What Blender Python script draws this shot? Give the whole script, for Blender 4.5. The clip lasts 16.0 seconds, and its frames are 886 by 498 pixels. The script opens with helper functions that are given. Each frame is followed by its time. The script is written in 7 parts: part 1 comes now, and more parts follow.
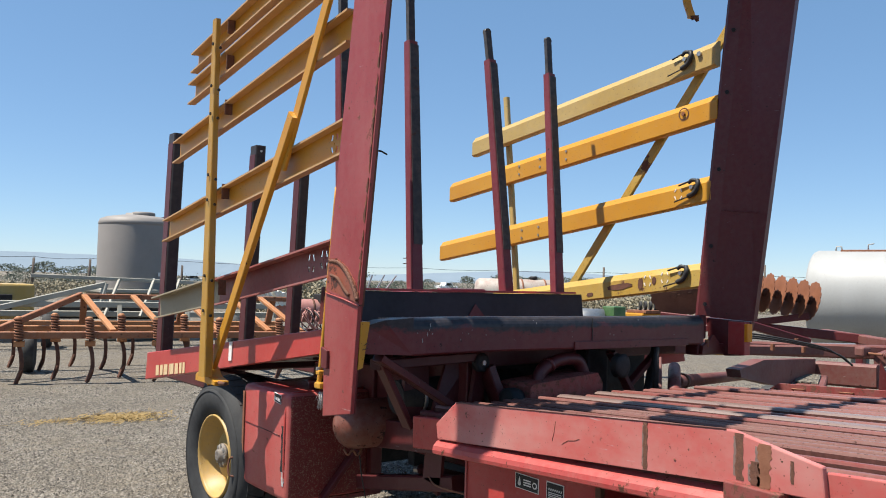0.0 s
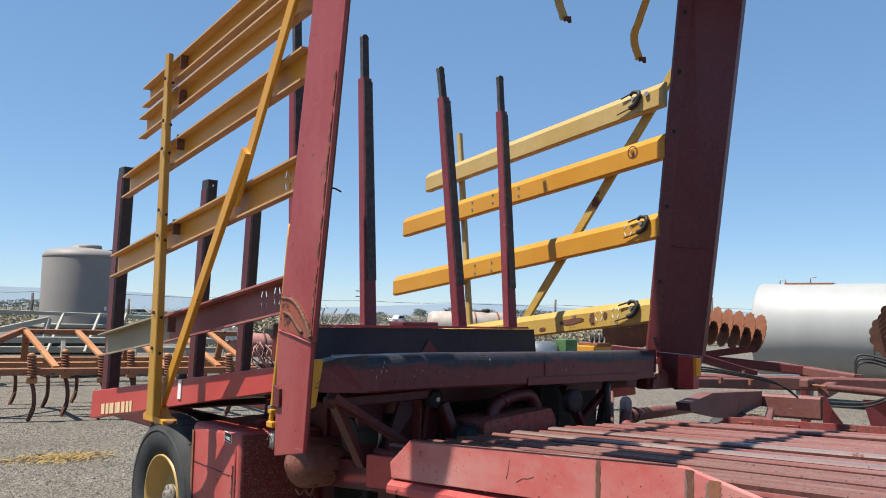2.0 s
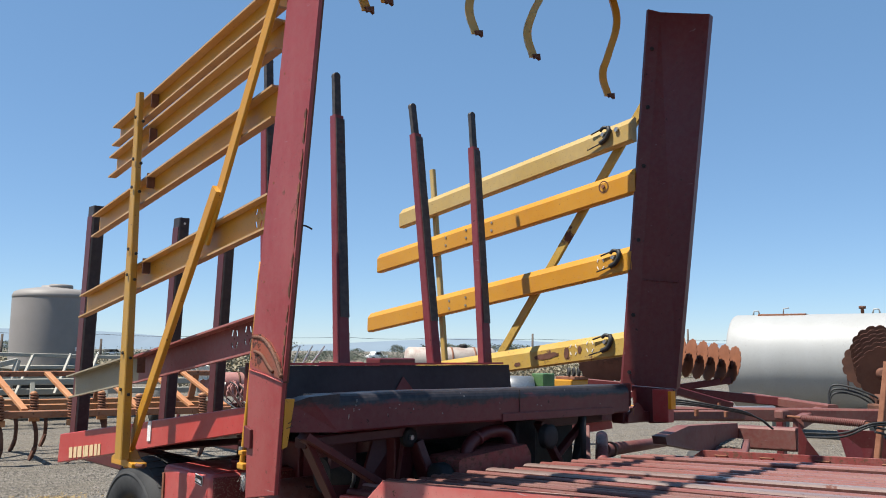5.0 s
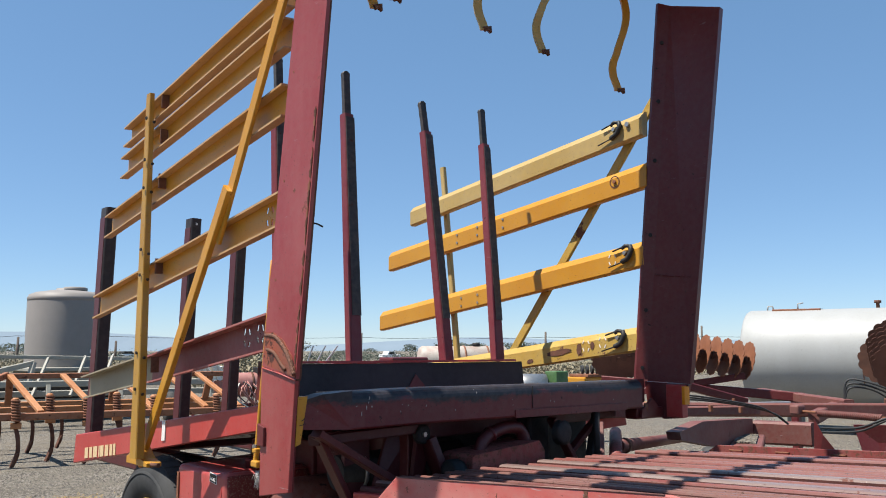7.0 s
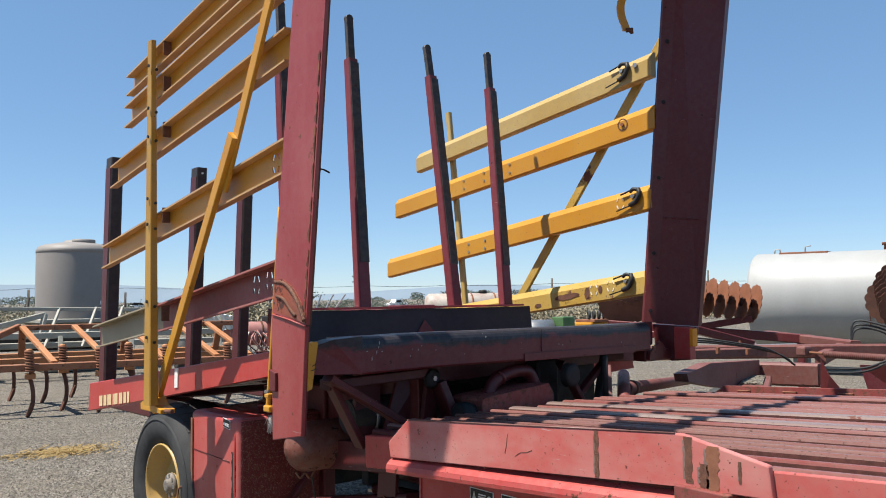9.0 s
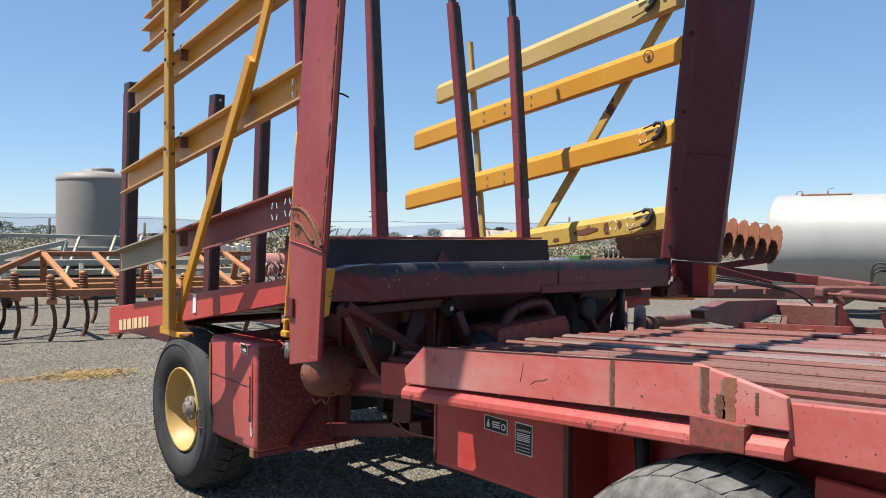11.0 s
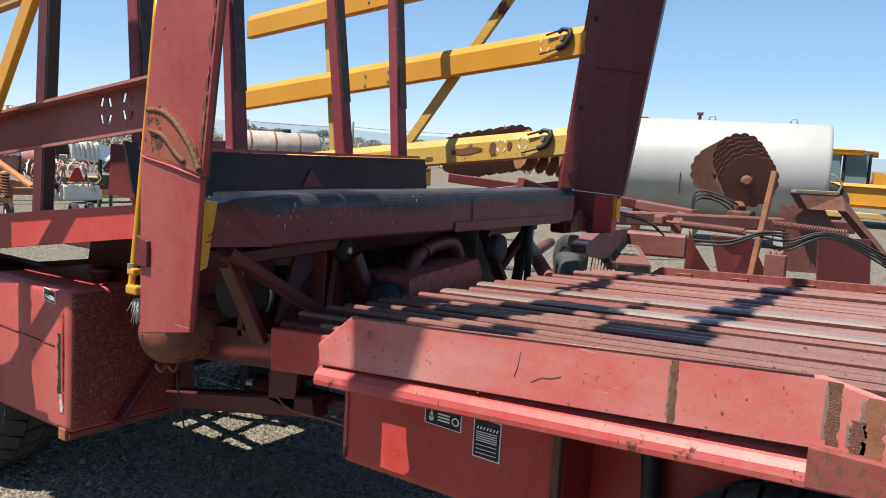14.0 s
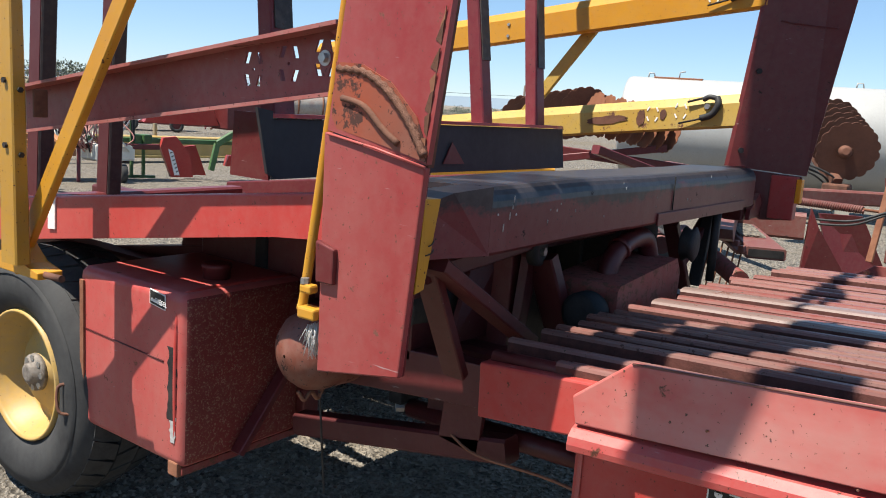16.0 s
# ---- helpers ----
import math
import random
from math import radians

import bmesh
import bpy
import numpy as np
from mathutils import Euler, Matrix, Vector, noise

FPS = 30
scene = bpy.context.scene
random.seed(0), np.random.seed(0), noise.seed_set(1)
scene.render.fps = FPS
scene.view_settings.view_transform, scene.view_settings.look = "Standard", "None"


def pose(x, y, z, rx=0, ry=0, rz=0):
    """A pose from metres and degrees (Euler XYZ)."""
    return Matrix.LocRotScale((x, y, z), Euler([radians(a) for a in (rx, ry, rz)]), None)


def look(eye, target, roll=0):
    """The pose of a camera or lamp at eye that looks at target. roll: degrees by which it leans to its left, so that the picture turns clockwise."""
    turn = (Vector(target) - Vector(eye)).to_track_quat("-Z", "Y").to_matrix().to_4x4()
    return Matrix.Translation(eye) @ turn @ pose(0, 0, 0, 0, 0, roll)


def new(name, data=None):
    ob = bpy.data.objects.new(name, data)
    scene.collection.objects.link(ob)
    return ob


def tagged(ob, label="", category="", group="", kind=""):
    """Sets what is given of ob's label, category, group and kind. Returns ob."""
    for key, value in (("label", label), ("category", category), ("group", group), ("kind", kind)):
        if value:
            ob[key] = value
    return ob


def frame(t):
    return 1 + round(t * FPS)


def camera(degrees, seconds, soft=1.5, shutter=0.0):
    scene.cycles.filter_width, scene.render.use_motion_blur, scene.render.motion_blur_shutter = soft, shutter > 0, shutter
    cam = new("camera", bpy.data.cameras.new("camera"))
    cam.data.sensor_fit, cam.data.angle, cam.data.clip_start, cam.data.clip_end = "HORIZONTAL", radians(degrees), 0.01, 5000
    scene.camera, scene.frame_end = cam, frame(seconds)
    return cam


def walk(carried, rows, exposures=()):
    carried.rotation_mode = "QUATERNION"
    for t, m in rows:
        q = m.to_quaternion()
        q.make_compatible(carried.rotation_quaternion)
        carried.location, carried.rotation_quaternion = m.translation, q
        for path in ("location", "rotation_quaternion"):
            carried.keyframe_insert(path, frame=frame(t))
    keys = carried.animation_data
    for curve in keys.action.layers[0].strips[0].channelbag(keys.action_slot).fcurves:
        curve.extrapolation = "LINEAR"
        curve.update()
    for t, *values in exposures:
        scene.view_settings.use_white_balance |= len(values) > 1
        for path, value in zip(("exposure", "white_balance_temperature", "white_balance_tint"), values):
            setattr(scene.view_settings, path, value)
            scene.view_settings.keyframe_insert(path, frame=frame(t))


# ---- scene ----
cam = camera(55.7, 16.0, soft=1.0)
# seconds, eye, yaw to the left of +y, pitch up, lean to the left
ROWS = [
    (0.0, 0.0000, 0.0001, 1.7199, -36.998, 2.248, 1.499),
    (0.5, 0.0038, -0.0053, 1.7152, -37.908, 2.935, 1.400),
    (1.0, -0.0016, -0.0013, 1.7194, -38.685, 3.468, 1.392),
    (1.5, -0.0113, -0.0013, 1.7267, -39.438, 3.991, 1.330),
    (2.0, -0.0146, -0.0081, 1.7397, -40.180, 4.544, 1.318),
    (2.5, -0.0176, -0.0104, 1.7413, -40.879, 5.313, 1.118),
    (3.0, -0.0041, -0.0157, 1.7537, -41.400, 5.928, 0.820),
    (3.5, -0.0077, -0.0198, 1.7488, -41.937, 6.602, 0.716),
    (6.0, 0.0116, -0.0167, 1.7446, -41.420, 6.982, 0.308),
    (6.5, 0.0100, -0.0174, 1.7431, -41.169, 6.972, 0.131),
    (7.0, 0.0113, -0.0174, 1.7328, -40.938, 6.911, -0.008),
    (7.5, 0.0003, -0.0224, 1.7373, -40.864, 6.332, -0.223),
    (8.0, 0.0024, -0.0193, 1.7254, -40.829, 5.664, -0.391),
    (8.5, 0.0048, -0.0045, 1.7268, -40.816, 4.480, -0.603),
    (9.0, 0.0124, -0.0011, 1.7187, -40.509, 3.368, -0.708),
    (9.5, 0.0276, -0.0126, 1.7066, -39.843, 2.357, -0.642),
    (10.0, 0.0221, -0.0200, 1.6942, -39.244, 1.111, -0.207),
    (12.5, 0.1284, 0.3421, 1.6812, -42.352, -3.886, 0.260),
    (13.0, 0.2245, 0.5497, 1.7041, -46.828, -5.051, 0.775),
    (13.5, 0.2284, 0.8644, 1.7247, -54.102, -6.171, 2.543),
    (14.0, 0.3065, 1.1326, 1.7425, -54.839, -6.995, 3.323),
    (14.5, 0.4540, 1.3757, 1.7675, -52.436, -7.485, 3.485),
    (15.0, 0.5084, 1.6022, 1.7663, -52.323, -7.974, 3.559),
    (15.5, 0.5130, 1.8664, 1.7536, -53.358, -8.796, 3.658),
    (16.0, 0.5144, 2.0944, 1.7386, -54.249, -9.745, 4.006),
]


def aim(x, y, z, yaw, pitch, roll):
    a, b = radians(yaw), radians(pitch)
    ahead = Vector((-math.sin(a) * math.cos(b), math.cos(a) * math.cos(b), math.sin(b)))
    return look((x, y, z), Vector((x, y, z)) + ahead, roll)


EXPOSURES = [(0.0, 0.87, 6550, 10), (3.0, 0.83, 6450, 10), (8.0, 0.83, 6450, 10), (10.0, 0.87, 6550, 10), (12.5, 0.94, 6600, 10), (14.0, 0.99, 6650, 10), (16.0, 1.04, 6650, 10)]
walk(cam, [(t, aim(*row)) for t, *row in ROWS], EXPOSURES)

# ---------------------------------------------------------------- light
SUN_EL, SUN_FROM = 65.0, (-0.42, 0.20)
world = bpy.data.worlds.new("sky")
scene.world = world
world.use_nodes = True
wn, wl = world.node_tree.nodes, world.node_tree.links
sky = wn.new("ShaderNodeTexSky")
sky.sky_type = "NISHITA"
sky.sun_disc = False
sky.sun_elevation = radians(SUN_EL)
sky.sun_rotation = radians(-64.5)
sky.air_density, sky.dust_density, sky.ozone_density = 0.95, 0.25, 3.0
sky.altitude = 1800
even = wn.new("ShaderNodeMix")
even.data_type = "RGBA"
even.inputs[0].default_value = 0.30
even.inputs[7].default_value = (2.05, 4.5, 7.7, 1)
wl.new(sky.outputs[0], even.inputs[6])
wl.new(even.outputs[2], wn["Background"].inputs[0])
wn["Background"].inputs[1].default_value = 0.072
sun = new("sun", bpy.data.lights.new("sun", "SUN"))
sun.data.energy, sun.data.angle, sun.data.color = 5.0, radians(0.53), (1.0, 0.955, 0.88)
sun.matrix_world = look((SUN_FROM[0] * 40, SUN_FROM[1] * 40, 40), (0, 0, 0))


# ---------------------------------------------------------------- materials
def mat(name):
    m = bpy.data.materials.new(name)
    m.use_nodes = True
    return m, m.node_tree.nodes, m.node_tree.links, m.node_tree.nodes["Principled BSDF"]


def noise_tex(m, scale, detail=4.0, rough=0.55, stretch=None):
    n, l = m.node_tree.nodes, m.node_tree.links
    geo = n.new("ShaderNodeNewGeometry")
    out = geo.outputs["Position"]
    if stretch:
        mul = n.new("ShaderNodeVectorMath")
        mul.operation = "MULTIPLY"
        mul.inputs[1].default_value = stretch
        l.new(out, mul.inputs[0])
        out = mul.outputs[0]
    t = n.new("ShaderNodeTexNoise")
    t.inputs["Scale"].default_value, t.inputs["Detail"].default_value, t.inputs["Roughness"].default_value = scale, detail, rough
    l.new(out, t.inputs["Vector"])
    return t.outputs[0]


def ramp(m, fac, lo, hi):
    n, l = m.node_tree.nodes, m.node_tree.links
    r = n.new("ShaderNodeMapRange")
    r.inputs[1].default_value, r.inputs[2].default_value = lo, hi
    r.clamp = True
    l.new(fac, r.inputs[0])
    return r.outputs[0]


def blend(m, fac, a, b):
    """Mixes two colours (tuples or sockets)."""
    n, l = m.node_tree.nodes, m.node_tree.links
    x = n.new("ShaderNodeMix")
    x.data_type = "RGBA"
    if isinstance(fac, float):
        x.inputs[0].default_value = fac
    else:
        l.new(fac, x.inputs[0])
    for sock, v in ((x.inputs[6], a), (x.inputs[7], b)):
        if isinstance(v, tuple):
            sock.default_value = (*v, 1)
        else:
            l.new(v, sock)
    return x.outputs[2]


def bump(m, height, strength=0.3, dist=0.004):
    n, l = m.node_tree.nodes, m.node_tree.links
    b = n.new("ShaderNodeBump")
    b.inputs["Strength"].default_value, b.inputs["Distance"].default_value = strength, dist
    l.new(height, b.inputs["Height"])
    l.new(b.outputs[0], n["Principled BSDF"].inputs["Normal"])


def painted(name, base, faded, rust=0.12, rough=0.5, rustcol=(0.10, 0.035, 0.018), dust=0.25, streak=(1, 1, 1), chip=9.0, dim=0.66, gloss=0.4):
    """Weathered enamel: faded in broad patches, dusty, with chips of rust."""
    base, faded, rustcol = (tuple(dim * v for v in c) for c in (base, faded, rustcol))
    m, n, l, p = mat(name)
    broad = ramp(m, noise_tex(m, 2.2, 5, 0.6, streak), 0.35, 0.68)
    fine = ramp(m, noise_tex(m, 26, 5, 0.65), 0.38, 0.7)
    col = blend(m, broad, base, faded)
    dusted = n.new("ShaderNodeMath")
    dusted.operation = "MULTIPLY"
    dusted.inputs[1].default_value = dust
    l.new(fine, dusted.inputs[0])
    col = blend(m, dusted.outputs[0], col, tuple(dim * v for v in (0.33, 0.26, 0.21)))
    chips = ramp(m, noise_tex(m, chip, 9, 0.72), 0.74 - rust, 0.77 - rust)
    col = blend(m, chips, col, rustcol)
    specks = ramp(m, noise_tex(m, 95, 3, 0.6), 0.69 - rust * 0.25, 0.715 - rust * 0.25)
    col = blend(m, specks, col, tuple(0.7 * v for v in rustcol))
    scratch = ramp(m, noise_tex(m, 55, 3, 0.7, (1, 0.12, 1)), 0.70, 0.76)
    col = blend(m, scratch, col, tuple(0.5 * v + 0.16 for v in faded))
    l.new(col, p.inputs["Base Color"])
    rr = blend(m, chips, (rough,) * 3, (0.9,) * 3)
    l.new(rr, p.inputs["Roughness"])
    p.inputs["Specular IOR Level"].default_value = gloss
    bump(m, noise_tex(m, 14, 6, 0.6), 0.25, 0.004)
    return m


def plain(name, a, b, scale=8.0, rough=0.7, metal=0.0, bumpy=0.3, dist=0.004, lo=0.35, hi=0.65):
    m, n, l, p = mat(name)
    f = ramp(m, noise_tex(m, scale, 6, 0.62), lo, hi)
    f2 = ramp(m, noise_tex(m, scale * 9, 4, 0.6), 0.3, 0.75)
    col = blend(m, f, a, b)
    half = n.new("ShaderNodeMath")
    half.operation = "MULTIPLY"
    half.inputs[1].default_value = 0.35
    l.new(f2, half.inputs[0])
    col = blend(m, half.outputs[0], col, tuple(min(1, 0.55 * x + 0.45 * y + 0.02) for x, y in zip(b, a)))
    l.new(col, p.inputs["Base Color"])
    p.inputs["Roughness"].default_value, p.inputs["Metallic"].default_value = rough, metal
    p.inputs["Specular IOR Level"].default_value = 0.25
    bump(m, noise_tex(m, scale * 6, 5, 0.6), bumpy, dist)
    return m


RED = painted("red_enamel", (0.37, 0.027, 0.023), (0.43, 0.060, 0.050), 0.07, 0.40, dust=0.10, dim=1.0)
POST_RED = painted("scraped_red_enamel", (0.36, 0.042, 0.038), (0.42, 0.092, 0.080), 0.09, 0.42, rustcol=(0.20, 0.075, 0.05), streak=(1, 1.6, 0.5), dust=0.12, chip=11, dim=0.98)
POST_WINE = painted("scraped_wine_enamel", (0.27, 0.030, 0.030), (0.33, 0.070, 0.064), 0.10, 0.40, rustcol=(0.17, 0.065, 0.045), streak=(1, 1.6, 0.5), dust=0.10, chip=11, dim=0.85)
# rust speckles on a red darkened for the shaded tank end
SPECKLED = painted("rust_speckled_shaded_enamel", (0.19, 0.017, 0.015), (0.15, 0.022, 0.018), 0.185, 0.6, rustcol=(0.30, 0.16, 0.11), dust=0.05, chip=120, dim=0.9)
# maroon paint that also serves as the red darkened for shaded parts
RED_DARK = painted("maroon_shaded_enamel", (0.19, 0.020, 0.023), (0.23, 0.034, 0.034), 0.08, 0.42, rustcol=(0.05, 0.025, 0.02), dust=0.12, dim=0.50)
RED_PALE = painted("chalked_red_enamel", (0.42, 0.055, 0.048), (0.50, 0.13, 0.11), 0.12, 0.5, streak=(1, 0.25, 1), dust=0.18, dim=0.88)
RED_PANEL = painted("sun_faded_red_enamel", (0.41, 0.056, 0.048), (0.46, 0.19, 0.165), 0.075, 0.40, rustcol=(0.11, 0.055, 0.035), streak=(1, 0.8, 1.6), dust=0.16, dim=1.03)
# rust of the slat sides, darkened to put groove shade into the colour
SLAT_EDGE = plain("rusty_shaded_slat_edge", (0.06, 0.022, 0.017), (0.13, 0.045, 0.035), 25, 0.85)
SCUFF = plain("grey_splash", (0.26, 0.25, 0.24), (0.42, 0.41, 0.39), 60, 0.7)
BARE_DOME = painted("bare_orange_steel", (0.20, 0.045, 0.028), (0.26, 0.085, 0.05), 0.16, 0.5, rustcol=(0.05, 0.025, 0.02))
# one rusty disc steel in three tones, by how each gang takes light
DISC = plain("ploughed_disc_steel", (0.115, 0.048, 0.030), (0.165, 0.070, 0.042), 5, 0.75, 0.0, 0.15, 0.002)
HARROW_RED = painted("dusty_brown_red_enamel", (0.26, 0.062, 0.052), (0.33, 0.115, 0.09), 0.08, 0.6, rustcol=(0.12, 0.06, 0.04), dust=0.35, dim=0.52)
# disc steel darkened for a shaded gang
DISC_SHADED = plain("shaded_disc_steel", (0.062, 0.026, 0.016), (0.10, 0.04, 0.023), 5, 0.75, 0.0, 0.15, 0.002)
# disc steel brightened for the sunlit gang
DISC_LIT = plain("sunlit_disc_steel", (0.17, 0.062, 0.03), (0.24, 0.095, 0.048), 5, 0.75, 0.0, 0.15, 0.002)
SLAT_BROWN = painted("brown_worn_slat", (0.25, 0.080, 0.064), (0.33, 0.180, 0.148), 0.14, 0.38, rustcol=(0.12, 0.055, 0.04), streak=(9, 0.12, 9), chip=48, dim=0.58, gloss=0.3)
RED_RUSTY = painted("rusted_red_enamel", (0.27, 0.032, 0.030), (0.32, 0.07, 0.055), 0.20, 0.6, rustcol=(0.17, 0.075, 0.045), chip=34)
SLAT_RED = painted("scuffed_slat_red", (0.29, 0.072, 0.060), (0.365, 0.185, 0.158), 0.12, 0.36, rustcol=(0.15, 0.085, 0.055), streak=(9, 0.12, 9), chip=48, dim=0.6, gloss=0.3)
SLAT_BARE = painted("bare_slat_steel", (0.46, 0.29, 0.25), (0.57, 0.43, 0.37), 0.14, 0.30, rustcol=(0.30, 0.12, 0.085), streak=(7, 0.22, 7), dim=0.40)
YELLOW = painted("orange_yellow_enamel", (0.62, 0.27, 0.014), (0.66, 0.32, 0.03), 0.05, 0.40, dust=0.10, dim=0.76)
# yellow dulled to olive to put the upright's shade into the colour
YELLOW_SHADED = painted("shaded_yellow_enamel", (0.50, 0.245, 0.018), (0.55, 0.30, 0.04), 0.06, 0.45, dust=0.15, dim=0.7)
YELLOW_PALE = painted("pale_yellow_enamel", (0.60, 0.39, 0.10), (0.66, 0.47, 0.18), 0.05, 0.45, dust=0.2)
YELLOW_WORN = painted("worn_yellow_enamel", (0.62, 0.37, 0.05), (0.68, 0.47, 0.12), 0.15, 0.5, rustcol=(0.17, 0.07, 0.045), dust=0.15, chip=4.5)
# lip yellow, paled both for weathering and for the sun on it
ORANGE_EDGE = painted("sunlit_pinked_yellow_enamel", (0.62, 0.33, 0.10), (0.66, 0.42, 0.22), 0.06, 0.5)
# rail red in two copies: web darkened for shade, lips paled for sun
RAIL_SHADED = painted("shaded_rail_enamel", (0.24, 0.036, 0.036), (0.29, 0.062, 0.058), 0.08, 0.45, rustcol=(0.06, 0.03, 0.025), dust=0.2, dim=0.72)
RAIL_LIP = painted("dusty_sunlit_lip_enamel", (0.34, 0.075, 0.066), (0.40, 0.15, 0.13), 0.10, 0.5, dust=0.3, dim=0.8)
TAN = painted("tan_enamel", (0.36, 0.29, 0.18), (0.44, 0.37, 0.25), 0.08, 0.55)
def rubbed_beam():
    """Black paint worn off the lower front of a red beam in an uneven line."""
    m = painted("rubbed_beam_paint", (0.17, 0.022, 0.027), (0.20, 0.034, 0.038), 0.10, 0.4, rustcol=(0.04, 0.022, 0.02), dust=0.10)
    n, l = m.node_tree.nodes, m.node_tree.links
    p = n["Principled BSDF"]
    red = p.inputs["Base Color"].links[0].from_socket
    geo = n.new("ShaderNodeNewGeometry")
    xyz = n.new("ShaderNodeSeparateXYZ")
    l.new(geo.outputs["Position"], xyz.inputs[0])
    mix = n.new("ShaderNodeMath")
    mix.operation = "MULTIPLY_ADD"
    mix.inputs[1].default_value = 0.17
    l.new(noise_tex(m, 5.5, 6, 0.7, (1, 1, 1.6)), mix.inputs[0])
    l.new(xyz.outputs[2], mix.inputs[2])
    black = blend(m, ramp(m, noise_tex(m, 30, 5, 0.6), 0.35, 0.7), (0.012, 0.012, 0.016), (0.035, 0.032, 0.036))
    l.new(blend(m, ramp(m, mix.outputs[0], 1.563, 1.585), red, black), p.inputs["Base Color"])
    return m


BEAM_PAINT = rubbed_beam()
BAR_BLACK = plain("matt_black_rubber", (0.022, 0.023, 0.027), (0.038, 0.038, 0.043), 3.0, 0.6)
STAKE_DARK = painted("rubbed_black_steel", (0.026, 0.025, 0.028), (0.06, 0.05, 0.046), 0.12, 0.5, rustcol=(0.11, 0.045, 0.03), streak=(1, 1, 0.3), chip=16)
STAKE_WINE = painted("wine_enamel", (0.20, 0.022, 0.034), (0.25, 0.038, 0.046), 0.10, 0.45, rustcol=(0.06, 0.03, 0.025), dust=0.1)
RUST = plain("rusted_steel", (0.17, 0.065, 0.035), (0.26, 0.115, 0.065), 9, 0.85, 0.0, 0.5)
RUST_DARK = plain("dark_rusted_steel", (0.075, 0.035, 0.024), (0.15, 0.065, 0.04), 12, 0.85, 0.0, 0.5)
# red enamel darkened to put the shade under the wagon into its colour
SHADE_RED = painted("shade_dark_red_enamel", (0.10, 0.011, 0.013), (0.125, 0.017, 0.018), 0.05, 0.45, rustcol=(0.03, 0.022, 0.02), dust=0.06, chip=7)
REAR_BLACK = painted("black_stake_paint", (0.030, 0.023, 0.024), (0.050, 0.036, 0.035), 0.10, 0.5, rustcol=(0.10, 0.045, 0.035), dust=0.1)
WELD = plain("weld_bead", (0.10, 0.045, 0.03), (0.17, 0.075, 0.045), 60, 0.6, 0.2, 0.8)
SCORCH = painted("scorched_red", (0.42, 0.085, 0.035), (0.27, 0.10, 0.065), 0.20, 0.5, rustcol=(0.09, 0.035, 0.025), chip=14, dust=0.1)
STEEL = plain("dull_steel", (0.32, 0.31, 0.30), (0.45, 0.44, 0.42), 20, 0.4, 0.8, 0.2)
# near-black iron, also used for sheets and blocks that stand in for shade
DARK_IRON = plain("near_black_iron", (0.012, 0.011, 0.011), (0.034, 0.030, 0.028), 10, 0.65, 0.1, 0.4)
# blue-grey lowered to near black, putting the alternator's shade into its colour
ENGINE_BLUE = plain("blue_grey_casting", (0.006, 0.008, 0.010), (0.014, 0.016, 0.018), 14, 0.6, 0.0)
HUB_GREY = plain("dusty_hub_iron", (0.10, 0.085, 0.07), (0.24, 0.21, 0.18), 30, 0.7, 0.2, 0.6)
TYRE = plain("black_rubber", (0.022, 0.022, 0.022), (0.06, 0.058, 0.055), 6, 0.8)
TYRE_DUSTY = plain("dusty_grey_rubber", (0.058, 0.056, 0.053), (0.165, 0.158, 0.145), 16, 0.9, 0.0, 0.6, 0.006)
TYRE_SIDE = plain("scuffed_sidewall_rubber", (0.021, 0.021, 0.022), (0.046, 0.046, 0.045), 4, 0.8)
RIM_Y = painted("yellow_rim_enamel", (0.56, 0.33, 0.07), (0.62, 0.41, 0.13), 0.02, 0.5, dust=0.3, dim=0.72)
WHITE_TANK = painted("white_tank_enamel", (0.80, 0.80, 0.77), (0.74, 0.74, 0.70), 0.02, 0.5, rustcol=(0.45, 0.42, 0.36), dust=0.1, streak=(1, 1, 0.25), dim=0.42)
POLY = plain("grey_poly_plastic", (0.22, 0.20, 0.18), (0.25, 0.225, 0.205), 1.2, 0.55, 0.0, 0.05)
ORANGE = painted("rust_orange_enamel", (0.42, 0.15, 0.04), (0.52, 0.23, 0.09), 0.12, 0.6, rustcol=(0.20, 0.085, 0.045), dim=0.85)
ORANGE_BROWN = painted("brown_orange_enamel", (0.30, 0.10, 0.038), (0.38, 0.15, 0.065), 0.14, 0.65, dim=0.8)
CREAM = painted("cream_enamel", (0.47, 0.45, 0.36), (0.54, 0.51, 0.43), 0.07, 0.6)
GREEN = painted("green_enamel", (0.05, 0.17, 0.04), (0.12, 0.24, 0.09), 0.07, 0.5)
ROSE = painted("chalky_rose_enamel", (0.36, 0.13, 0.11), (0.46, 0.22, 0.19), 0.08, 0.55, dust=0.3, dim=0.9)
BRIGHT_RED = painted("bright_red_enamel", (0.55, 0.03, 0.025), (0.60, 0.07, 0.05), 0.03, 0.4, dust=0.1)
WHITE = plain("white_plastic", (0.72, 0.72, 0.70), (0.80, 0.80, 0.78), 5, 0.5, 0, 0.1)
WHITE_CLOTH = plain("faded_white_hopper", (0.62, 0.59, 0.50), (0.72, 0.70, 0.62), 4, 0.7)
LABEL_BLACK = plain("label_black", (0.012, 0.012, 0.012), (0.03, 0.03, 0.03), 40, 0.4, 0, 0.05)
LABEL_WHITE = plain("label_white", (0.66, 0.64, 0.60), (0.75, 0.73, 0.70), 40, 0.5, 0, 0.05)
DECAL_CREAM = plain("decal_cream", (0.58, 0.40, 0.20), (0.66, 0.50, 0.30), 40, 0.5, 0, 0.05)
HOSE = plain("black_hose_rubber", (0.018, 0.018, 0.018), (0.04, 0.04, 0.04), 20, 0.5, 0, 0.1)
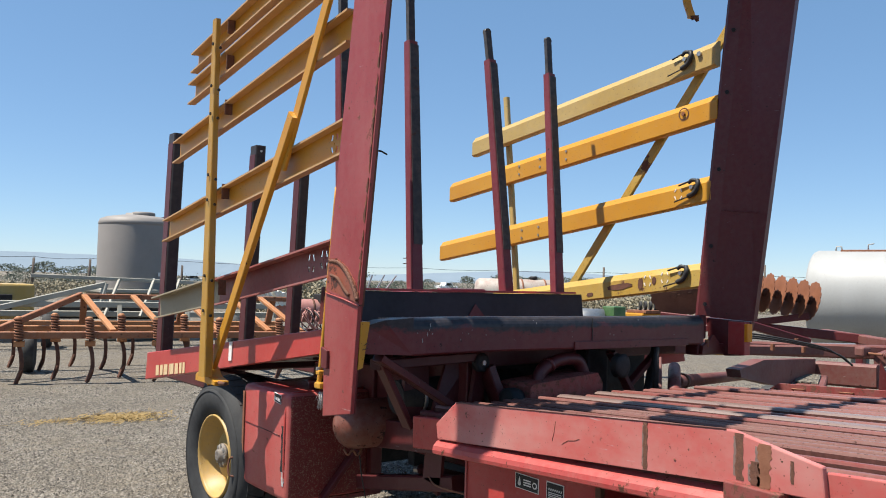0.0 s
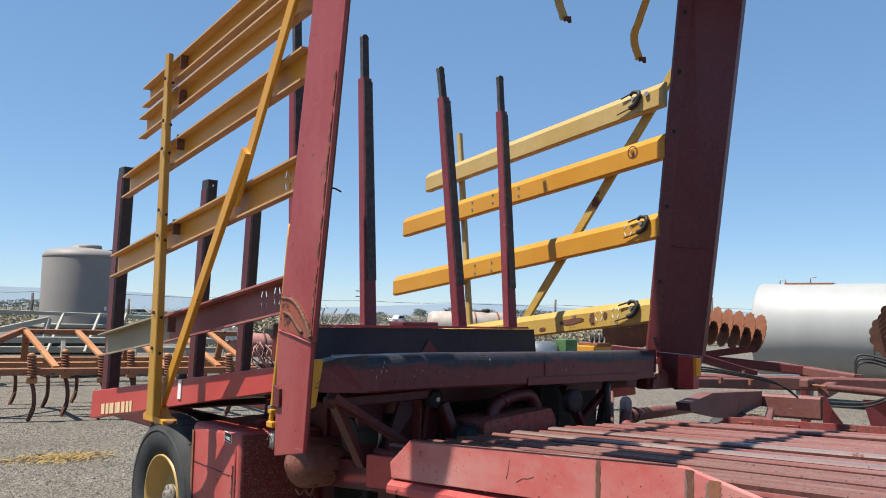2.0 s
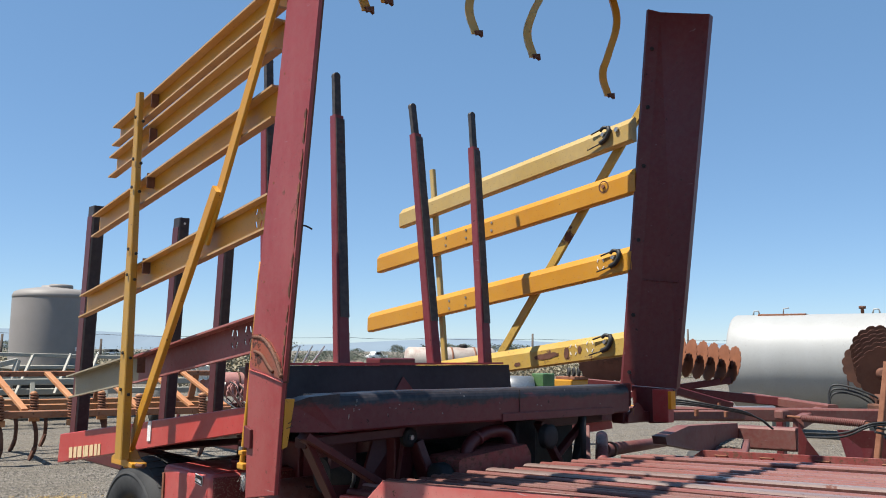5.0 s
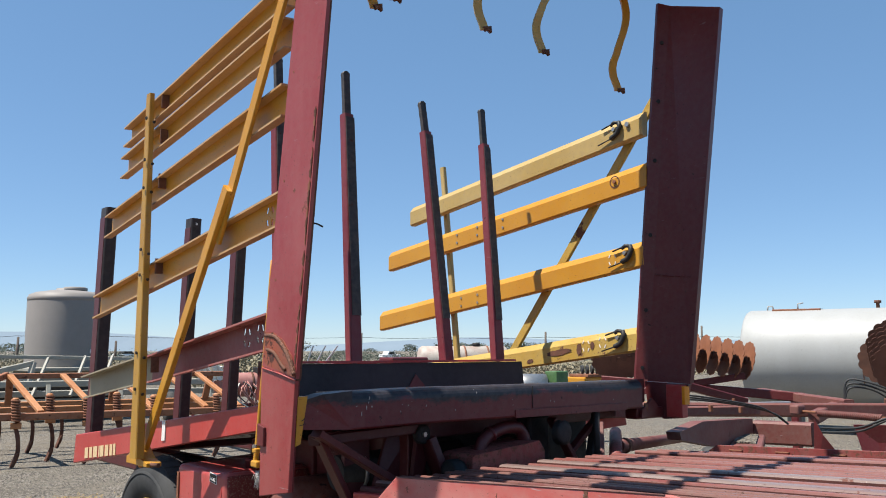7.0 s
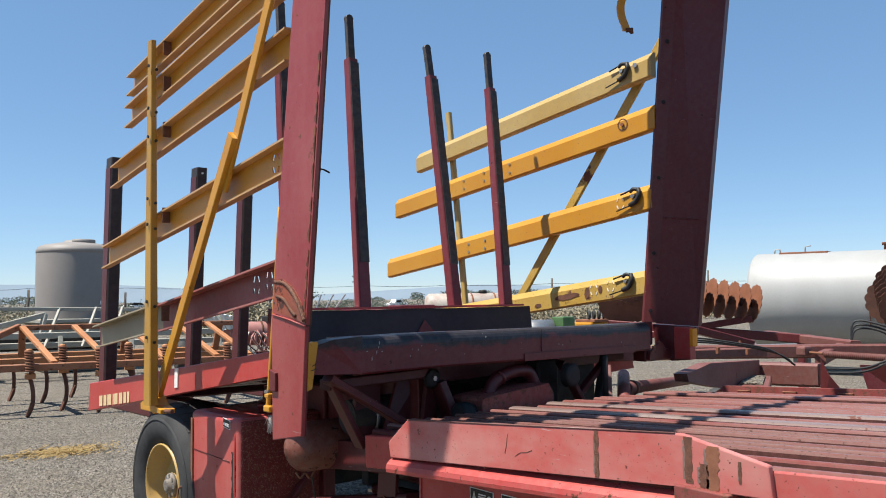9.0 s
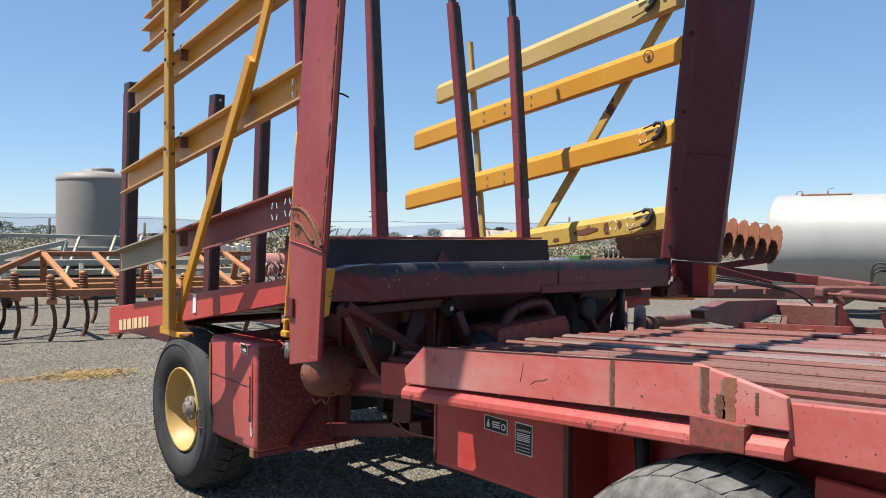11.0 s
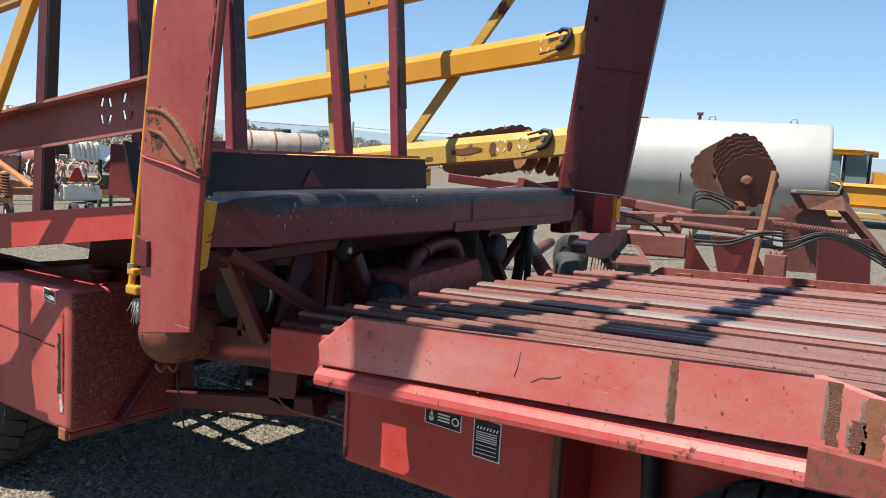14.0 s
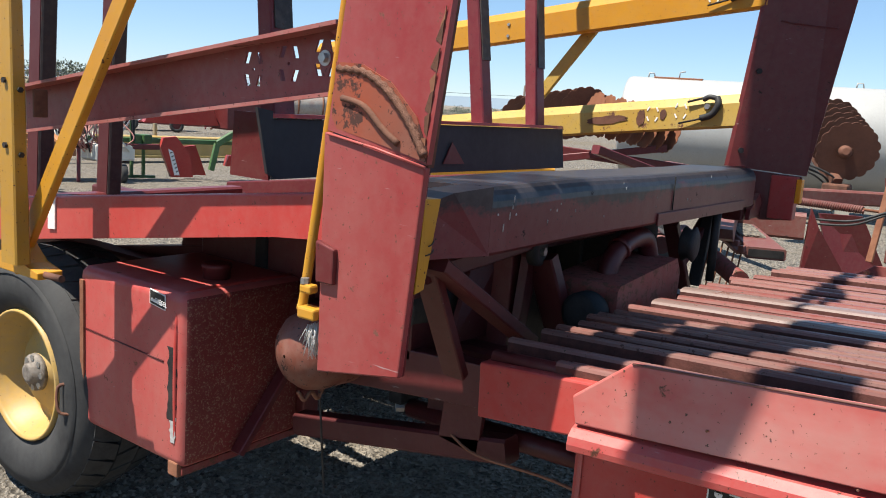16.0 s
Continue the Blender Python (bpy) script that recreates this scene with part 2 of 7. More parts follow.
WOOD = plain("grey_weathered_pole", (0.09, 0.07, 0.055), (0.15, 0.12, 0.10), 12, 0.9)
ROPE = plain("frayed_white_rope", (0.46, 0.44, 0.41), (0.62, 0.60, 0.56), 60, 0.9)
STRAW = plain("dry_straw", (0.30, 0.20, 0.075), (0.42, 0.30, 0.13), 20, 0.9)
# leaf green greyed to put distance haze into the colour
LEAF = plain("haze_paled_leaf", (0.095, 0.11, 0.085), (0.145, 0.16, 0.125), 2, 0.9)
BRUSH = plain("dry_brush", (0.22, 0.19, 0.125), (0.29, 0.25, 0.17), 2, 0.9)
# distance haze is put into the hills' pale blue
HILL = plain("haze_tinted_hill", (0.155, 0.20, 0.24), (0.165, 0.21, 0.25), 0.01, 1.0, 0, 0.0)
AMBER = plain("amber_reflector", (0.75, 0.22, 0.01), (0.8, 0.3, 0.02), 30, 0.25)

gm, gn, gl, gp = mat("gravel_ground")
stones = gn.new("ShaderNodeTexVoronoi")
stones.inputs["Scale"].default_value = 38.0
geo = gn.new("ShaderNodeNewGeometry")
gl.new(geo.outputs["Position"], stones.inputs["Vector"])
pebble = blend(gm, ramp(gm, stones.outputs["Color"], 0.15, 0.85), (0.035, 0.030, 0.024), (0.27, 0.236, 0.19))
patch = ramp(gm, noise_tex(gm, 0.35, 6, 0.6), 0.42, 0.62)
earth = blend(gm, ramp(gm, noise_tex(gm, 7, 6, 0.7), 0.3, 0.7), (0.105, 0.086, 0.062), (0.25, 0.208, 0.152))
gravel_col = blend(gm, ramp(gm, noise_tex(gm, 3.0, 7, 0.75), 0.40, 0.60), pebble, earth)
gravel_col = blend(gm, patch, gravel_col, pebble)
dryness = ramp(gm, noise_tex(gm, 0.05, 6, 0.7), 0.50, 0.62)
gl.new(blend(gm, dryness, gravel_col, (0.155, 0.125, 0.085)), gp.inputs["Base Color"])
gp.inputs["Roughness"].default_value = 0.95
bump(gm, stones.outputs["Distance"], 1.0, 0.035)
GRAVEL = gm


# ---------------------------------------------------------------- mesh tools
def part(name, bm, material, parent, label=""):
    """Links a bmesh as one mesh object under a thing or part, in world places."""
    me = bpy.data.meshes.new(name)
    bmesh.ops.recalc_face_normals(bm, faces=bm.faces)
    bm.to_mesh(me)
    bm.free()
    for m in material if isinstance(material, (list, tuple)) else (material,):
        me.materials.append(m)
    ob = new(name, me)
    if parent is not None:
        ob.parent = parent
        ob.matrix_parent_inverse = Matrix.Translation(-parent.location)
    if label:
        ob["label"] = label
    return ob


def thing(name, at, label, category, group="", kind=""):
    ob = new(name)
    ob.location = at
    ob.empty_display_size = 0.1
    return tagged(ob, label, category, group, kind)


def basis(p0, p1, up=(0, 0, 1)):
    d = (Vector(p1) - Vector(p0)).normalized()
    u = Vector(up)
    if abs(d.dot(u)) > 0.98:
        u = Vector((1, 0, 0))
    side = d.cross(u).normalized()
    return d, side, side.cross(d).normalized()


def sweep(bm, profile, p0, p1, up=(0, 0, 1), scale1=1.0, smooth=False):
    """Pulls a closed profile of (side, up) points from p0 to p1."""
    d, side, u = basis(p0, p1, up)
    a = [bm.verts.new(Vector(p0) + side * s + u * h) for s, h in profile]
    b = [bm.verts.new(Vector(p1) + side * s * scale1 + u * h * scale1) for s, h in profile]
    n = len(profile)
    for i in range(n):
        f = bm.faces.new((a[i], a[(i + 1) % n], b[(i + 1) % n], b[i]))
        f.smooth = smooth
    bm.faces.new(a[::-1])
    bm.faces.new(b)
    return bm


def rbox(w, h, c=None):
    """A box profile w by h with cut corners."""
    c = min(w, h) * 0.12 if c is None else c
    x, y = w / 2, h / 2
    return [(-x + c, -y), (x - c, -y), (x, -y + c), (x, y - c), (x - c, y), (-x + c, y), (-x, y - c), (-x, -y + c)]


def circle(r, n=14):
    return [(r * math.cos(2 * math.pi * i / n), r * math.sin(2 * math.pi * i / n)) for i in range(n)]


def bar(p0, p1, w, h, up=(0, 0, 1), c=None, bm=None, scale1=1.0):
    return sweep(bm or bmesh.new(), rbox(w, h, c), p0, p1, up, scale1)


def rod(p0, p1, r, n=14, bm=None, scale1=1.0):
    return sweep(bm or bmesh.new(), circle(r, n), p0, p1, (0, 0, 1), scale1, True)


def block(lo, hi, c=0.008, bm=None):
    """An upright box between two corners, with cut edges."""
    bm = bm or bmesh.new()
    (x0, y0, z0), (x1, y1, z1) = lo, hi
    made = bmesh.ops.create_cube(bm, size=1)["verts"]
    for v in made:
        v.co = Vector(((x0 + x1) / 2 + v.co.x * (x1 - x0), (y0 + y1) / 2 + v.co.y * (y1 - y0), (z0 + z1) / 2 + v.co.z * (z1 - z0)))
    if c:
        edges = {e for v in made for e in v.link_edges}
        bmesh.ops.bevel(bm, geom=list(edges), offset=c, segments=2, affect="EDGES", profile=0.5)
    return bm


def plate_yz(x0, x1, pts, c=0.0, bm=None):
    """A plate in an x plane: an outline of (y, z), from x0 to x1."""
    bm = bm or bmesh.new()
    a = [bm.verts.new((x0, y, z)) for y, z in pts]
    b = [bm.verts.new((x1, y, z)) for y, z in pts]
    n = len(pts)
    faces = [bm.faces.new(a), bm.faces.new(b[::-1])]
    faces += [bm.faces.new((a[i], a[(i + 1) % n], b[(i + 1) % n], b[i])) for i in range(n)]
    if c:
        edges = {e for f in faces for e in f.edges}
        bmesh.ops.bevel(bm, geom=list(edges), offset=c, segments=2, affect="EDGES", profile=0.5)
    return bm


def rounded_tank(lo, hi, r, seg=5):
    """A box with well-rounded edges; its end towards -y takes the second material."""
    bm = block(lo, hi, 0)
    bmesh.ops.bevel(bm, geom=list(bm.edges), offset=r, segments=seg, affect="EDGES", profile=0.5)
    bmesh.ops.recalc_face_normals(bm, faces=bm.faces)
    for f in bm.faces:
        f.smooth = True
        if f.normal.y < -0.75:
            f.material_index = 1
    return bm


def plate_xz(y0, y1, pts, bm=None):
    """A plate in a y plane: an outline of (x, z), from y0 to y1."""
    return extrude_poly([(x, y0, z) for x, z in pts], (0, y1 - y0, 0), bm)


def extrude_poly(pts, direction, bm=None):
    """A closed outline of 3D points, made solid along a direction."""
    bm = bm or bmesh.new()
    a = [bm.verts.new(p) for p in pts]
    b = [bm.verts.new(Vector(p) + Vector(direction)) for p in pts]
    n = len(pts)
    bm.faces.new(a)
    bm.faces.new(b[::-1])
    for i in range(n):
        bm.faces.new((a[i], a[(i + 1) % n], b[(i + 1) % n], b[i]))
    return bm


def tube(points, r, n=8, bm=None):
    """A round tube through points."""
    bm = bm or bmesh.new()
    pts = [Vector(p) for p in points]
    rings = []
    side = None
    for i, p in enumerate(pts):
        d = (pts[min(i + 1, len(pts) - 1)] - pts[max(i - 1, 0)]).normalized()
        if side is None:
            side = d.orthogonal().normalized()
        side = (side - d * side.dot(d)).normalized()
        u = d.cross(side)
        rings.append([bm.verts.new(p + (side * math.cos(2 * math.pi * k / n) + u * math.sin(2 * math.pi * k / n)) * r) for k in range(n)])
    for a, b in zip(rings, rings[1:]):
        for k in range(n):
            bm.faces.new((a[k], a[(k + 1) % n], b[(k + 1) % n], b[k])).smooth = True
    bm.faces.new(rings[0][::-1])
    bm.faces.new(rings[-1])
    return bm


def ribbon(points, w, h, across, bm=None):
    """A flat bar bent through points, w wide along a fixed direction."""
    bm = bm or bmesh.new()
    pts = [Vector(p) for p in points]
    s = Vector(across).normalized()
    rings = []
    for i, p in enumerate(pts):
        d = (pts[min(i + 1, len(pts) - 1)] - pts[max(i - 1, 0)]).normalized()
        u = d.cross(s).normalized()
        rings.append([bm.verts.new(p + s * w * x / 2 + u * h * y / 2) for x, y in ((-1, -1), (1, -1), (1, 1), (-1, 1))])
    for q, r in zip(rings, rings[1:]):
        for k in range(4):
            bm.faces.new((q[k], q[(k + 1) % 4], r[(k + 1) % 4], r[k]))
    bm.faces.new(rings[0][::-1])
    bm.faces.new(rings[-1])
    return bm


def pierce(ob, cutter):
    """Cuts a bmesh of cutters out of a part."""
    me = bpy.data.meshes.new("cutter")
    cutter.to_mesh(me)
    cutter.free()
    tool = new("cutter", me)
    mod = ob.modifiers.new("cut", "BOOLEAN")
    mod.object, mod.operation, mod.solver = tool, "DIFFERENCE", "EXACT"
    bpy.context.view_layer.update()
    cut_mesh = bpy.data.meshes.new_from_object(ob.evaluated_get(bpy.context.evaluated_depsgraph_get()))
    ob.modifiers.clear()
    ob.data = cut_mesh
    bpy.data.objects.remove(tool)


def ragged(y_mid, z0, z1, w, seed, n=14):
    """The outline of a burnt stripe with uneven edges, as (y, z)."""
    rng = random.Random(seed)
    left = [(y_mid - w * rng.uniform(0.35, 0.62), z0 + (z1 - z0) * k / n) for k in range(n + 1)]
    right = [(y_mid + w * rng.uniform(0.35, 0.62), z0 + (z1 - z0) * k / n) for k in range(n, -1, -1)]
    return left + right


def curve_pts(pts, n=8):
    """A smooth line through points (Catmull-Rom)."""
    p = [Vector(q) for q in pts]
    p = [2 * p[0] - p[1]] + p + [2 * p[-1] - p[-2]]
    out = []
    for a, b, c, d in zip(p, p[1:], p[2:], p[3:]):
        for i in range(n):
            t = i / n
            out.append(0.5 * ((2 * b) + (c - a) * t + (2 * a - 5 * b + 4 * c - d) * t * t + (3 * b - a - 3 * c + d) * t ** 3))
    return out + [p[-2]]


def helix(p0, p1, r, wire, turns, n=10):
    """A coil spring from p0 to p1."""
    d, side, u = basis(p0, p1)
    length = (Vector(p1) - Vector(p0)).length
    pts = []
    for i in range(turns * n + 1):
        a = 2 * math.pi * i / n
        pts.append(Vector(p0) + d * length * i / (turns * n) + (side * math.cos(a) + u * math.sin(a)) * r)
    return tube(pts, wire, 5)


def lathe(centre, axis, profile, n=40, bm=None, smooth=True):
    """Turns a profile of (along, radius) about an axis."""
    bm = bm or bmesh.new()
    a = Vector(axis).normalized()
    side = a.orthogonal().normalized()
    u = a.cross(side)
    rings = []
    for s, r in profile:
        rings.append([bm.verts.new(Vector(centre) + a * s + (side * math.cos(2 * math.pi * k / n) + u * math.sin(2 * math.pi * k / n)) * r) for k in range(n)])
    for p, q in zip(rings, rings[1:]):
        for k in range(n):
            bm.faces.new((p[k], p[(k + 1) % n], q[(k + 1) % n], q[k])).smooth = smooth
    return bm


def capped(centre, axis, profile, n=40, bm=None):
    """A turned solid whose two ends are closed."""
    bm = bm or bmesh.new()
    start = len(bm.verts)
    lathe(centre, axis, profile, n, bm)
    bm.verts.ensure_lookup_table()
    bm.faces.new([bm.verts[start + k] for k in range(n)])
    bm.faces.new([bm.verts[len(bm.verts) - n + k] for k in range(n)])
    return bm


def bolt(p, axis, r=0.014, h=0.012, bm=None):
    return sweep(bm or bmesh.new(), circle(r, 6), p, Vector(p) + Vector(axis).normalized() * h)


def lettering(text, at, right, up, height, material, parent, name="lettering", label=""):
    """Flat letters of the built-in font, as a mesh."""
    cu = bpy.data.curves.new("letters", "FONT")
    cu.body, cu.size, cu.extrude = text, height, 0.0004
    tmp = bpy.data.objects.new("letters", cu)
    scene.collection.objects.link(tmp)
    dg = bpy.context.evaluated_depsgraph_get()
    me = bpy.data.meshes.new_from_object(tmp.evaluated_get(dg))
    bpy.data.objects.remove(tmp)
    r, u = Vector(right).normalized(), Vector(up).normalized()
    m = Matrix((r, u, r.cross(u))).transposed().to_4x4()
    me.transform(Matrix.Translation(at) @ m)
    bm = bmesh.new()
    bm.from_mesh(me)
    bpy.data.meshes.remove(me)
    return part(name, bm, material, parent, label)

# ---------------------------------------------------------------- ground
def ground():
    bm = bmesh.new()
    xs = [-3000, -600, -120, -40, -15] + [-8 + 0.5 * i for i in range(57)] + [26, 40, 80, 200, 600, 3000]
    ys = [-3000, -600, -120, -40, -15] + [-6 + 0.5 * i for i in range(61)] + [30, 45, 80, 200, 600, 3000]
    grid = [[bm.verts.new((x, y, 0.03 * (noise.noise((x * 0.35, y * 0.35, 0)) - 0.3) if -8 < x < 20 and -6 < y < 24 else -0.01)) for x in xs] for y in ys]
    for r0, r1 in zip(grid, grid[1:]):
        for i in range(len(xs) - 1):
            bm.faces.new((r0[i], r0[i + 1], r1[i + 1], r1[i])).smooth = True
    tagged(part("ground", bm, GRAVEL, None), "grey gravel yard with bare dusty patches", "ground", kind="structure")


ground()

# ---------------------------------------------------------------- bale wagon
wagon = thing("bale_wagon", (3.4, 4.0, 0), "old red self-propelled bale wagon with yellow side gates, parked on gravel", "bale wagon")


PLACE = Matrix()


def P(name, bm, material, label="", parent=None):
    """A part of the wagon, moved by PLACE to fit the camera's view."""
    bm.transform(PLACE)
    return part(name, bm, material, parent or wagon, label)


def view_scaled(k):
    """Scales a group k times about the camera's start, to fit its view."""
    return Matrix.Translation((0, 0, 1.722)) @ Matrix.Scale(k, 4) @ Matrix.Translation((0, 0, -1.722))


def moved(x, y, z):
    return Matrix.Translation((x, y, z))


def leaned(x, y, z, lean_x, lean_y, foot):
    """Moves a group and leans it by so much a metre above its foot."""
    m = Matrix.Translation((x, y, z))
    m[0][2], m[1][2] = lean_x, lean_y
    m[0][3] -= lean_x * foot
    m[1][3] -= lean_y * foot
    return m


# posts at the front corners of the load rack
PLACE = moved(-0.03, -0.056, 0.004)
post = P("corner_post", plate_yz(1.965, 1.985, [(3.275, 1.12), (3.526, 1.075), (3.535, 1.655), (3.235, 1.60)], 0.004), POST_WINE, "red steel post foot with a welded repair")
bm = extrude_poly([(1.967, 3.235, 1.606), (1.967, 3.532, 1.660), (2.15, 3.515, 4.05), (2.155, 3.262, 4.02)], (0.018, 0, 0.002))
extrude_poly([(1.985, 3.505, 1.66), (1.985, 3.53, 1.66), (2.168, 3.513, 4.04), (2.168, 3.488, 4.04)], (0.06, 0, 0), bm)
PLACE = leaned(-0.03, -0.058, 0.003, -0.0755, -0.126, 1.6)
P("post_web", bm, POST_WINE, "tall red steel channel with scraped paint", post)
P("post_edge", bar((1.984, 3.241, 1.60), (2.172, 3.268, 4.02), 0.012, 0.022, (1, 0, 0)), RUST_DARK, "scraped rusty edge", post)
PLACE = moved(-0.03, -0.062, 0.003) @ leaned(0, 0, 0, -0.01, -0.09, 1.6)
bm = tube(curve_pts([(1.968, 3.525, 1.80), (1.966, 3.44, 1.793), (1.963, 3.36, 1.752), (1.961, 3.29, 1.688), (1.960, 3.245, 1.625)], 12), 0.0095, 8)
for i, v in enumerate(bm.verts):
    v.co.z += 0.0022 * math.sin(1.9 * (i // 8))
P("weld_bead", bm, WELD, "thick curved weld bead", post)
P("weld_seam", tube([(1.962, 3.53, 1.652), (1.960, 3.38, 1.63), (1.960, 3.238, 1.602)], 0.0035, 6), RED_PALE, "straight weld seam", post)
arc = [(3.53, 1.815), (3.45, 1.812), (3.36, 1.775), (3.28, 1.705), (3.243, 1.64), (3.24, 1.612), (3.30, 1.625), (3.40, 1.645), (3.525, 1.668)]
P("scorched_patch", plate_yz(1.9635, 1.969, arc), SCORCH, "burnt orange bare metal round the weld", post)
P("weld_scar", tube(curve_pts([(1.964, 3.50, 1.735), (1.962, 3.43, 1.72), (1.962, 3.37, 1.675), (1.962, 3.32, 1.645)], 5), 0.008, 6), RUST_DARK, "", post)
PLACE = leaned(-0.03, -0.058, 0.003, -0.0755, -0.126, 1.6)
for y, z in ((3.50, 2.05), (3.50, 2.5), (3.50, 3.0)):
    P("bolt", bolt((1.966 + (z - 1.6) * 0.077, y - 0.02, z), (-1, 0, 0), 0.006, 0.005), RUST, "", post)
PLACE = moved(-0.03, -0.056, 0.004)
P("hinge_plate", plate_yz(1.950, 1.968, [(3.475, 1.30), (3.53, 1.30), (3.535, 1.40), (3.475, 1.385)], 0.004), RED_DARK, "welded hinge plate", post)
PLACE = Matrix()
P("lock_rod", tube(curve_pts([(1.955, 3.552, 1.215), (1.958, 3.540, 1.29), (1.955, 3.468, 1.80), (1.952, 3.422, 2.15)], 4), 0.0125, 10), YELLOW, "straight yellow lock rod along the post")
PLACE = moved(-0.03, -0.056, 0.004)
P("rod_bracket", block((1.95, 3.53, 1.200), (1.99, 3.588, 1.230), 0.006), YELLOW, "yellow rod bracket")
P("rod_clamp", block((1.955, 3.55, 1.262), (1.985, 3.588, 1.285), 0.006), YELLOW)
P("rod_nut", bolt((1.965, 3.578, 1.285), (0, 0, 1), 0.011, 0.014), STEEL)
random.seed(4)
bm = bmesh.new()
for i in range(130):
    a = Vector((1.985 + random.uniform(-0.02, 0.02), 3.548 + random.uniform(-0.018, 0.018), 1.185))
    tip = a + Vector((random.uniform(-0.016, 0.016), random.uniform(-0.018, 0.018), random.uniform(-0.085, -0.02)))
    rod(a, tip, 0.0008, 4, bm)
P("frayed_strap", bm, ROPE, "frayed white strap end")["kind"] = "stuff"
PLACE = moved(-0.03, -0.056, 0.004)
P("yellow_plate", extrude_poly([(1.988, 3.245, 1.53), (2.03, 3.235, 1.53), (2.008, 3.25, 1.325), (1.988, 3.258, 1.315)], (0.0, 0.05, 0)), YELLOW, "bright yellow corner plate")
for z, w in ((1.425, 0.018), (1.405, 0.026)):
    P("plate_scratch", tube(curve_pts([(2.021 - w, 3.2405, z), (2.012, 3.238, z + 0.004), (2.020, 3.2385, z + 0.012)], 3), 0.0018, 4), DARK_IRON)
PLACE = leaned(-0.03, -0.058, 0.003, -0.0755, -0.126, 1.6)
P("wire", tube([(2.04, 3.27, 2.29), (2.06, 3.24, 2.283), (2.075, 3.215, 2.268)], 0.004, 5), DARK_IRON, "bent wire end")

PLACE = moved(-0.03, -0.056, 0.004)
P("post_flange", extrude_poly([(1.986, 3.242, 1.60), (1.986, 3.278, 1.12), (1.986, 3.285, 1.12), (1.986, 3.249, 1.60)], (0.008, 0, 0)), RED_DARK, "", post)
random.seed(14)
PLACE = leaned(-0.03, -0.058, 0.003, -0.0755, -0.126, 1.6)
for i in range(26):
    z = 1.63 + i * 0.045 + random.uniform(-0.02, 0.02)
    y = 3.246 + (z - 1.6) * 0.011
    P("paint_chip", plate_yz(1.9655 + (z - 1.6) * 0.0766, 1.9685 + (z - 1.6) * 0.0766, [(y, z), (y + random.uniform(0.004, 0.022), z + 0.01), (y + random.uniform(0.002, 0.016), z + random.uniform(0.025, 0.05)), (y, z + 0.05)]), RUST_DARK if i % 3 else RUST, "", post)
PLACE = Matrix()
# far post takes the darkened red in place of shade
right_post = P("corner_post", extrude_poly([(4.785, 3.062, 1.52), (4.712, 3.335, 1.535), (4.735, 3.085, 4.05), (4.735, 2.715, 3.925)], (0.06, 0.012, 0.003)), RED_DARK, "dented red steel corner post, darkened for shade")
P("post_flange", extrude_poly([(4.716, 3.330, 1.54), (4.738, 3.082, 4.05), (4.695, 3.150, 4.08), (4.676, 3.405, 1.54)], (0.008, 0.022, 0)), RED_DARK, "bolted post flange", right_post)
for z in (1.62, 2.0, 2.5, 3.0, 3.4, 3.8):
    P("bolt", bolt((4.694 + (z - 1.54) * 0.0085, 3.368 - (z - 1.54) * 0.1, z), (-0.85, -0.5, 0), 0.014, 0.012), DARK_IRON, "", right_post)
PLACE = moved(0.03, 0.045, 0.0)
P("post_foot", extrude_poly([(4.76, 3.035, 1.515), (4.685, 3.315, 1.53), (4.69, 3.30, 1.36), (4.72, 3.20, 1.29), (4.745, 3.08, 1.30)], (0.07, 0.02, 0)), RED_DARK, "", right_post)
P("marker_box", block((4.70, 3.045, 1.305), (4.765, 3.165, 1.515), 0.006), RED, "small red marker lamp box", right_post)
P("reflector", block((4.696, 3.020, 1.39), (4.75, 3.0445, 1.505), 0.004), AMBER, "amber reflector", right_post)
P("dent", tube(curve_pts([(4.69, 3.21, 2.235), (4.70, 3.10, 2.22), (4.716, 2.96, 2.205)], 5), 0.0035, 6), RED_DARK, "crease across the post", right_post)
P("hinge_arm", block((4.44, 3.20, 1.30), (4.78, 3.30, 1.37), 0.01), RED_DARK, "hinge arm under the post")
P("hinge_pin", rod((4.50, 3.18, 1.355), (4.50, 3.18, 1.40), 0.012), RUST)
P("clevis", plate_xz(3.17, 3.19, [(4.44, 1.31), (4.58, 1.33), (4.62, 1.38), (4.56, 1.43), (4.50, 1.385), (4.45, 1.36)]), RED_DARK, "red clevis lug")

# load rack floor: side rails and the front beam
PLACE = view_scaled(0.9556)
rail = P("side_rail", plate_yz(2.25, 2.33, [(3.43, 1.372), (3.43, 1.524), (7.0, 1.074), (7.03, 0.85), (4.05, 1.315)], 0.006), RED, "red side rail of the load rack")
PLACE = Matrix()
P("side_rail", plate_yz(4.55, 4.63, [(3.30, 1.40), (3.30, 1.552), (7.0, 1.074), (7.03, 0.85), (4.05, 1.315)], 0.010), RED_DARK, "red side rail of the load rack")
# dark rail and hangers added to fill the shade under the load rack
P("gap_rail", plate_yz(2.78, 2.86, [(3.45, 0.95), (3.45, 1.33), (4.3, 1.185), (6.3, 0.865), (6.3, 0.74), (4.3, 0.95)], 0.006), RED_DARK, "dark rail added to fill the shade under the rack")
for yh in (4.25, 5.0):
    P("hanger", plate_yz(2.79, 2.85, [(yh, 1.0), (yh + 0.17, 0.98), (yh + 0.13, 1.265 - (yh - 4.25) * 0.156), (yh + 0.01, 1.285 - (yh - 4.25) * 0.156)], 0.004), RED_DARK, "dark plate added beside the filler rail")
PLACE = view_scaled(0.9556)
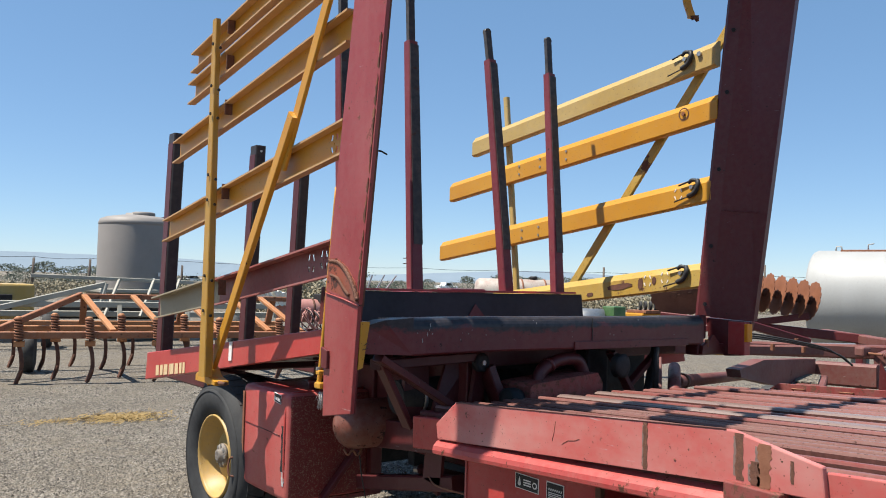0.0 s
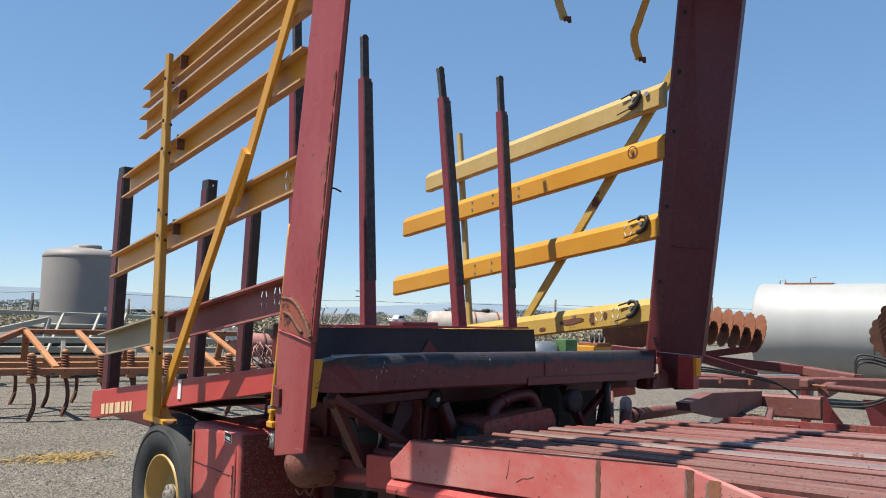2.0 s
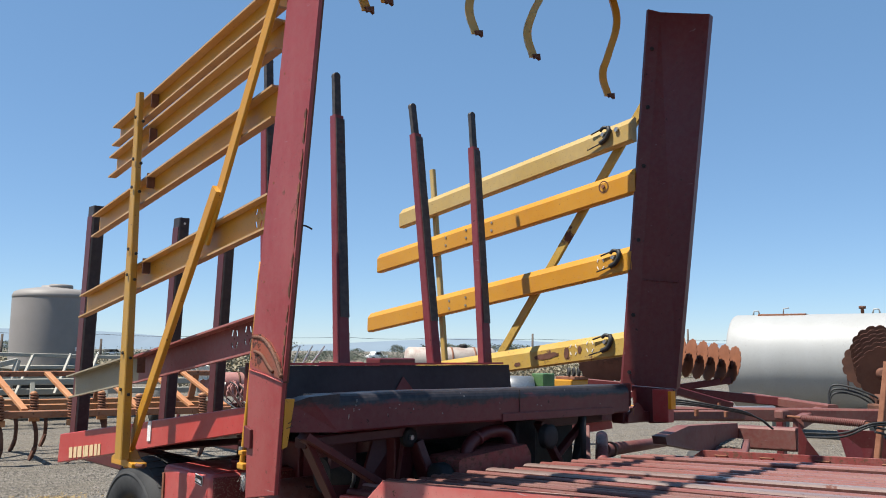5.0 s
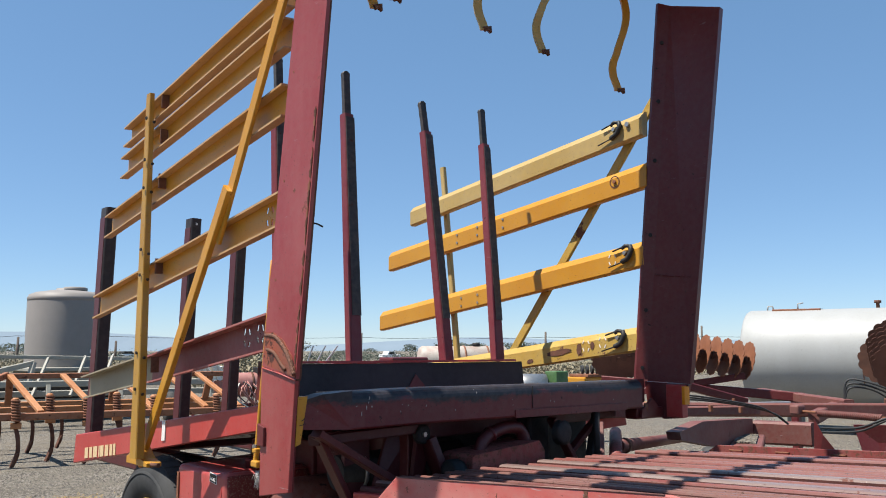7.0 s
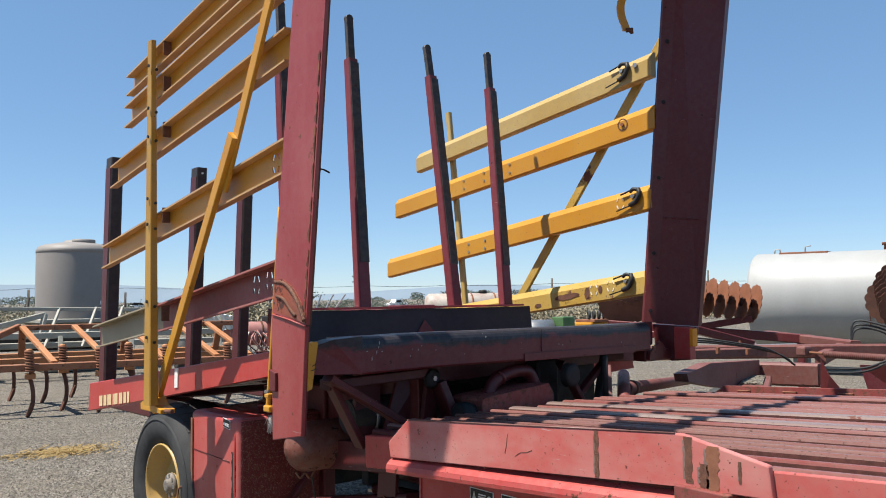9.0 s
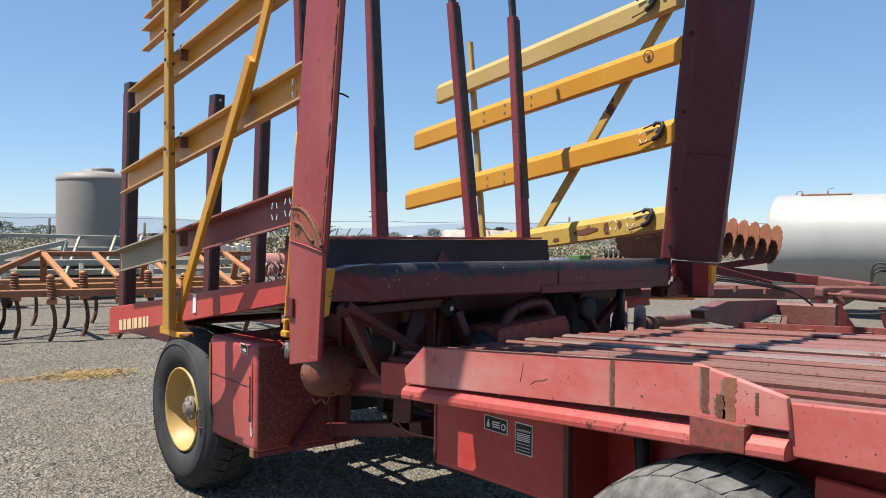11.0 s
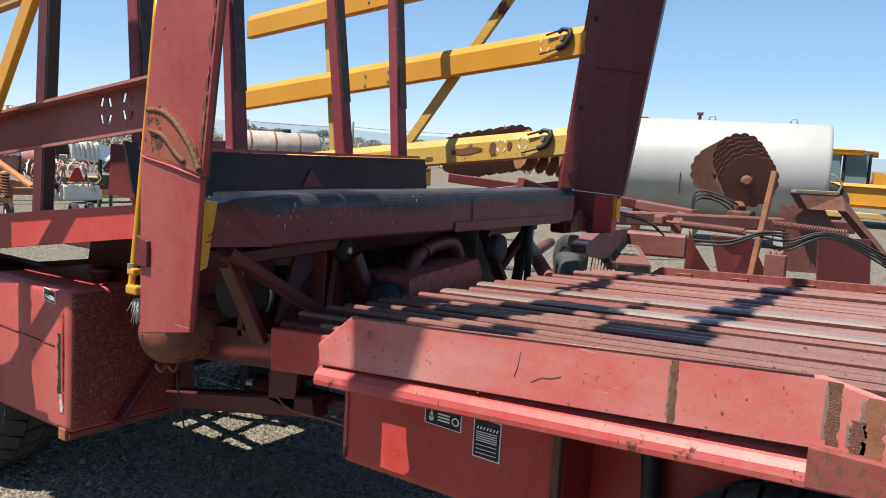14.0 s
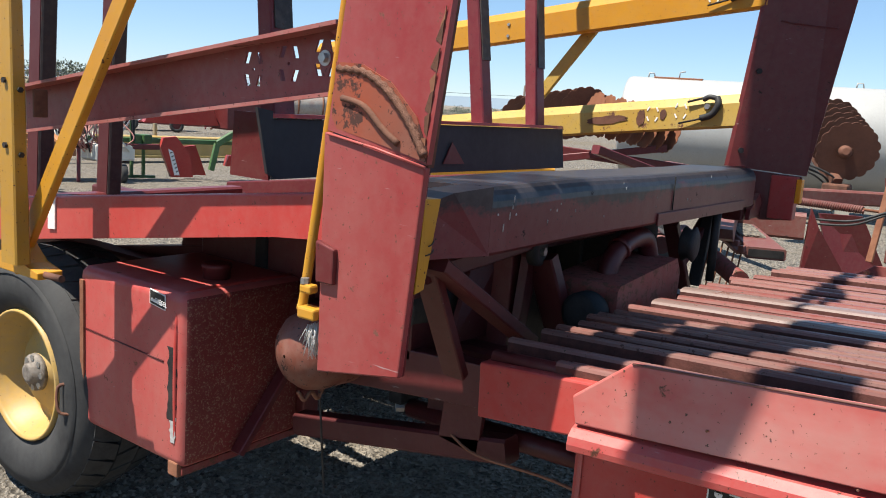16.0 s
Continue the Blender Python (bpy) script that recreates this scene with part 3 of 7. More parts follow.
P("label_plate", plate_yz(2.243, 2.2495, [(5.265, 1.165), (5.315, 1.160), (5.310, 1.285), (5.262, 1.29)]), LABEL_WHITE, "torn white sticker", rail)
ybar = 6.76
for w in (0.10, 0.085, 0.115, 0.03, 0.10, 0.095, 0.07, 0.06):
    z = 0.945 + (6.78 - ybar) * 0.131
    P("decal_bar", plate_yz(2.2455, 2.2495, [(ybar, z - 0.035), (ybar - w * 0.72, z - 0.035 + w * 0.095), (ybar - w * 0.72, z + 0.045 + w * 0.095), (ybar, z + 0.045)]), DECAL_CREAM, "worn cream decal stroke", rail)
    ybar -= w
PLACE = view_scaled(0.9556)
P("rear_beam", bar((2.33, 6.95, 0.98), (4.55, 6.95, 0.98), 0.12, 0.16), RED_DARK)


def beam_profile(y_front, z_low, z_top, depth, r, n=5):
    pts = [(y_front + 0.01, z_low), (y_front, z_low + 0.01)]
    for i in range(n + 1):
        a = math.pi * (1 - 0.5 * i / n)
        pts.append((y_front + r + r * math.cos(a), z_top - r + r * math.sin(a)))
    return pts + [(y_front + depth, z_top - 0.01), (y_front + depth, z_low)]


def along_x(x0, x1, pts, bm=None, n=1, wobble=0.0):
    """A profile of (y, z) pulled along x, in n steps with a slight waviness."""
    bm = bm or bmesh.new()
    rings = []
    for k in range(n + 1):
        x = x0 + (x1 - x0) * k / n
        rings.append([bm.verts.new((x, y + wobble * noise.noise((x * 3, y, 1)), z + wobble * noise.noise((x * 2.4, 7, z * 3)))) for y, z in pts])
    for a, b in zip(rings, rings[1:]):
        for i in range(len(pts)):
            bm.faces.new((a[i], a[(i + 1) % len(pts)], b[(i + 1) % len(pts)], b[i])).smooth = False
    bm.faces.new(rings[0][::-1])
    bm.faces.new(rings[-1])
    return bm


PLACE = Matrix()
beam = P("front_beam", along_x(2.251, 4.47, beam_profile(3.205, 1.375, 1.549, 0.30, 0.05), n=28, wobble=0.005), BEAM_PAINT, "red front beam under scuffed black paint")
P("beam_end", extrude_poly([(2.012, 3.235, 1.385), (2.012, 3.235, 1.512), (2.10, 3.215, 1.538), (2.255, 3.206, 1.548), (2.255, 3.206, 1.375)], (0, 0.09, 0)), BEAM_PAINT, "", beam)
P("patch_plate", block((3.32, 3.196, 1.372), (4.30, 3.2045, 1.415), 0.002), BEAM_PAINT, "", beam)
P("beam_split", bar((3.46, 3.203, 1.42), (3.46, 3.203, 1.54), 0.003, 0.004, (0, 1, 0), 0.0005), DARK_IRON, "", beam)
random.seed(9)
for i in range(20):
    near = i < 6
    x, z = (random.uniform(2.275, 2.40), random.uniform(1.42, 1.53)) if near else (random.uniform(2.5, 4.4), random.uniform(1.43, 1.53))
    w, h = random.uniform(0.002, 0.005 if near else 0.003), random.uniform(0.004, 0.022 if near else 0.010)
    P("splash_mark", plate_xz(3.2005, 3.2025, [(x, z), (x + w, z + h * 0.3), (x + w * 0.7, z + h), (x - w * 0.2, z + h * 0.7)]), SCUFF, "", beam)
# hidden floor, closed to keep light off the ground below
for x, w in ((2.335, 0.43), (2.775, 0.12), (3.36, 0.29), (3.66, 0.43), (4.10, 0.43)):
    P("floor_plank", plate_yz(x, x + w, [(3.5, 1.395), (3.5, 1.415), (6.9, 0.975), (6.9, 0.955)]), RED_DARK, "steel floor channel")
# gap and stays added to let broken sun patches fall on the gravel
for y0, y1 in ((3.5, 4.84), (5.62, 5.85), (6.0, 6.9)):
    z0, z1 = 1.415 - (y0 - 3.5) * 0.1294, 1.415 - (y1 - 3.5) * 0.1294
    P("floor_plank", plate_yz(2.90, 3.355, [(y0, z0 - 0.02), (y0, z0), (y1, z1), (y1, z1 - 0.02)]), RED_DARK, "steel floor channel with a gap added for sun patches")
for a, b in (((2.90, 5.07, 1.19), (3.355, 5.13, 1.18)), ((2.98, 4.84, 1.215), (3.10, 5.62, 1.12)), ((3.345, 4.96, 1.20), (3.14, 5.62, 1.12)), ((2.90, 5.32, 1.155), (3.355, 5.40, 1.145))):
    P("patch_stay", bar(a, b, 0.06, 0.03), RED_DARK, "")

# sliding bar with its stakes
P("stake_bar", along_x(2.40, 4.405, [(4.165, 1.46), (4.19, 1.655), (4.34, 1.65), (4.36, 1.46)], n=8, wobble=0.003), BAR_BLACK, "black rubber-faced stake bar")
P("bar_cap", along_x(2.40, 4.335, [(4.175, 1.659), (4.18, 1.672), (4.34, 1.668), (4.345, 1.655)], n=10, wobble=0.003), RED, "faded red cap along the bar")
P("warning_triangle", extrude_poly([(3.345, 4.165, 1.495), (3.50, 4.165, 1.493), (3.415, 4.175, 1.585)], (0, -0.004, 0)), RED_DARK, "faded red warning triangle")
P("bar_end", plate_yz(2.392, 2.399, [(4.17, 1.455), (4.36, 1.455), (4.345, 1.672), (4.185, 1.672)]), RED_DARK, "maroon end of the stake bar")
P("end_lip", extrude_poly([(2.34, 4.172, 1.69), (2.40, 4.165, 1.68), (2.40, 4.150, 1.465), (2.375, 4.155, 1.48)], (0, 0.012, 0)), BAR_BLACK, "black rubber facing past the bar's end")


def stake(x, w, tip, lean):
    s = P("stake", bar((x, 4.25, 1.66), (x + lean, 4.48, 3.28), w, 0.07, (0, 1, 0), 0.006, scale1=0.86), STAKE_WINE, "tapered red stake rubbed dark on its face")
    P("face_strip", bar((x + w * 0.06 + lean * 0.18, 4.254, 1.95), (x + w * 0.05 + lean * 0.97, 4.443, 3.26), w * 0.8, 0.006, (0, 1, 0), 0.001), STAKE_DARK, "rubbed bare strip", s)
    bm = bar((x + lean * 0.95, 4.468, 3.21), (x + lean * 1.17, 4.52, tip - 0.03), 0.055, 0.03, (0, 1, 0))
    rod((x + lean * 1.17, 4.505, tip - 0.035), (x + lean * 1.17, 4.535, tip - 0.035), 0.0275, 12, bm)
    P("stake_tip", bm, STAKE_DARK, "rounded dark steel tip", s)


for x, w, tip, lean in ((2.50, 0.10, 3.58, 0.06), (2.993, 0.085, 3.60, 0.075), (3.745, 0.08, 3.525, 0.0), (4.225, 0.08, 3.58, 0.095)):
    stake(x, w, tip, lean)
PLACE = view_scaled(0.9556) @ leaned(0, 0, 0, 0, -0.065, 1.0)
for x, ztop, w in ((2.372, 2.88, 0.095), (3.09, 2.865, 0.09), (3.53, 2.745, 0.09)):
    s = P("rear_stake", bar((x, 6.95, 0.95), (x, 6.95, ztop), w, 0.13, (0, 1, 0), 0.008), REAR_BLACK, "black steel rear stake")
    P("stake_side", block((x - w / 2 - 0.004, 6.90, 1.0), (x - w / 2 + 0.008, 7.01, ztop - 0.08), 0.002), SHADE_RED, "", s)
    for z in (ztop - 0.05,):
        # white disc painted in for light coming through the hole
        P("hole_light", rod((x, 6.880, z), (x, 6.890, z), 0.010, 10), LABEL_WHITE, "white disc for light through a bolt hole", s)


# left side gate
PLACE = view_scaled(0.944)
def channel(name, y0, z0, y1, z1, h, web, lip, x_in=2.115, deep=0.055, low=None, label=""):
    """An open channel running back along the gate, its lips to the outside."""
    g = P(name, extrude_poly([(x_in, y0, z0), (x_in, y0, z0 - h), (x_in, y1, z1 - h * 0.9), (x_in, y1, z1)], (0.006, 0, 0)), web, label)
    for k, dz, w in (("upper_lip", 0.0, deep), ("lower_lip", -h, low or deep)):
        d = dz if dz == 0 else -h * 0.9
        P(k, extrude_poly([(x_in - w, y0, z0 + dz - 0.004), (x_in, y0, z0 + dz), (x_in, y1, z1 + d), (x_in - w, y1, z1 + d - 0.004)], (0, 0, 0.011 if dz == 0 else -0.011)), lip, "", g)
    return g


def slot_ring(cy, cz, x, bm):
    """Cutters for a ring of four slanted slots and a centre hole."""
    for dy, dz, t in ((0.024, 0.030, 1), (-0.024, 0.030, -1), (0.024, -0.030, -1), (-0.024, -0.030, 1)):
        a, b = (cy + dy + 0.005 * t, cz + dz - 0.015), (cy + dy - 0.005 * t, cz + dz + 0.015)
        extrude_poly([(x - 0.06, a[0] - 0.009, a[1]), (x - 0.06, a[0] + 0.009, a[1]), (x - 0.06, b[0] + 0.009, b[1]), (x - 0.06, b[0] - 0.009, b[1])], (0.12, 0, 0), bm)
    extrude_poly([(x - 0.06, cy + 0.005 * math.cos(q), cz + 0.005 * math.sin(q)) for q in (0, 1.05, 2.09, 3.14, 4.19, 5.24)], (0.12, 0, 0), bm)
    return bm


g0 = channel("gate_rail", 3.737, 1.925, 5.394, 1.684, 0.163, RAIL_SHADED, RAIL_LIP, 2.20, 0.075, 0.042, label="red lower gate rail with slotted holes, web darkened for shade")
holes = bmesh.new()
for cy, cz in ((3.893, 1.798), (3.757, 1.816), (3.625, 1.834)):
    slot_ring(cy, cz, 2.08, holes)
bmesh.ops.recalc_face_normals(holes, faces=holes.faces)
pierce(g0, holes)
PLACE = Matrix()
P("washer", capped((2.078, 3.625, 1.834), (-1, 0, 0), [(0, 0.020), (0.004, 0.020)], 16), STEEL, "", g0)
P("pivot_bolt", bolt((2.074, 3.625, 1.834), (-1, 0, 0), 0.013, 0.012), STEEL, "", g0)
P("end_gusset", extrude_poly([(2.045, 3.53, 1.905), (2.045, 3.585, 1.897), (2.075, 3.53, 1.86)], (0.006, 0, 0)), RAIL_SHADED, "", g0)
PLACE = view_scaled(0.944)
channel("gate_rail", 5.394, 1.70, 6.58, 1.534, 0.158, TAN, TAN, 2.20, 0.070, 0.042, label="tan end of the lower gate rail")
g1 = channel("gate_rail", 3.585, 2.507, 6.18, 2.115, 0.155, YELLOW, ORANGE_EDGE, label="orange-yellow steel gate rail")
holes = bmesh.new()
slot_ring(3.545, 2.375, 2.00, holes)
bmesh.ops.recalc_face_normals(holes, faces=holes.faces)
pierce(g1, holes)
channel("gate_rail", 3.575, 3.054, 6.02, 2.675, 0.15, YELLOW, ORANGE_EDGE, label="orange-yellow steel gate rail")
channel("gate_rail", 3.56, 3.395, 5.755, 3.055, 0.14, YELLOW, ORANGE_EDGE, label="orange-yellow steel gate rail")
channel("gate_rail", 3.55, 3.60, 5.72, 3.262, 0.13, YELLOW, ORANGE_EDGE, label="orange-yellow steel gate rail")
P("gate_upright", bar((2.02, 5.136, 1.085), (2.02, 5.163, 3.37), 0.105, 0.055, (1, 0, 0), 0.006, scale1=0.58), YELLOW_SHADED, "tapered yellow gate upright, dulled for shade")
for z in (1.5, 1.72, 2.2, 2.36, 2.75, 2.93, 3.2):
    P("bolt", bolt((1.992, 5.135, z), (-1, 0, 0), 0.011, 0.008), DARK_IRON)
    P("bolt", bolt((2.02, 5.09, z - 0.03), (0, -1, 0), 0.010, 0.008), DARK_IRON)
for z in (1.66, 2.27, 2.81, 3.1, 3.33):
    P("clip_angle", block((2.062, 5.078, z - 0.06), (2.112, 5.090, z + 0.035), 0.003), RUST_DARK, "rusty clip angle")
PLACE = Matrix()
P("gate_brace", bar((1.985, 5.00, 1.07), (1.915, 3.83, 2.545), 0.065, 0.03, (1, 0, 0), 0.004), YELLOW, "yellow diagonal brace")
P("gate_brace", bar((1.945, 3.99, 2.29), (1.90, 2.98, 3.92), 0.065, 0.022, (1, 0, 0), 0.004), YELLOW, "upper yellow diagonal brace, overlapped")
PLACE = view_scaled(0.975)
P("gate_foot", plate_yz(1.97, 2.06, [(5.175, 1.06), (5.175, 1.10), (5.03, 1.16), (4.96, 1.10), (4.86, 1.085), (4.86, 1.06)], 0.004), YELLOW, "yellow gate foot")
P("foot_bolt", rod((2.0, 4.87, 1.075), (2.0, 4.76, 1.08), 0.012), RUST_DARK)


# right side gate, seen from inside
PLACE = view_scaled(0.988)
def gate_tube(y0, z0, y1, z1, h, material, label):
    """A closed rail with a sloped upper edge."""
    pts = [(4.74, y0, z0 - h), (4.74, y0, z0 - 0.045), (4.775, y0, z0), (4.80, y0, z0), (4.80, y0, z0 - h - 0.01), (4.755, y0, z0 - h - 0.012)]
    bm = extrude_poly(pts, (0, y1 - y0, z1 - z0))
    return P("gate_rail", bm, material, label)


def pad(y, z, parent):
    """Torn black rubber tab bolted to the rail, with two wires."""
    bm = tube(curve_pts([(4.732, y - 0.045, z + 0.055), (4.722, y - 0.058, z + 0.02), (4.722, y - 0.03, z - 0.03), (4.73, y + 0.025, z - 0.052)], 5), 0.017, 7)
    tube(curve_pts([(4.728, y - 0.045, z + 0.05), (4.722, y - 0.01, z + 0.055), (4.73, y + 0.02, z + 0.04)], 4), 0.013, 6, bm)
    P("rubber_pad", bm, HOSE, "torn black rubber tab", parent)
    P("pad_wire", tube([(4.730, y - 0.02, z + 0.06), (4.726, y + 0.10, z + 0.025)], 0.006, 5), DARK_IRON, "", parent)
    P("pad_wire", tube([(4.730, y + 0.01, z - 0.05), (4.724, y + 0.135, z - 0.085)], 0.005, 5), DARK_IRON, "", parent)
    P("pad_bolt", bolt((4.735, y - 0.005, z + 0.008), (-1, 0, 0), 0.015, 0.02), STEEL, "", parent)


def slot_marks(y, z, parent):
    """A ring of four white bars, for light seen through slots in the rail."""
    for dy, dz, t in ((0.024, 0.026, 1), (-0.024, 0.026, -1), (0.024, -0.026, -1), (-0.024, -0.026, 1)):
        P("slot_light", bar((4.7385, y + dy + 0.006 * t, z + dz - 0.011), (4.7385, y + dy - 0.006 * t, z + dz + 0.011), 0.003, 0.008, (0, 1, 0), 0.001), LABEL_WHITE, "", parent)


y0r = gate_tube(3.43, 1.8934, 6.45, 1.53, 0.155, YELLOW_WORN, "worn yellow lower gate rail, scraped to rust")
pad(3.587, 1.813, y0r)
slot_marks(3.873, 1.766, y0r)
slot_marks(3.723, 1.790, y0r)
for y, w, h, dz, seed in ((4.13, 0.26, 0.055, 0.0, 1), (3.935, 0.05, 0.10, 0.0, 2), (3.815, 0.04, 0.06, 0.012, 3), (4.42, 0.07, 0.035, -0.03, 4)):
    zc = 1.90 - (y - 3.38) * 0.122 - 0.09 + dz
    rng = random.Random(seed)
    pts = [(y + w / 2 * math.cos(q) * rng.uniform(0.8, 1.0), zc - 0.122 * w / 2 * math.cos(q) + h / 2 * math.sin(q) * rng.uniform(0.7, 1.0)) for q in [2 * math.pi * k / 20 for k in range(20)]]
    P("rust_patch", plate_yz(4.7365, 4.7395, pts), RUST_DARK, "scraped rust patch", y0r)
y1r = gate_tube(3.36, 2.478, 6.34, 2.095, 0.165, YELLOW, "orange-yellow gate rail")
pad(3.507, 2.395, y1r)
slot_marks(3.62, 2.365, y1r)
y2r = gate_tube(3.32, 3.0177, 6.21, 2.645, 0.165, YELLOW, "orange-yellow gate rail")
P("rust_ring", lathe((4.737, 3.583, 2.914), (1, 0, 0), [(0, 0.035), (0, 0.043)], 20), RUST_DARK, "", y2r)
P("pad_bolt", bolt((4.738, 3.583, 2.914), (-1, 0, 0), 0.014, 0.012), RUST, "", y2r)
y3r = gate_tube(3.34, 3.378, 5.89, 3.03, 0.16, YELLOW_PALE, "pale sun-bleached gate rail")
pad(3.577, 3.281, y3r)
P("pad_bolt", bolt((4.738, 3.46, 3.305), (-1, 0, 0), 0.018, 0.014), STEEL, "", y3r)
for r, y, z in ((y1r, 5.0, 2.16), (y1r, 4.8, 2.19), (y1r, 5.2, 2.14), (y2r, 5.0, 2.72), (y2r, 4.7, 2.75), (y2r, 5.25, 2.68)):
    for dz in (0.03, -0.035):
        P("bolt", bolt((4.74, y, z + dz), (-1, 0, 0), 0.010, 0.006), STEEL, "", r)
P("gate_upright", bar((4.84, 5.33, 1.40), (4.84, 5.55, 3.36), 0.05, 0.04, (1, 0, 0), 0.006), YELLOW_PALE, "pale yellow gate upright")
P("gate_brace", bar((4.845, 4.93, 1.44), (4.845, 3.24, 3.55), 0.065, 0.03, (1, 0, 0), 0.004), YELLOW_WORN, "chipped yellow diagonal brace")

# unseen overhead pieces, added to cast shade on the deck and posts
PLACE = Matrix()
P("shade_arm", extrude_poly([(1.05, 2.97, 4.08), (1.40, 2.97, 4.08), (1.40, 3.11, 4.08), (1.25, 3.20, 4.08), (1.05, 3.30, 4.08), (0.85, 3.38, 4.08), (0.85, 3.20, 4.08)], (0, 0, 0.07)), RED, "unseen red plate added to cast shade")
P("shade_arm", extrude_poly([(3.60, 2.70, 4.20), (4.74, 2.70, 4.20), (4.74, 3.25, 4.20), (4.45, 3.42, 4.20), (3.95, 3.70, 4.20), (3.30, 4.02, 4.20), (3.15, 3.45, 4.20)], (0, 0, 0.06)), RED, "unseen red plate added to cast shade")
PLACE = moved(-0.43, 0.43, 0)
P("shade_arm", block((1.98, 2.05, 4.08), (2.13, 2.42, 4.15), 0.01), RED, "unseen red arm added to cast shade")
P("shade_bar", bar((2.13, 2.14, 4.11), (4.45, 2.14, 4.11), 0.07, 0.06), YELLOW, "unseen yellow bar added to cast shade")
for x in (2.35, 2.55, 2.82, 3.3):
    P("shade_hook", block((x, 2.08, 4.02), (x + 0.13, 2.22, 4.16), 0.01), YELLOW)
for x in (2.22, 2.42):
    P("shade_hook", block((x, 2.44, 4.06), (x + 0.09, 2.52, 4.12), 0.01), YELLOW)
P("shade_tie", bar((2.13, 2.48, 4.10), (2.60, 2.48, 4.10), 0.02, 0.02), YELLOW)
PLACE = Matrix()
# bent retaining fingers that hang from the top of the rack
P("finger_bar", rod((2.15, 3.36, 4.34), (4.70, 3.36, 4.34), 0.035), YELLOW)
for x, z, lean, paint in ((2.353, 3.428, 0.10, YELLOW), (2.473, 3.506, 0.10, YELLOW), (3.11, 3.51, 0.12, YELLOW_PALE), (3.589, 3.493, 0.14, YELLOW_PALE), (4.313, 3.409, 0.16, YELLOW)):
    pts = curve_pts([(x + lean, 3.36, 4.34), (x + lean * 0.55, 3.20, 3.95), (x - 0.002, 3.205, z + 0.27), (x - 0.020, 3.235, z + 0.17), (x - 0.006, 3.245, z + 0.10), (x + 0.018, 3.235, z + 0.03), (x + 0.026, 3.232, z)], 6)
    f = P("finger", ribbon(pts, 0.047, 0.020, (0.8, -0.55, 0)), paint, "bent retaining finger of painted flat bar")
    tip = [(x + 0.026 - 0.018, z + 0.012), (x + 0.026 + 0.020, z + 0.018), (x + 0.026 + 0.022, z - 0.020), (x + 0.026 + 0.008, z - 0.006), (x + 0.026 - 0.004, z - 0.012)]
    P("finger_tip", extrude_poly([(px, 3.222 - (px - x) * 0.6, pz) for px, pz in tip], (0.004, 0.022, 0)), RUST_DARK, "chewed dark tip", f)

# ---------------------------------------------------------------- second table and what hangs under it
def deck_z(y):
    return 1.135 + (3.08 - y) * 0.05


PLACE = moved(0.014, 0.015, -0.008)
side = P("table_side", plate_yz(2.157, 2.18, [(2.755, 1.226), (1.44, 1.318), (1.165, 1.262), (1.155, 1.17), (1.46, 1.162), (2.872, 1.055), (2.885, 1.12)], 0.005), RED_PANEL, "faded red side panel of the bale table")
for y, z0, z1, w, m, seed in ((1.757, 1.143, 1.292, 0.018, WELD, 1), (1.415, 1.178, 1.312, 0.026, WELD, 2), (1.335, 1.170, 1.294, 0.040, RUST, 3), (1.365, 1.172, 1.24, 0.03, WELD, 5), (1.250, 1.20, 1.262, 0.010, WELD, 4)):
    P("rust_stripe", plate_yz(2.1560, 2.1568, ragged(y, z0, z1, w, seed)), m, "burnt weld stripe", side)
    P("stripe_edge", plate_yz(2.1562, 2.1569, ragged(y + w * 0.55, z0 + 0.01, z1 - 0.01, w * 0.35, seed + 20)), SLAT_BARE, "", side)
rng = random.Random(8)
for k in range(16):
    y = rng.uniform(1.2, 2.75)
    z = (1.345 - (y - 1.2) * 0.083 - rng.uniform(0.03, 0.155)) if k % 2 else (1.172 - (y - 1.2) * 0.072 + rng.uniform(0.0, 0.02))
    P("rust_spot", plate_yz(2.1542, 2.1567, [(y + rng.uniform(0.4, 1) * s * 0.008 * math.cos(q), z + rng.uniform(0.4, 1) * s * 0.006 * math.sin(q)) for s in (rng.choice((0.15, 0.2, 0.25, 0.3, 0.55)),) for q in (0, 0.8, 1.6, 2.4, 3.2, 4.0, 4.8, 5.5)]), RUST_DARK if k % 3 else RUST, "", side)
for pts in (((1.165, 2.18), (1.19, 2.172), (1.235, 2.165)), ((1.16, 2.13), (1.178, 2.10), (1.182, 2.07), (1.192, 2.045))):
    P("crack", tube([(2.1565, y, z) for z, y in pts], 0.0011, 4), RUST_DARK, "rusty crack", side)
P("table_side", plate_yz(2.176, 2.20, [(1.17, 1.245), (-0.6, 1.34), (-0.6, 1.16), (1.17, 1.10)], 0.004), RED_PALE, "scraped red side panel")
P("weld_seam", tube([(2.158, 1.46, 1.318), (2.157, 2.75, 1.227)], 0.003, 5), SLAT_BROWN, "", side)
# back of the recess, its shade put in with the darkened red
P("recess", plate_yz(2.20, 2.22, [(2.87, 1.06), (1.2, 1.19), (1.2, 1.08), (2.87, 0.98)]), RED_DARK)
lip = [(2.205, 1.062), (2.158, 1.046), (2.141, 1.030), (2.137, 1.012), (2.139, 0.998), (2.150, 0.992), (2.21, 0.992)]
bm = bmesh.new()
a = [bm.verts.new((x, 2.878, z)) for x, z in lip]
b = [bm.verts.new((x, 1.16, z + 0.098)) for x, z in lip]
for i in range(len(lip)):
    bm.faces.new((a[i], a[(i + 1) % len(lip)], b[(i + 1) % len(lip)], b[i])).smooth = False
bm.faces.new(a), bm.faces.new(b[::-1])
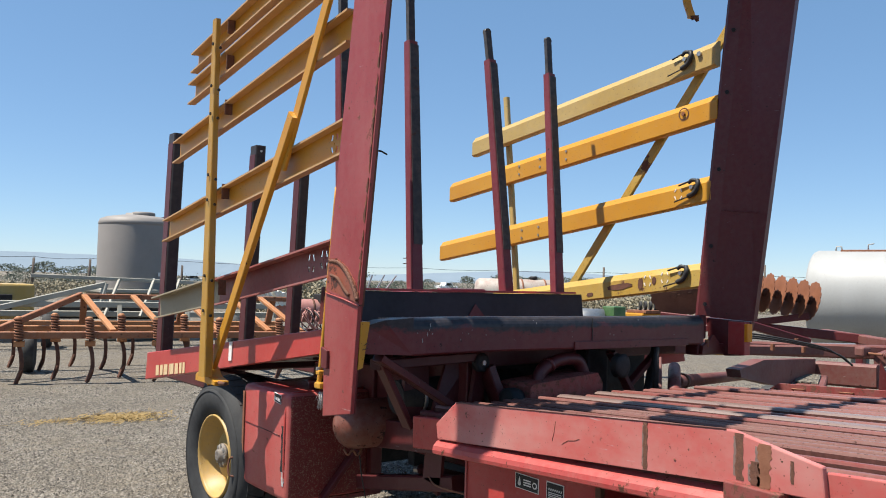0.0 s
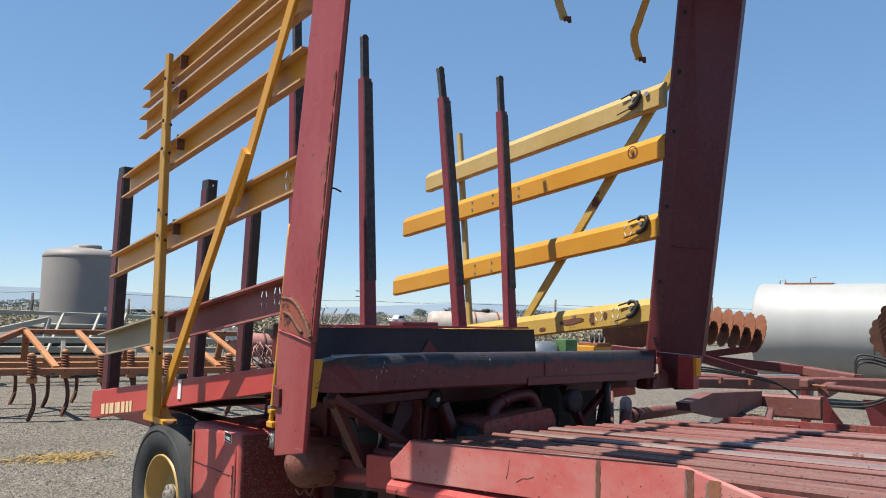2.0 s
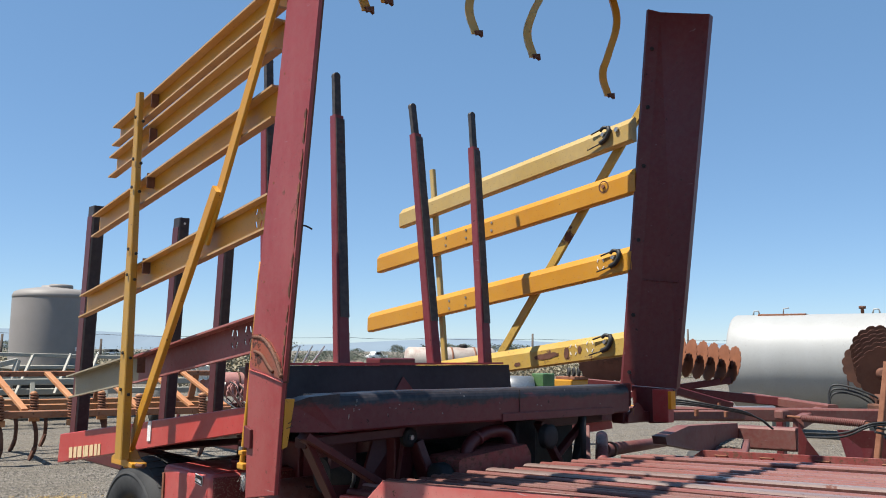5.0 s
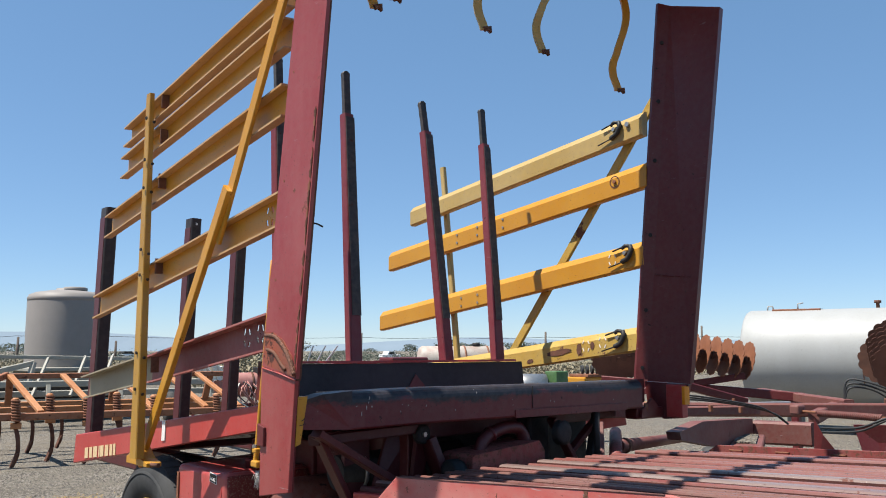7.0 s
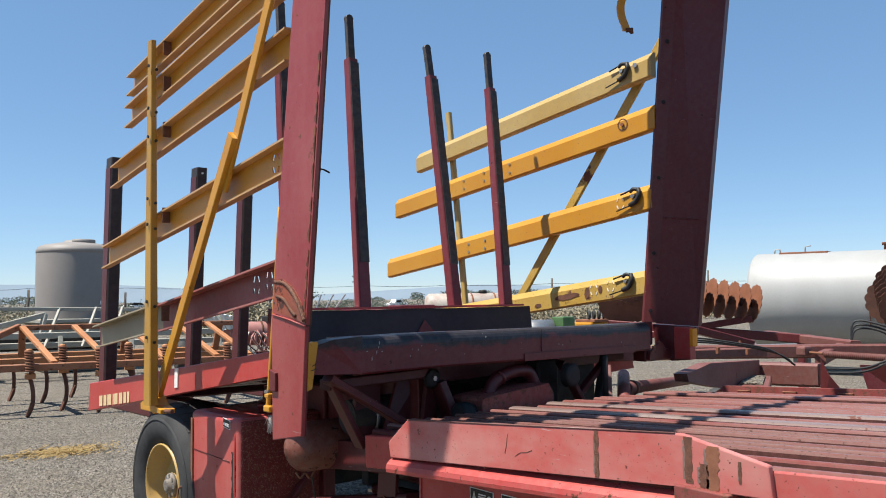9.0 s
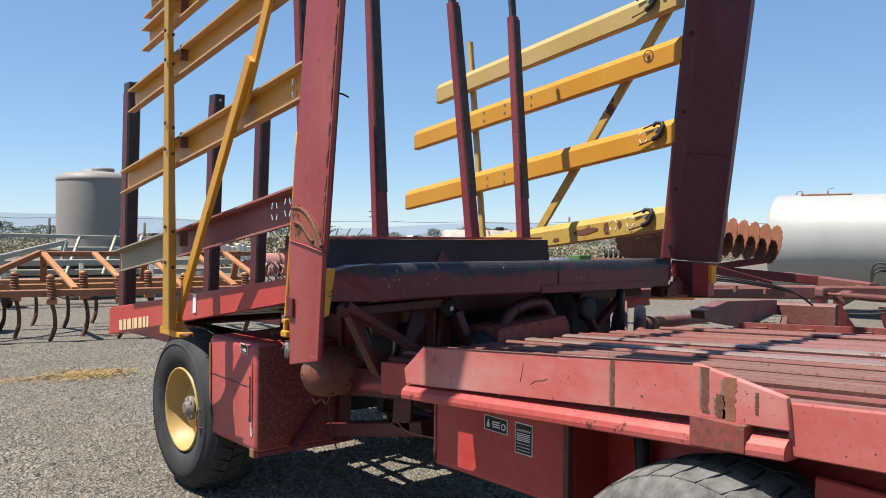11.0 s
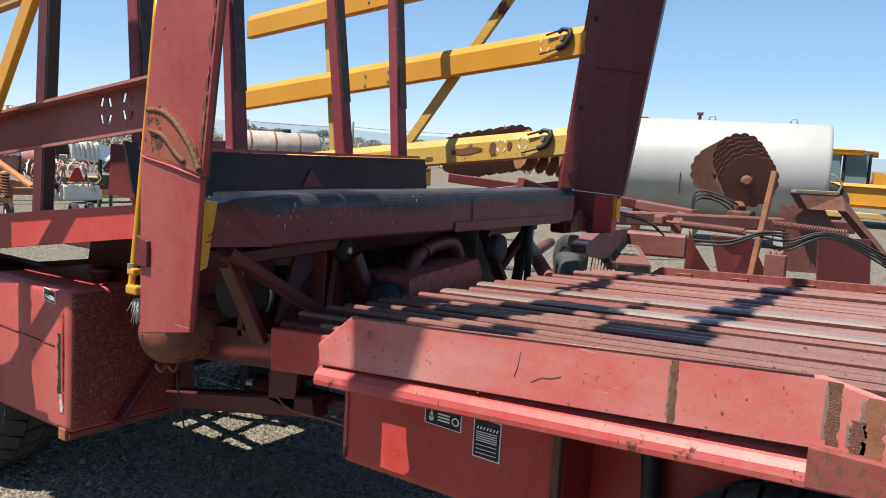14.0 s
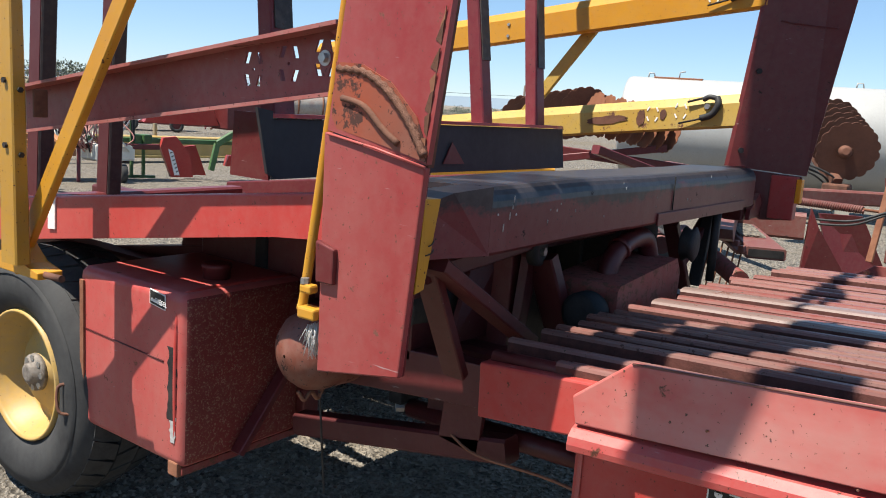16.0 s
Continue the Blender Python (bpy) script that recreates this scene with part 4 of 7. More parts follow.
P("table_sill", bm, RED_PALE, "rounded red sill under the panel")
P("bracket_box", plate_yz(2.133, 2.20, [(1.452, 1.172), (1.274, 1.168), (1.274, 1.088), (1.452, 1.080)], 0.004), RED_RUSTY, "brown scraped bracket over the sill")
P("stub", plate_yz(2.26, 2.40, [(2.86, 1.125), (3.205, 1.10), (3.20, 0.952), (2.86, 0.985)], 0.006), RED, "short red channel end")
P("stub_pipe", rod((2.31, 2.6, 1.135), (2.31, 3.19, 1.108), 0.020), RED_DARK, "")

# slats of the table
def rib(bm, x, w, end, z0, z1, top):
    """One rib of a slat: worn rounded crown on steep sides."""
    r = w / 2
    prof = [(-r, -0.05), (r, -0.05), (r, top - 0.010), (r * 0.80, top - 0.003), (r * 0.40, top), (-r * 0.40, top), (-r * 0.80, top - 0.003), (-r, top - 0.010)]
    first = len(bm.faces)
    sweep(bm, prof, (x, end, z0), (x, -0.6, z1))
    bm.faces.ensure_lookup_table()
    # upright sides take the darker edge colour
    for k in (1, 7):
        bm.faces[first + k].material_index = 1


for i in range(22):
    x = 2.232 + 0.0985 * i
    random.seed(40 + i)
    end = 3.225 - 0.125 * (x - 2.2) + random.uniform(-0.03, 0.025)
    if i < 2:
        end = 2.76 + 0.24 * i
    bare = i in (9, 12)
    z0, z1 = deck_z(end) + random.uniform(-0.004, 0.004), deck_z(-0.6) + random.uniform(-0.004, 0.004)
    if i < 3:
        z0, z1 = z0 - 0.022 + 0.006 * i, z1 - 0.022 + 0.006 * i
    bm = bmesh.new()
    if bare:
        rib(bm, x, 0.080, end, z0, z1, 0.030)
    else:
        rib(bm, x - 0.024, random.uniform(0.034, 0.038), end, z0, z1, random.uniform(0.016, 0.028))
        rib(bm, x + 0.022, random.uniform(0.028, 0.034), end - random.uniform(0, 0.02), z0, z1, random.uniform(0.006, 0.020))
        block((x - 0.04, -0.6, z1 - 0.052), (x + 0.04, -0.55, z1 - 0.03), 0, bm)
    brown = random.random() < 0.35
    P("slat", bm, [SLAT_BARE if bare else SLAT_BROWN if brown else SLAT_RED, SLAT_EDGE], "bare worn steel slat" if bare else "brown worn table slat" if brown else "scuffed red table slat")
# dark sheet added so the gaps between slats read as shade
P("gap_sheet", plate_yz(2.21, 4.36, [(2.72, 1.085), (2.72, 1.095), (-0.6, 1.26), (-0.6, 1.25)]), DARK_IRON, "dark sheet under the slats, in place of gap shade")
P("far_angle", plate_yz(4.385, 4.40, [(2.72, 1.15), (2.64, 1.205), (-0.6, 1.36), (-0.6, 1.25)], 0.002), RED_RUSTY, "rusty angle along the table edge")
P("far_angle_foot", plate_yz(4.35, 4.395, [(2.72, 1.150), (-0.6, 1.30), (-0.6, 1.29), (2.72, 1.14)]), RED_RUSTY)
for y in (2.55, 2.28, 1.98, 1.65, 1.3):
    z = 1.155 + (2.72 - y) * 0.045
    P("staple", tube([(4.383, y, z + 0.02), (4.37, y, z + 0.022), (4.37, y - 0.07, z + 0.025), (4.383, y - 0.07, z + 0.025)], 0.005, 5), RUST, "small bent staple")

# oil box below the table
PLACE = moved(-0.02, -0.03, 0.02)
box = P("oil_tank", block((2.425, 2.185, 0.62), (2.95, 3.03, 1.05), 0.03), RED, "red oil tank under the bale table")
P("seam", bar((2.421, 3.0, 0.64), (2.421, 3.0, 1.0), 0.006, 0.012, (0, 1, 0), 0.001), RED_PALE, "", box)
P("seam", plate_yz(2.40, 2.425, [(2.178, 0.63), (2.205, 0.62), (2.205, 1.05), (2.178, 1.05)], 0.003), RUST_DARK, "", box)
P("label", plate_yz(2.4215, 2.4245, [(2.668, 0.852), (2.535, 0.849), (2.535, 0.905), (2.668, 0.908)]), LABEL_BLACK, "black notice with white symbols", box)
P("label_rim", plate_yz(2.4225, 2.4245, [(2.672, 0.849), (2.531, 0.846), (2.531, 0.908), (2.672, 0.911)]), LABEL_WHITE, "", box)
P("drop_symbol", lathe((2.4205, 2.645, 0.870), (1, 0, 0), [(0, 0.001), (0, 0.010)], 12), LABEL_WHITE, "", box)
P("drop_symbol", extrude_poly([(2.4205, 2.653, 0.873), (2.4205, 2.637, 0.873), (2.4205, 2.645, 0.898)], (0.001, 0, 0)), LABEL_WHITE, "", box)
for k in range(3):
    P("text_bar", plate_yz(2.4203, 2.4213, [(2.62, 0.886 - k * 0.010), (2.575, 0.886 - k * 0.010), (2.575, 0.891 - k * 0.010), (2.62, 0.891 - k * 0.010)]), LABEL_WHITE, "", box)
P("hand_symbol", lathe((2.4205, 2.553, 0.876), (1, 0, 0), [(0, 0.009), (0, 0.014)], 12), LABEL_WHITE, "", box)
P("label", plate_yz(2.4215, 2.4245, [(2.482, 0.792), (2.392, 0.790), (2.392, 0.907), (2.482, 0.908)]), LABEL_BLACK, "black ATTENTION notice with small print", box)
P("label_rim", plate_yz(2.4225, 2.4245, [(2.486, 0.788), (2.388, 0.786), (2.388, 0.911), (2.486, 0.912)]), LABEL_WHITE, "", box)
lettering("ATTENTION", (2.4208, 2.477, 0.891), (0, -1, 0), (0, 0, 1), 0.0165, LABEL_WHITE, box)
for k in range(7):
    y = 2.474 - k * 0.0115
    P("hazard_stripe", extrude_poly([(2.4205, y, 0.878), (2.4205, y - 0.005, 0.878), (2.4205, y - 0.009, 0.887), (2.4205, y - 0.004, 0.887)], (0.001, 0, 0)), LABEL_WHITE, "", box)
for k in range(5):
    P("text_bar", plate_yz(2.4203, 2.4213, [(2.474, 0.868 - k * 0.007), (2.40, 0.868 - k * 0.007), (2.40, 0.871 - k * 0.007), (2.474, 0.871 - k * 0.007)]), LABEL_WHITE, "", box)
for k in range(3):
    P("text_bar", plate_yz(2.4203, 2.4213, [(2.474, 0.828 - k * 0.013), (2.40, 0.828 - k * 0.013), (2.40, 0.830 - k * 0.013), (2.474, 0.830 - k * 0.013)]), LABEL_WHITE, "", box)
for y in (2.6, 2.35):
    P("drain_plug", rod((2.6, y, 0.62), (2.6, y, 0.575), 0.03, 10), RUST_DARK, "", box)
PLACE = Matrix()
P("fill_pipe", rod((2.56, 1.96, 1.05), (2.58, 1.94, 0.62), 0.028, 12), HOSE, "black hose beside the oil tank")
P("chassis_rail", bar((2.75, 8.0, 0.86), (2.75, -0.6, 0.90), 0.12, 0.20), SHADE_RED, "long red chassis rail")
P("chassis_rail", bar((4.15, 8.0, 0.86), (4.15, -0.6, 0.90), 0.12, 0.20), SHADE_RED, "long red chassis rail")
P("inner_panel", plate_yz(2.62, 2.65, [(2.18, 0.62), (2.18, 1.08), (-0.6, 1.12), (-0.6, 0.70)]), BRIGHT_RED, "bright red inner fender panel")
P("fender_rail", bar((2.30, 1.15, 0.98), (2.30, -0.6, 0.93), 0.05, 0.10), BRIGHT_RED, "bright red frame tube")


# wheels
def wheel(name, x_out, y, z, r, w, tyre_mat, side_mat, rim_mat, lugs=36, deep=0.10, label=""):
    """Outer face towards -x."""
    g = P(name, lathe((x_out, y, z), (1, 0, 0), [(0.05, r * 0.49), (0.022, r * 0.52), (-0.006, r * 0.60), (-0.022, r * 0.74), (-0.004, r * 0.87), (0.034, r * 0.945), (0.07, r * 0.965), (w - 0.07, r * 0.965), (w - 0.04, r * 0.945), (w - 0.01, r * 0.86), (w, r * 0.70), (w - 0.03, r * 0.56)], 56), side_mat, label)
    bm = bmesh.new()
    for k in range(lugs):
        a = 2 * math.pi * k / lugs
        for s0, s1, skew in ((0.034, w * 0.36, 0.35), (w * 0.38, w * 0.62, -0.2), (w * 0.64, w - 0.034, 0.35)):
            da, half = 2 * math.pi / lugs * skew, 2 * math.pi / lugs * 0.42
            pts = []
            for s, aa in ((s0, a - half), (s0, a + half), (s1, a + half + da), (s1, a - half + da)):
                rr = r * (0.955 if (s == s0 and s0 < 0.04) or (s == s1 and s1 > w - 0.04) else 1.0)
                pts.append((s, aa, rr))
            top_v = [bm.verts.new((x_out + s, y + rr * math.cos(aa), z + rr * math.sin(aa))) for s, aa, rr in pts]
            low_v = [bm.verts.new((x_out + s, y + r * 0.935 * math.cos(aa), z + r * 0.935 * math.sin(aa))) for s, aa, rr in pts]
            bm.faces.new(top_v)
            for i in range(4):
                bm.faces.new((top_v[i], top_v[(i + 1) % 4], low_v[(i + 1) % 4], low_v[i]))
    part("tread", bm, tyre_mat, g, "worn block tread")
    part("bead_ring", lathe((x_out, y, z), (1, 0, 0), [(-0.021, r * 0.80), (-0.019, r * 0.815), (-0.012, r * 0.83)], 56), side_mat, g)
    bm = lathe((x_out, y, z), (1, 0, 0), [(0.03, r * 0.515), (0.006, r * 0.512), (0.004, r * 0.495), (0.022, r * 0.480), (0.05, r * 0.468), (0.06, r * 0.45), (deep + 0.04, r * 0.425), (deep + 0.05, r * 0.37), (deep, r * 0.28), (deep, r * 0.16), (deep - 0.02, r * 0.15), (deep - 0.02, 0.001)], 48)
    rim = part("rim", bm, rim_mat, g, "dished steel rim")
    hub = part("hub", capped((x_out + deep - 0.02, y, z), (-1, 0, 0), [(0, r * 0.15), (0.02, r * 0.145), (0.024, r * 0.085), (0.045, r * 0.078), (0.05, r * 0.05)], 20), HUB_GREY, g, "dusty grey hub")
    for k in range(8):
        a = 2 * math.pi * k / 8
        part("wheel_nut", bolt((x_out + deep - 0.005, y + r * 0.118 * math.cos(a), z + r * 0.118 * math.sin(a)), (-1, 0, 0), 0.014, 0.04), STEEL, hub)
    return g


wheel("wheel", 2.20, 5.42, 0.515, 0.54, 0.38, TYRE, TYRE_SIDE, RIM_Y, 34, 0.10, "black tyre with a yellow rim, on gravel")
wheel("wheel", 2.055, 1.44, 0.508, 0.505, 0.46, TYRE_DUSTY, TYRE_DUSTY, RIM_Y, 36, 0.12, "dusty grey front tyre, worn blocks")
wheel("wheel", 4.30, 5.42, 0.485, 0.50, 0.36, TYRE, TYRE_SIDE, RIM_Y, 34, 0.10, "black tyre on the far side")
P("rear_axle", rod((2.5, 5.42, 0.50), (4.4, 5.42, 0.50), 0.10), DARK_IRON, "dark rear axle")
P("front_axle", rod((2.6, 1.60, 0.50), (4.4, 1.60, 0.50), 0.08), DARK_IRON, "front axle")

# fuel tank
PLACE = moved(0.03, 0.065, 0.005)
tank = P("fuel_tank", rounded_tank((2.185, 4.29, 0.43), (2.735, 4.93, 1.05), 0.036), [POST_RED, SPECKLED], "square red diesel fuel tank with rusty scraped end")
P("end_seam", tube(curve_pts([(2.20, 4.335, 0.47), (2.19, 4.335, 0.55), (2.184, 4.335, 0.75), (2.19, 4.335, 0.96), (2.215, 4.335, 1.03), (2.28, 4.335, 1.05), (2.70, 4.335, 1.05)], 5), 0.009, 6), RED, "folded seam round the tank end", tank)
bm = plate_yz(2.176, 2.184, [(4.885, 0.43), (4.910, 0.43), (4.910, 1.0), (4.885, 1.0)], 0.002)
P("strap", bm, RUST, "bent steel tank strap", tank)
P("bare_patch", plate_yz(2.1815, 2.1846, ragged(4.350, 0.60, 0.86, 0.046, 31)), DARK_IRON, "bare black patch on the seam", tank)
P("bare_patch", plate_yz(2.182, 2.1848, ragged(4.345, 0.52, 0.64, 0.030, 32)), SCUFF, "", tank)
P("weld_line", tube([(2.184, 4.88, 0.815), (2.184, 4.40, 0.80)], 0.003, 5), RED_DARK, "", tank)
P("cap", capped((2.45, 4.46, 1.045), (0, 0, 1), [(0, 0.05), (0.04, 0.05), (0.045, 0.055), (0.06, 0.055), (0.062, 0.04)], 20), RED_DARK, "filler cap", tank)
P("label", plate_yz(2.1795, 2.1835, [(4.475, 0.995), (4.395, 0.985), (4.395, 1.03), (4.475, 1.04)]), LABEL_BLACK, "small black DIESEL label", tank)
P("label_rim", plate_yz(2.181, 2.1838, [(4.479, 0.991), (4.391, 0.981), (4.391, 1.034), (4.479, 1.044)]), LABEL_WHITE, "", tank)
lettering("DIESEL", (2.1785, 4.470, 1.019), (0, -1, -0.12), (0, -0.12, 1), 0.023, LABEL_WHITE, tank)
P("text_bar", plate_yz(2.1785, 2.1795, [(4.468, 1.003), (4.405, 0.994), (4.405, 1.004), (4.468, 1.013)]), LABEL_WHITE, "", tank)
P("tank_tray", extrude_poly([(2.24, 4.33, 0.429), (2.24, 4.92, 0.429), (2.74, 4.92, 0.429), (2.74, 4.33, 0.429)], (0, 0, -0.018)), RED_RUSTY, "rusty tray under the tank", tank)
P("tray_lip", block((2.20, 4.31, 0.402), (2.76, 4.325, 0.430), 0.003), RED_RUSTY, "", tank)
P("strap_bolt", block((2.185, 4.32, 0.395), (2.235, 4.375, 0.45), 0.006), RUST, "", tank)
P("strap_loop", tube(curve_pts([(2.165, 4.94, 0.46), (2.13, 4.98, 0.47), (2.14, 5.0, 0.56), (2.17, 4.95, 0.58)], 4), 0.007, 6), RUST_DARK, "", tank)
P("tank_stay", bar((2.40, 4.262, 0.44), (2.72, 4.262, 0.82), 0.03, 0.05, (0, 1, 0)), RED_DARK, "diagonal stay beside the tank", tank)
P("tank_hanger", block((2.72, 4.25, 0.42), (2.80, 4.90, 1.20), 0.01), RED_DARK, "")

PLACE = Matrix()
# air receiver with a domed end, and pipes behind the post
c0 = Vector((2.275, 3.94, 0.935))
prof = [(0.0, 0.005), (0.012, 0.055), (0.035, 0.095), (0.07, 0.122), (0.12, 0.132), (0.75, 0.132), (0.80, 0.09)]
P("air_tank", lathe(c0, (1, -0.10, 0.02), prof, 28), BARE_DOME, "round red air tank with a bare domed end")
P("air_tank_band", lathe(c0 + Vector((0.55, -0.055, 0.01)), (1, -0.10, 0.02), [(0, 0.133), (0, 0.138), (0.03, 0.138), (0.03, 0.133)], 28), STEEL)
P("chain_loop", tube(curve_pts([(2.33, 3.93, 0.81), (2.35, 3.92, 0.78), (2.38, 3.92, 0.80), (2.41, 3.92, 0.77), (2.44, 3.92, 0.81)], 5), 0.007, 6), RUST, "loose chain")
P("hanging_cable", tube(curve_pts([(2.42, 3.92, 0.79), (2.47, 3.95, 0.6), (2.60, 4.05, 0.33)], 6), 0.004, 5), HOSE, "thin hanging cable")
P("cross_channel", plate_yz(2.5, 2.56, [(3.05, 0.90), (4.0, 0.80), (4.0, 0.96), (3.05, 1.02)], 0.004), SHADE_RED, "")
P("exhaust_pipe", rod((2.50, 3.70, 1.105), (3.3, 3.65, 1.14), 0.09, 20), DARK_IRON, "dark pipe under the rack")
P("pipe_clamp", lathe((2.62, 3.69, 1.11), (1, -0.05, 0.04), [(0, 0.097), (0, 0.103), (0.02, 0.103), (0.02, 0.097)], 24), STEEL)
P("frame_tube", bar((2.62, 3.30, 0.72), (2.62, 4.2, 0.55), 0.08, 0.08), SHADE_RED, "red frame tube")
P("push_rod", rod((2.76, 3.80, 0.68), (2.685, 3.0, 0.735), 0.034), SHADE_RED, "red push rod tube")
P("rod_end", bolt((2.763, 3.835, 0.676), (-0.6, 0.6, 0), 0.020, 0.03), STEEL)
P("grease_line", tube(curve_pts([(2.59, 3.52, 0.725), (2.55, 3.38, 0.70), (2.55, 3.12, 0.705), (2.53, 2.85, 0.69)], 6), 0.005, 5), RUST)
P("rod_bracket", plate_yz(2.73, 2.755, [(3.72, 0.60), (3.62, 0.575), (3.60, 0.80), (3.70, 0.86)], 0.003), SHADE_RED, "red rod bracket")
P("mount_plate", plate_yz(2.58, 2.60, [(3.55, 0.70), (3.40, 0.68), (3.38, 0.95), (3.52, 1.0)], 0.003), SHADE_RED, "")

# pivot arms and engine parts seen under the front beam
P("lift_arm", bar((2.10, 3.26, 1.365), (2.61, 3.28, 1.075), 0.035, 0.075, (0, 1, 0)), SHADE_RED, "diagonal lift arm")
P("lift_arm", bar((2.14, 3.31, 1.34), (2.33, 3.33, 1.02), 0.03, 0.07, (0, 1, 0)), SHADE_RED, "short lift arm")
P("cross_arm", bar((2.13, 3.33, 1.325), (2.82, 3.42, 1.335), 0.05, 0.075, (0, 1, 0)), SHADE_RED, "arm to the pivot")
P("gusset", extrude_poly([(2.70, 3.40, 1.50), (2.93, 3.42, 1.50), (2.90, 3.42, 1.25), (2.84, 3.42, 1.02), (2.76, 3.40, 1.02), (2.80, 3.40, 1.28)], (0, 0.03, 0)), SHADE_RED, "pivot gusset plate")
P("pivot_boss", capped((2.815, 3.40, 1.305), (0.1, -1, 0), [(0, 0.05), (0.03, 0.05), (0.035, 0.035)], 20), DARK_IRON)
P("pivot_bolt", bolt((2.815, 3.365, 1.305), (0.1, -1, 0), 0.014, 0.012), STEEL)
P("pivot_leg", bar((2.86, 3.39, 1.28), (2.96, 3.34, 1.00), 0.05, 0.10, (0, 1, 0)), SHADE_RED, "pivot leg")
P("back_plate", block((2.50, 3.62, 0.95), (2.66, 3.65, 1.40), 0.004), SHADE_RED, "red bracket plate")
P("side_plate", extrude_poly([(2.62, 3.55, 1.0), (2.98, 3.50, 1.0), (2.86, 3.50, 1.33), (2.72, 3.55, 1.30)], (0, 0.02, 0)), SHADE_RED, "dark red plate")
# dark blocks added so the space under the wagon reads as shade
P("shade_block", block((2.74, 4.55, 0.55), (4.50, 4.62, 1.30), 0.01), DARK_IRON, "dark block added to deepen the shade by the chassis")
P("shade_block", block((2.70, 3.80, 0.70), (4.40, 3.86, 1.25), 0.01), DARK_IRON, "dark block added to deepen the shade by the engine")
P("lateral_beam", bar((2.9, 3.55, 1.31), (4.5, 3.48, 1.35), 0.08, 0.10), SHADE_RED, "cross beam behind the engine cover")
cover = extrude_poly([(2.97, 3.165, 1.00), (3.50, 3.165, 1.03), (3.51, 3.165, 1.19), (3.47, 3.165, 1.245), (2.99, 3.165, 1.205), (2.97, 3.165, 1.19)], (0, 0.24, 0))
P("engine_cover", cover, RED_RUSTY, "dusty red sheet-metal engine cover")
P("alternator", capped((2.955, 3.24, 1.115), (-1, 0.05, 0), [(0, 0.062), (0.02, 0.070), (0.075, 0.070), (0.08, 0.055), (0.085, 0.03)], 22), ENGINE_BLUE, "blue-grey alternator, darkened for shade")
P("elbow_pipe", tube(curve_pts([(3.12, 3.28, 1.16), (3.14, 3.28, 1.24), (3.20, 3.28, 1.285), (3.32, 3.28, 1.315), (3.43, 3.28, 1.30), (3.48, 3.27, 1.20)], 7), 0.036, 14), SHADE_RED, "red intake elbow pipe")
P("hose_clamp", lathe((3.20, 3.28, 1.285), (1, 0, 0.45), [(0, 0.037), (0, 0.042), (0.016, 0.042), (0.016, 0.037)], 20), RED_DARK)
P("fan_shroud", block((3.62, 3.38, 0.95), (3.80, 3.75, 1.36), 0.02), DARK_IRON, "black shroud")
P("far_strut", bar((3.72, 3.30, 1.34), (3.94, 3.30, 1.05), 0.03, 0.06, (0, 1, 0)), SHADE_RED, "red strut")
P("far_strut", bar((4.10, 3.28, 1.36), (4.02, 3.28, 1.05), 0.03, 0.05, (0, 1, 0)), DARK_IRON)
P("far_strut", bar((3.88, 3.32, 1.12), (4.12, 3.30, 1.32), 0.03, 0.05, (0, 1, 0)), SHADE_RED)
P("lift_cylinder", rod((4.05, 3.10, 1.10), (4.70, 3.60, 1.18), 0.04, 16), RED_RUSTY, "dusty hydraulic cylinder")
# black block added to cover the bright gravel behind the struts
P("shade_screen", block((3.60, 3.62, 0.85), (4.42, 3.74, 1.37), 0.01), DARK_IRON, "black block added to hide lit gravel under the beam")
P("pulley", capped((3.70, 3.24, 1.27), (0.1, -1, 0), [(0, 0.05), (0.01, 0.07), (0.03, 0.055), (0.05, 0.07), (0.06, 0.05), (0.062, 0.02)], 20), DARK_IRON, "dark belt pulley")
P("shock_absorber", rod((4.03, 3.22, 1.08), (4.03, 3.22, 1.40), 0.018), DARK_IRON)

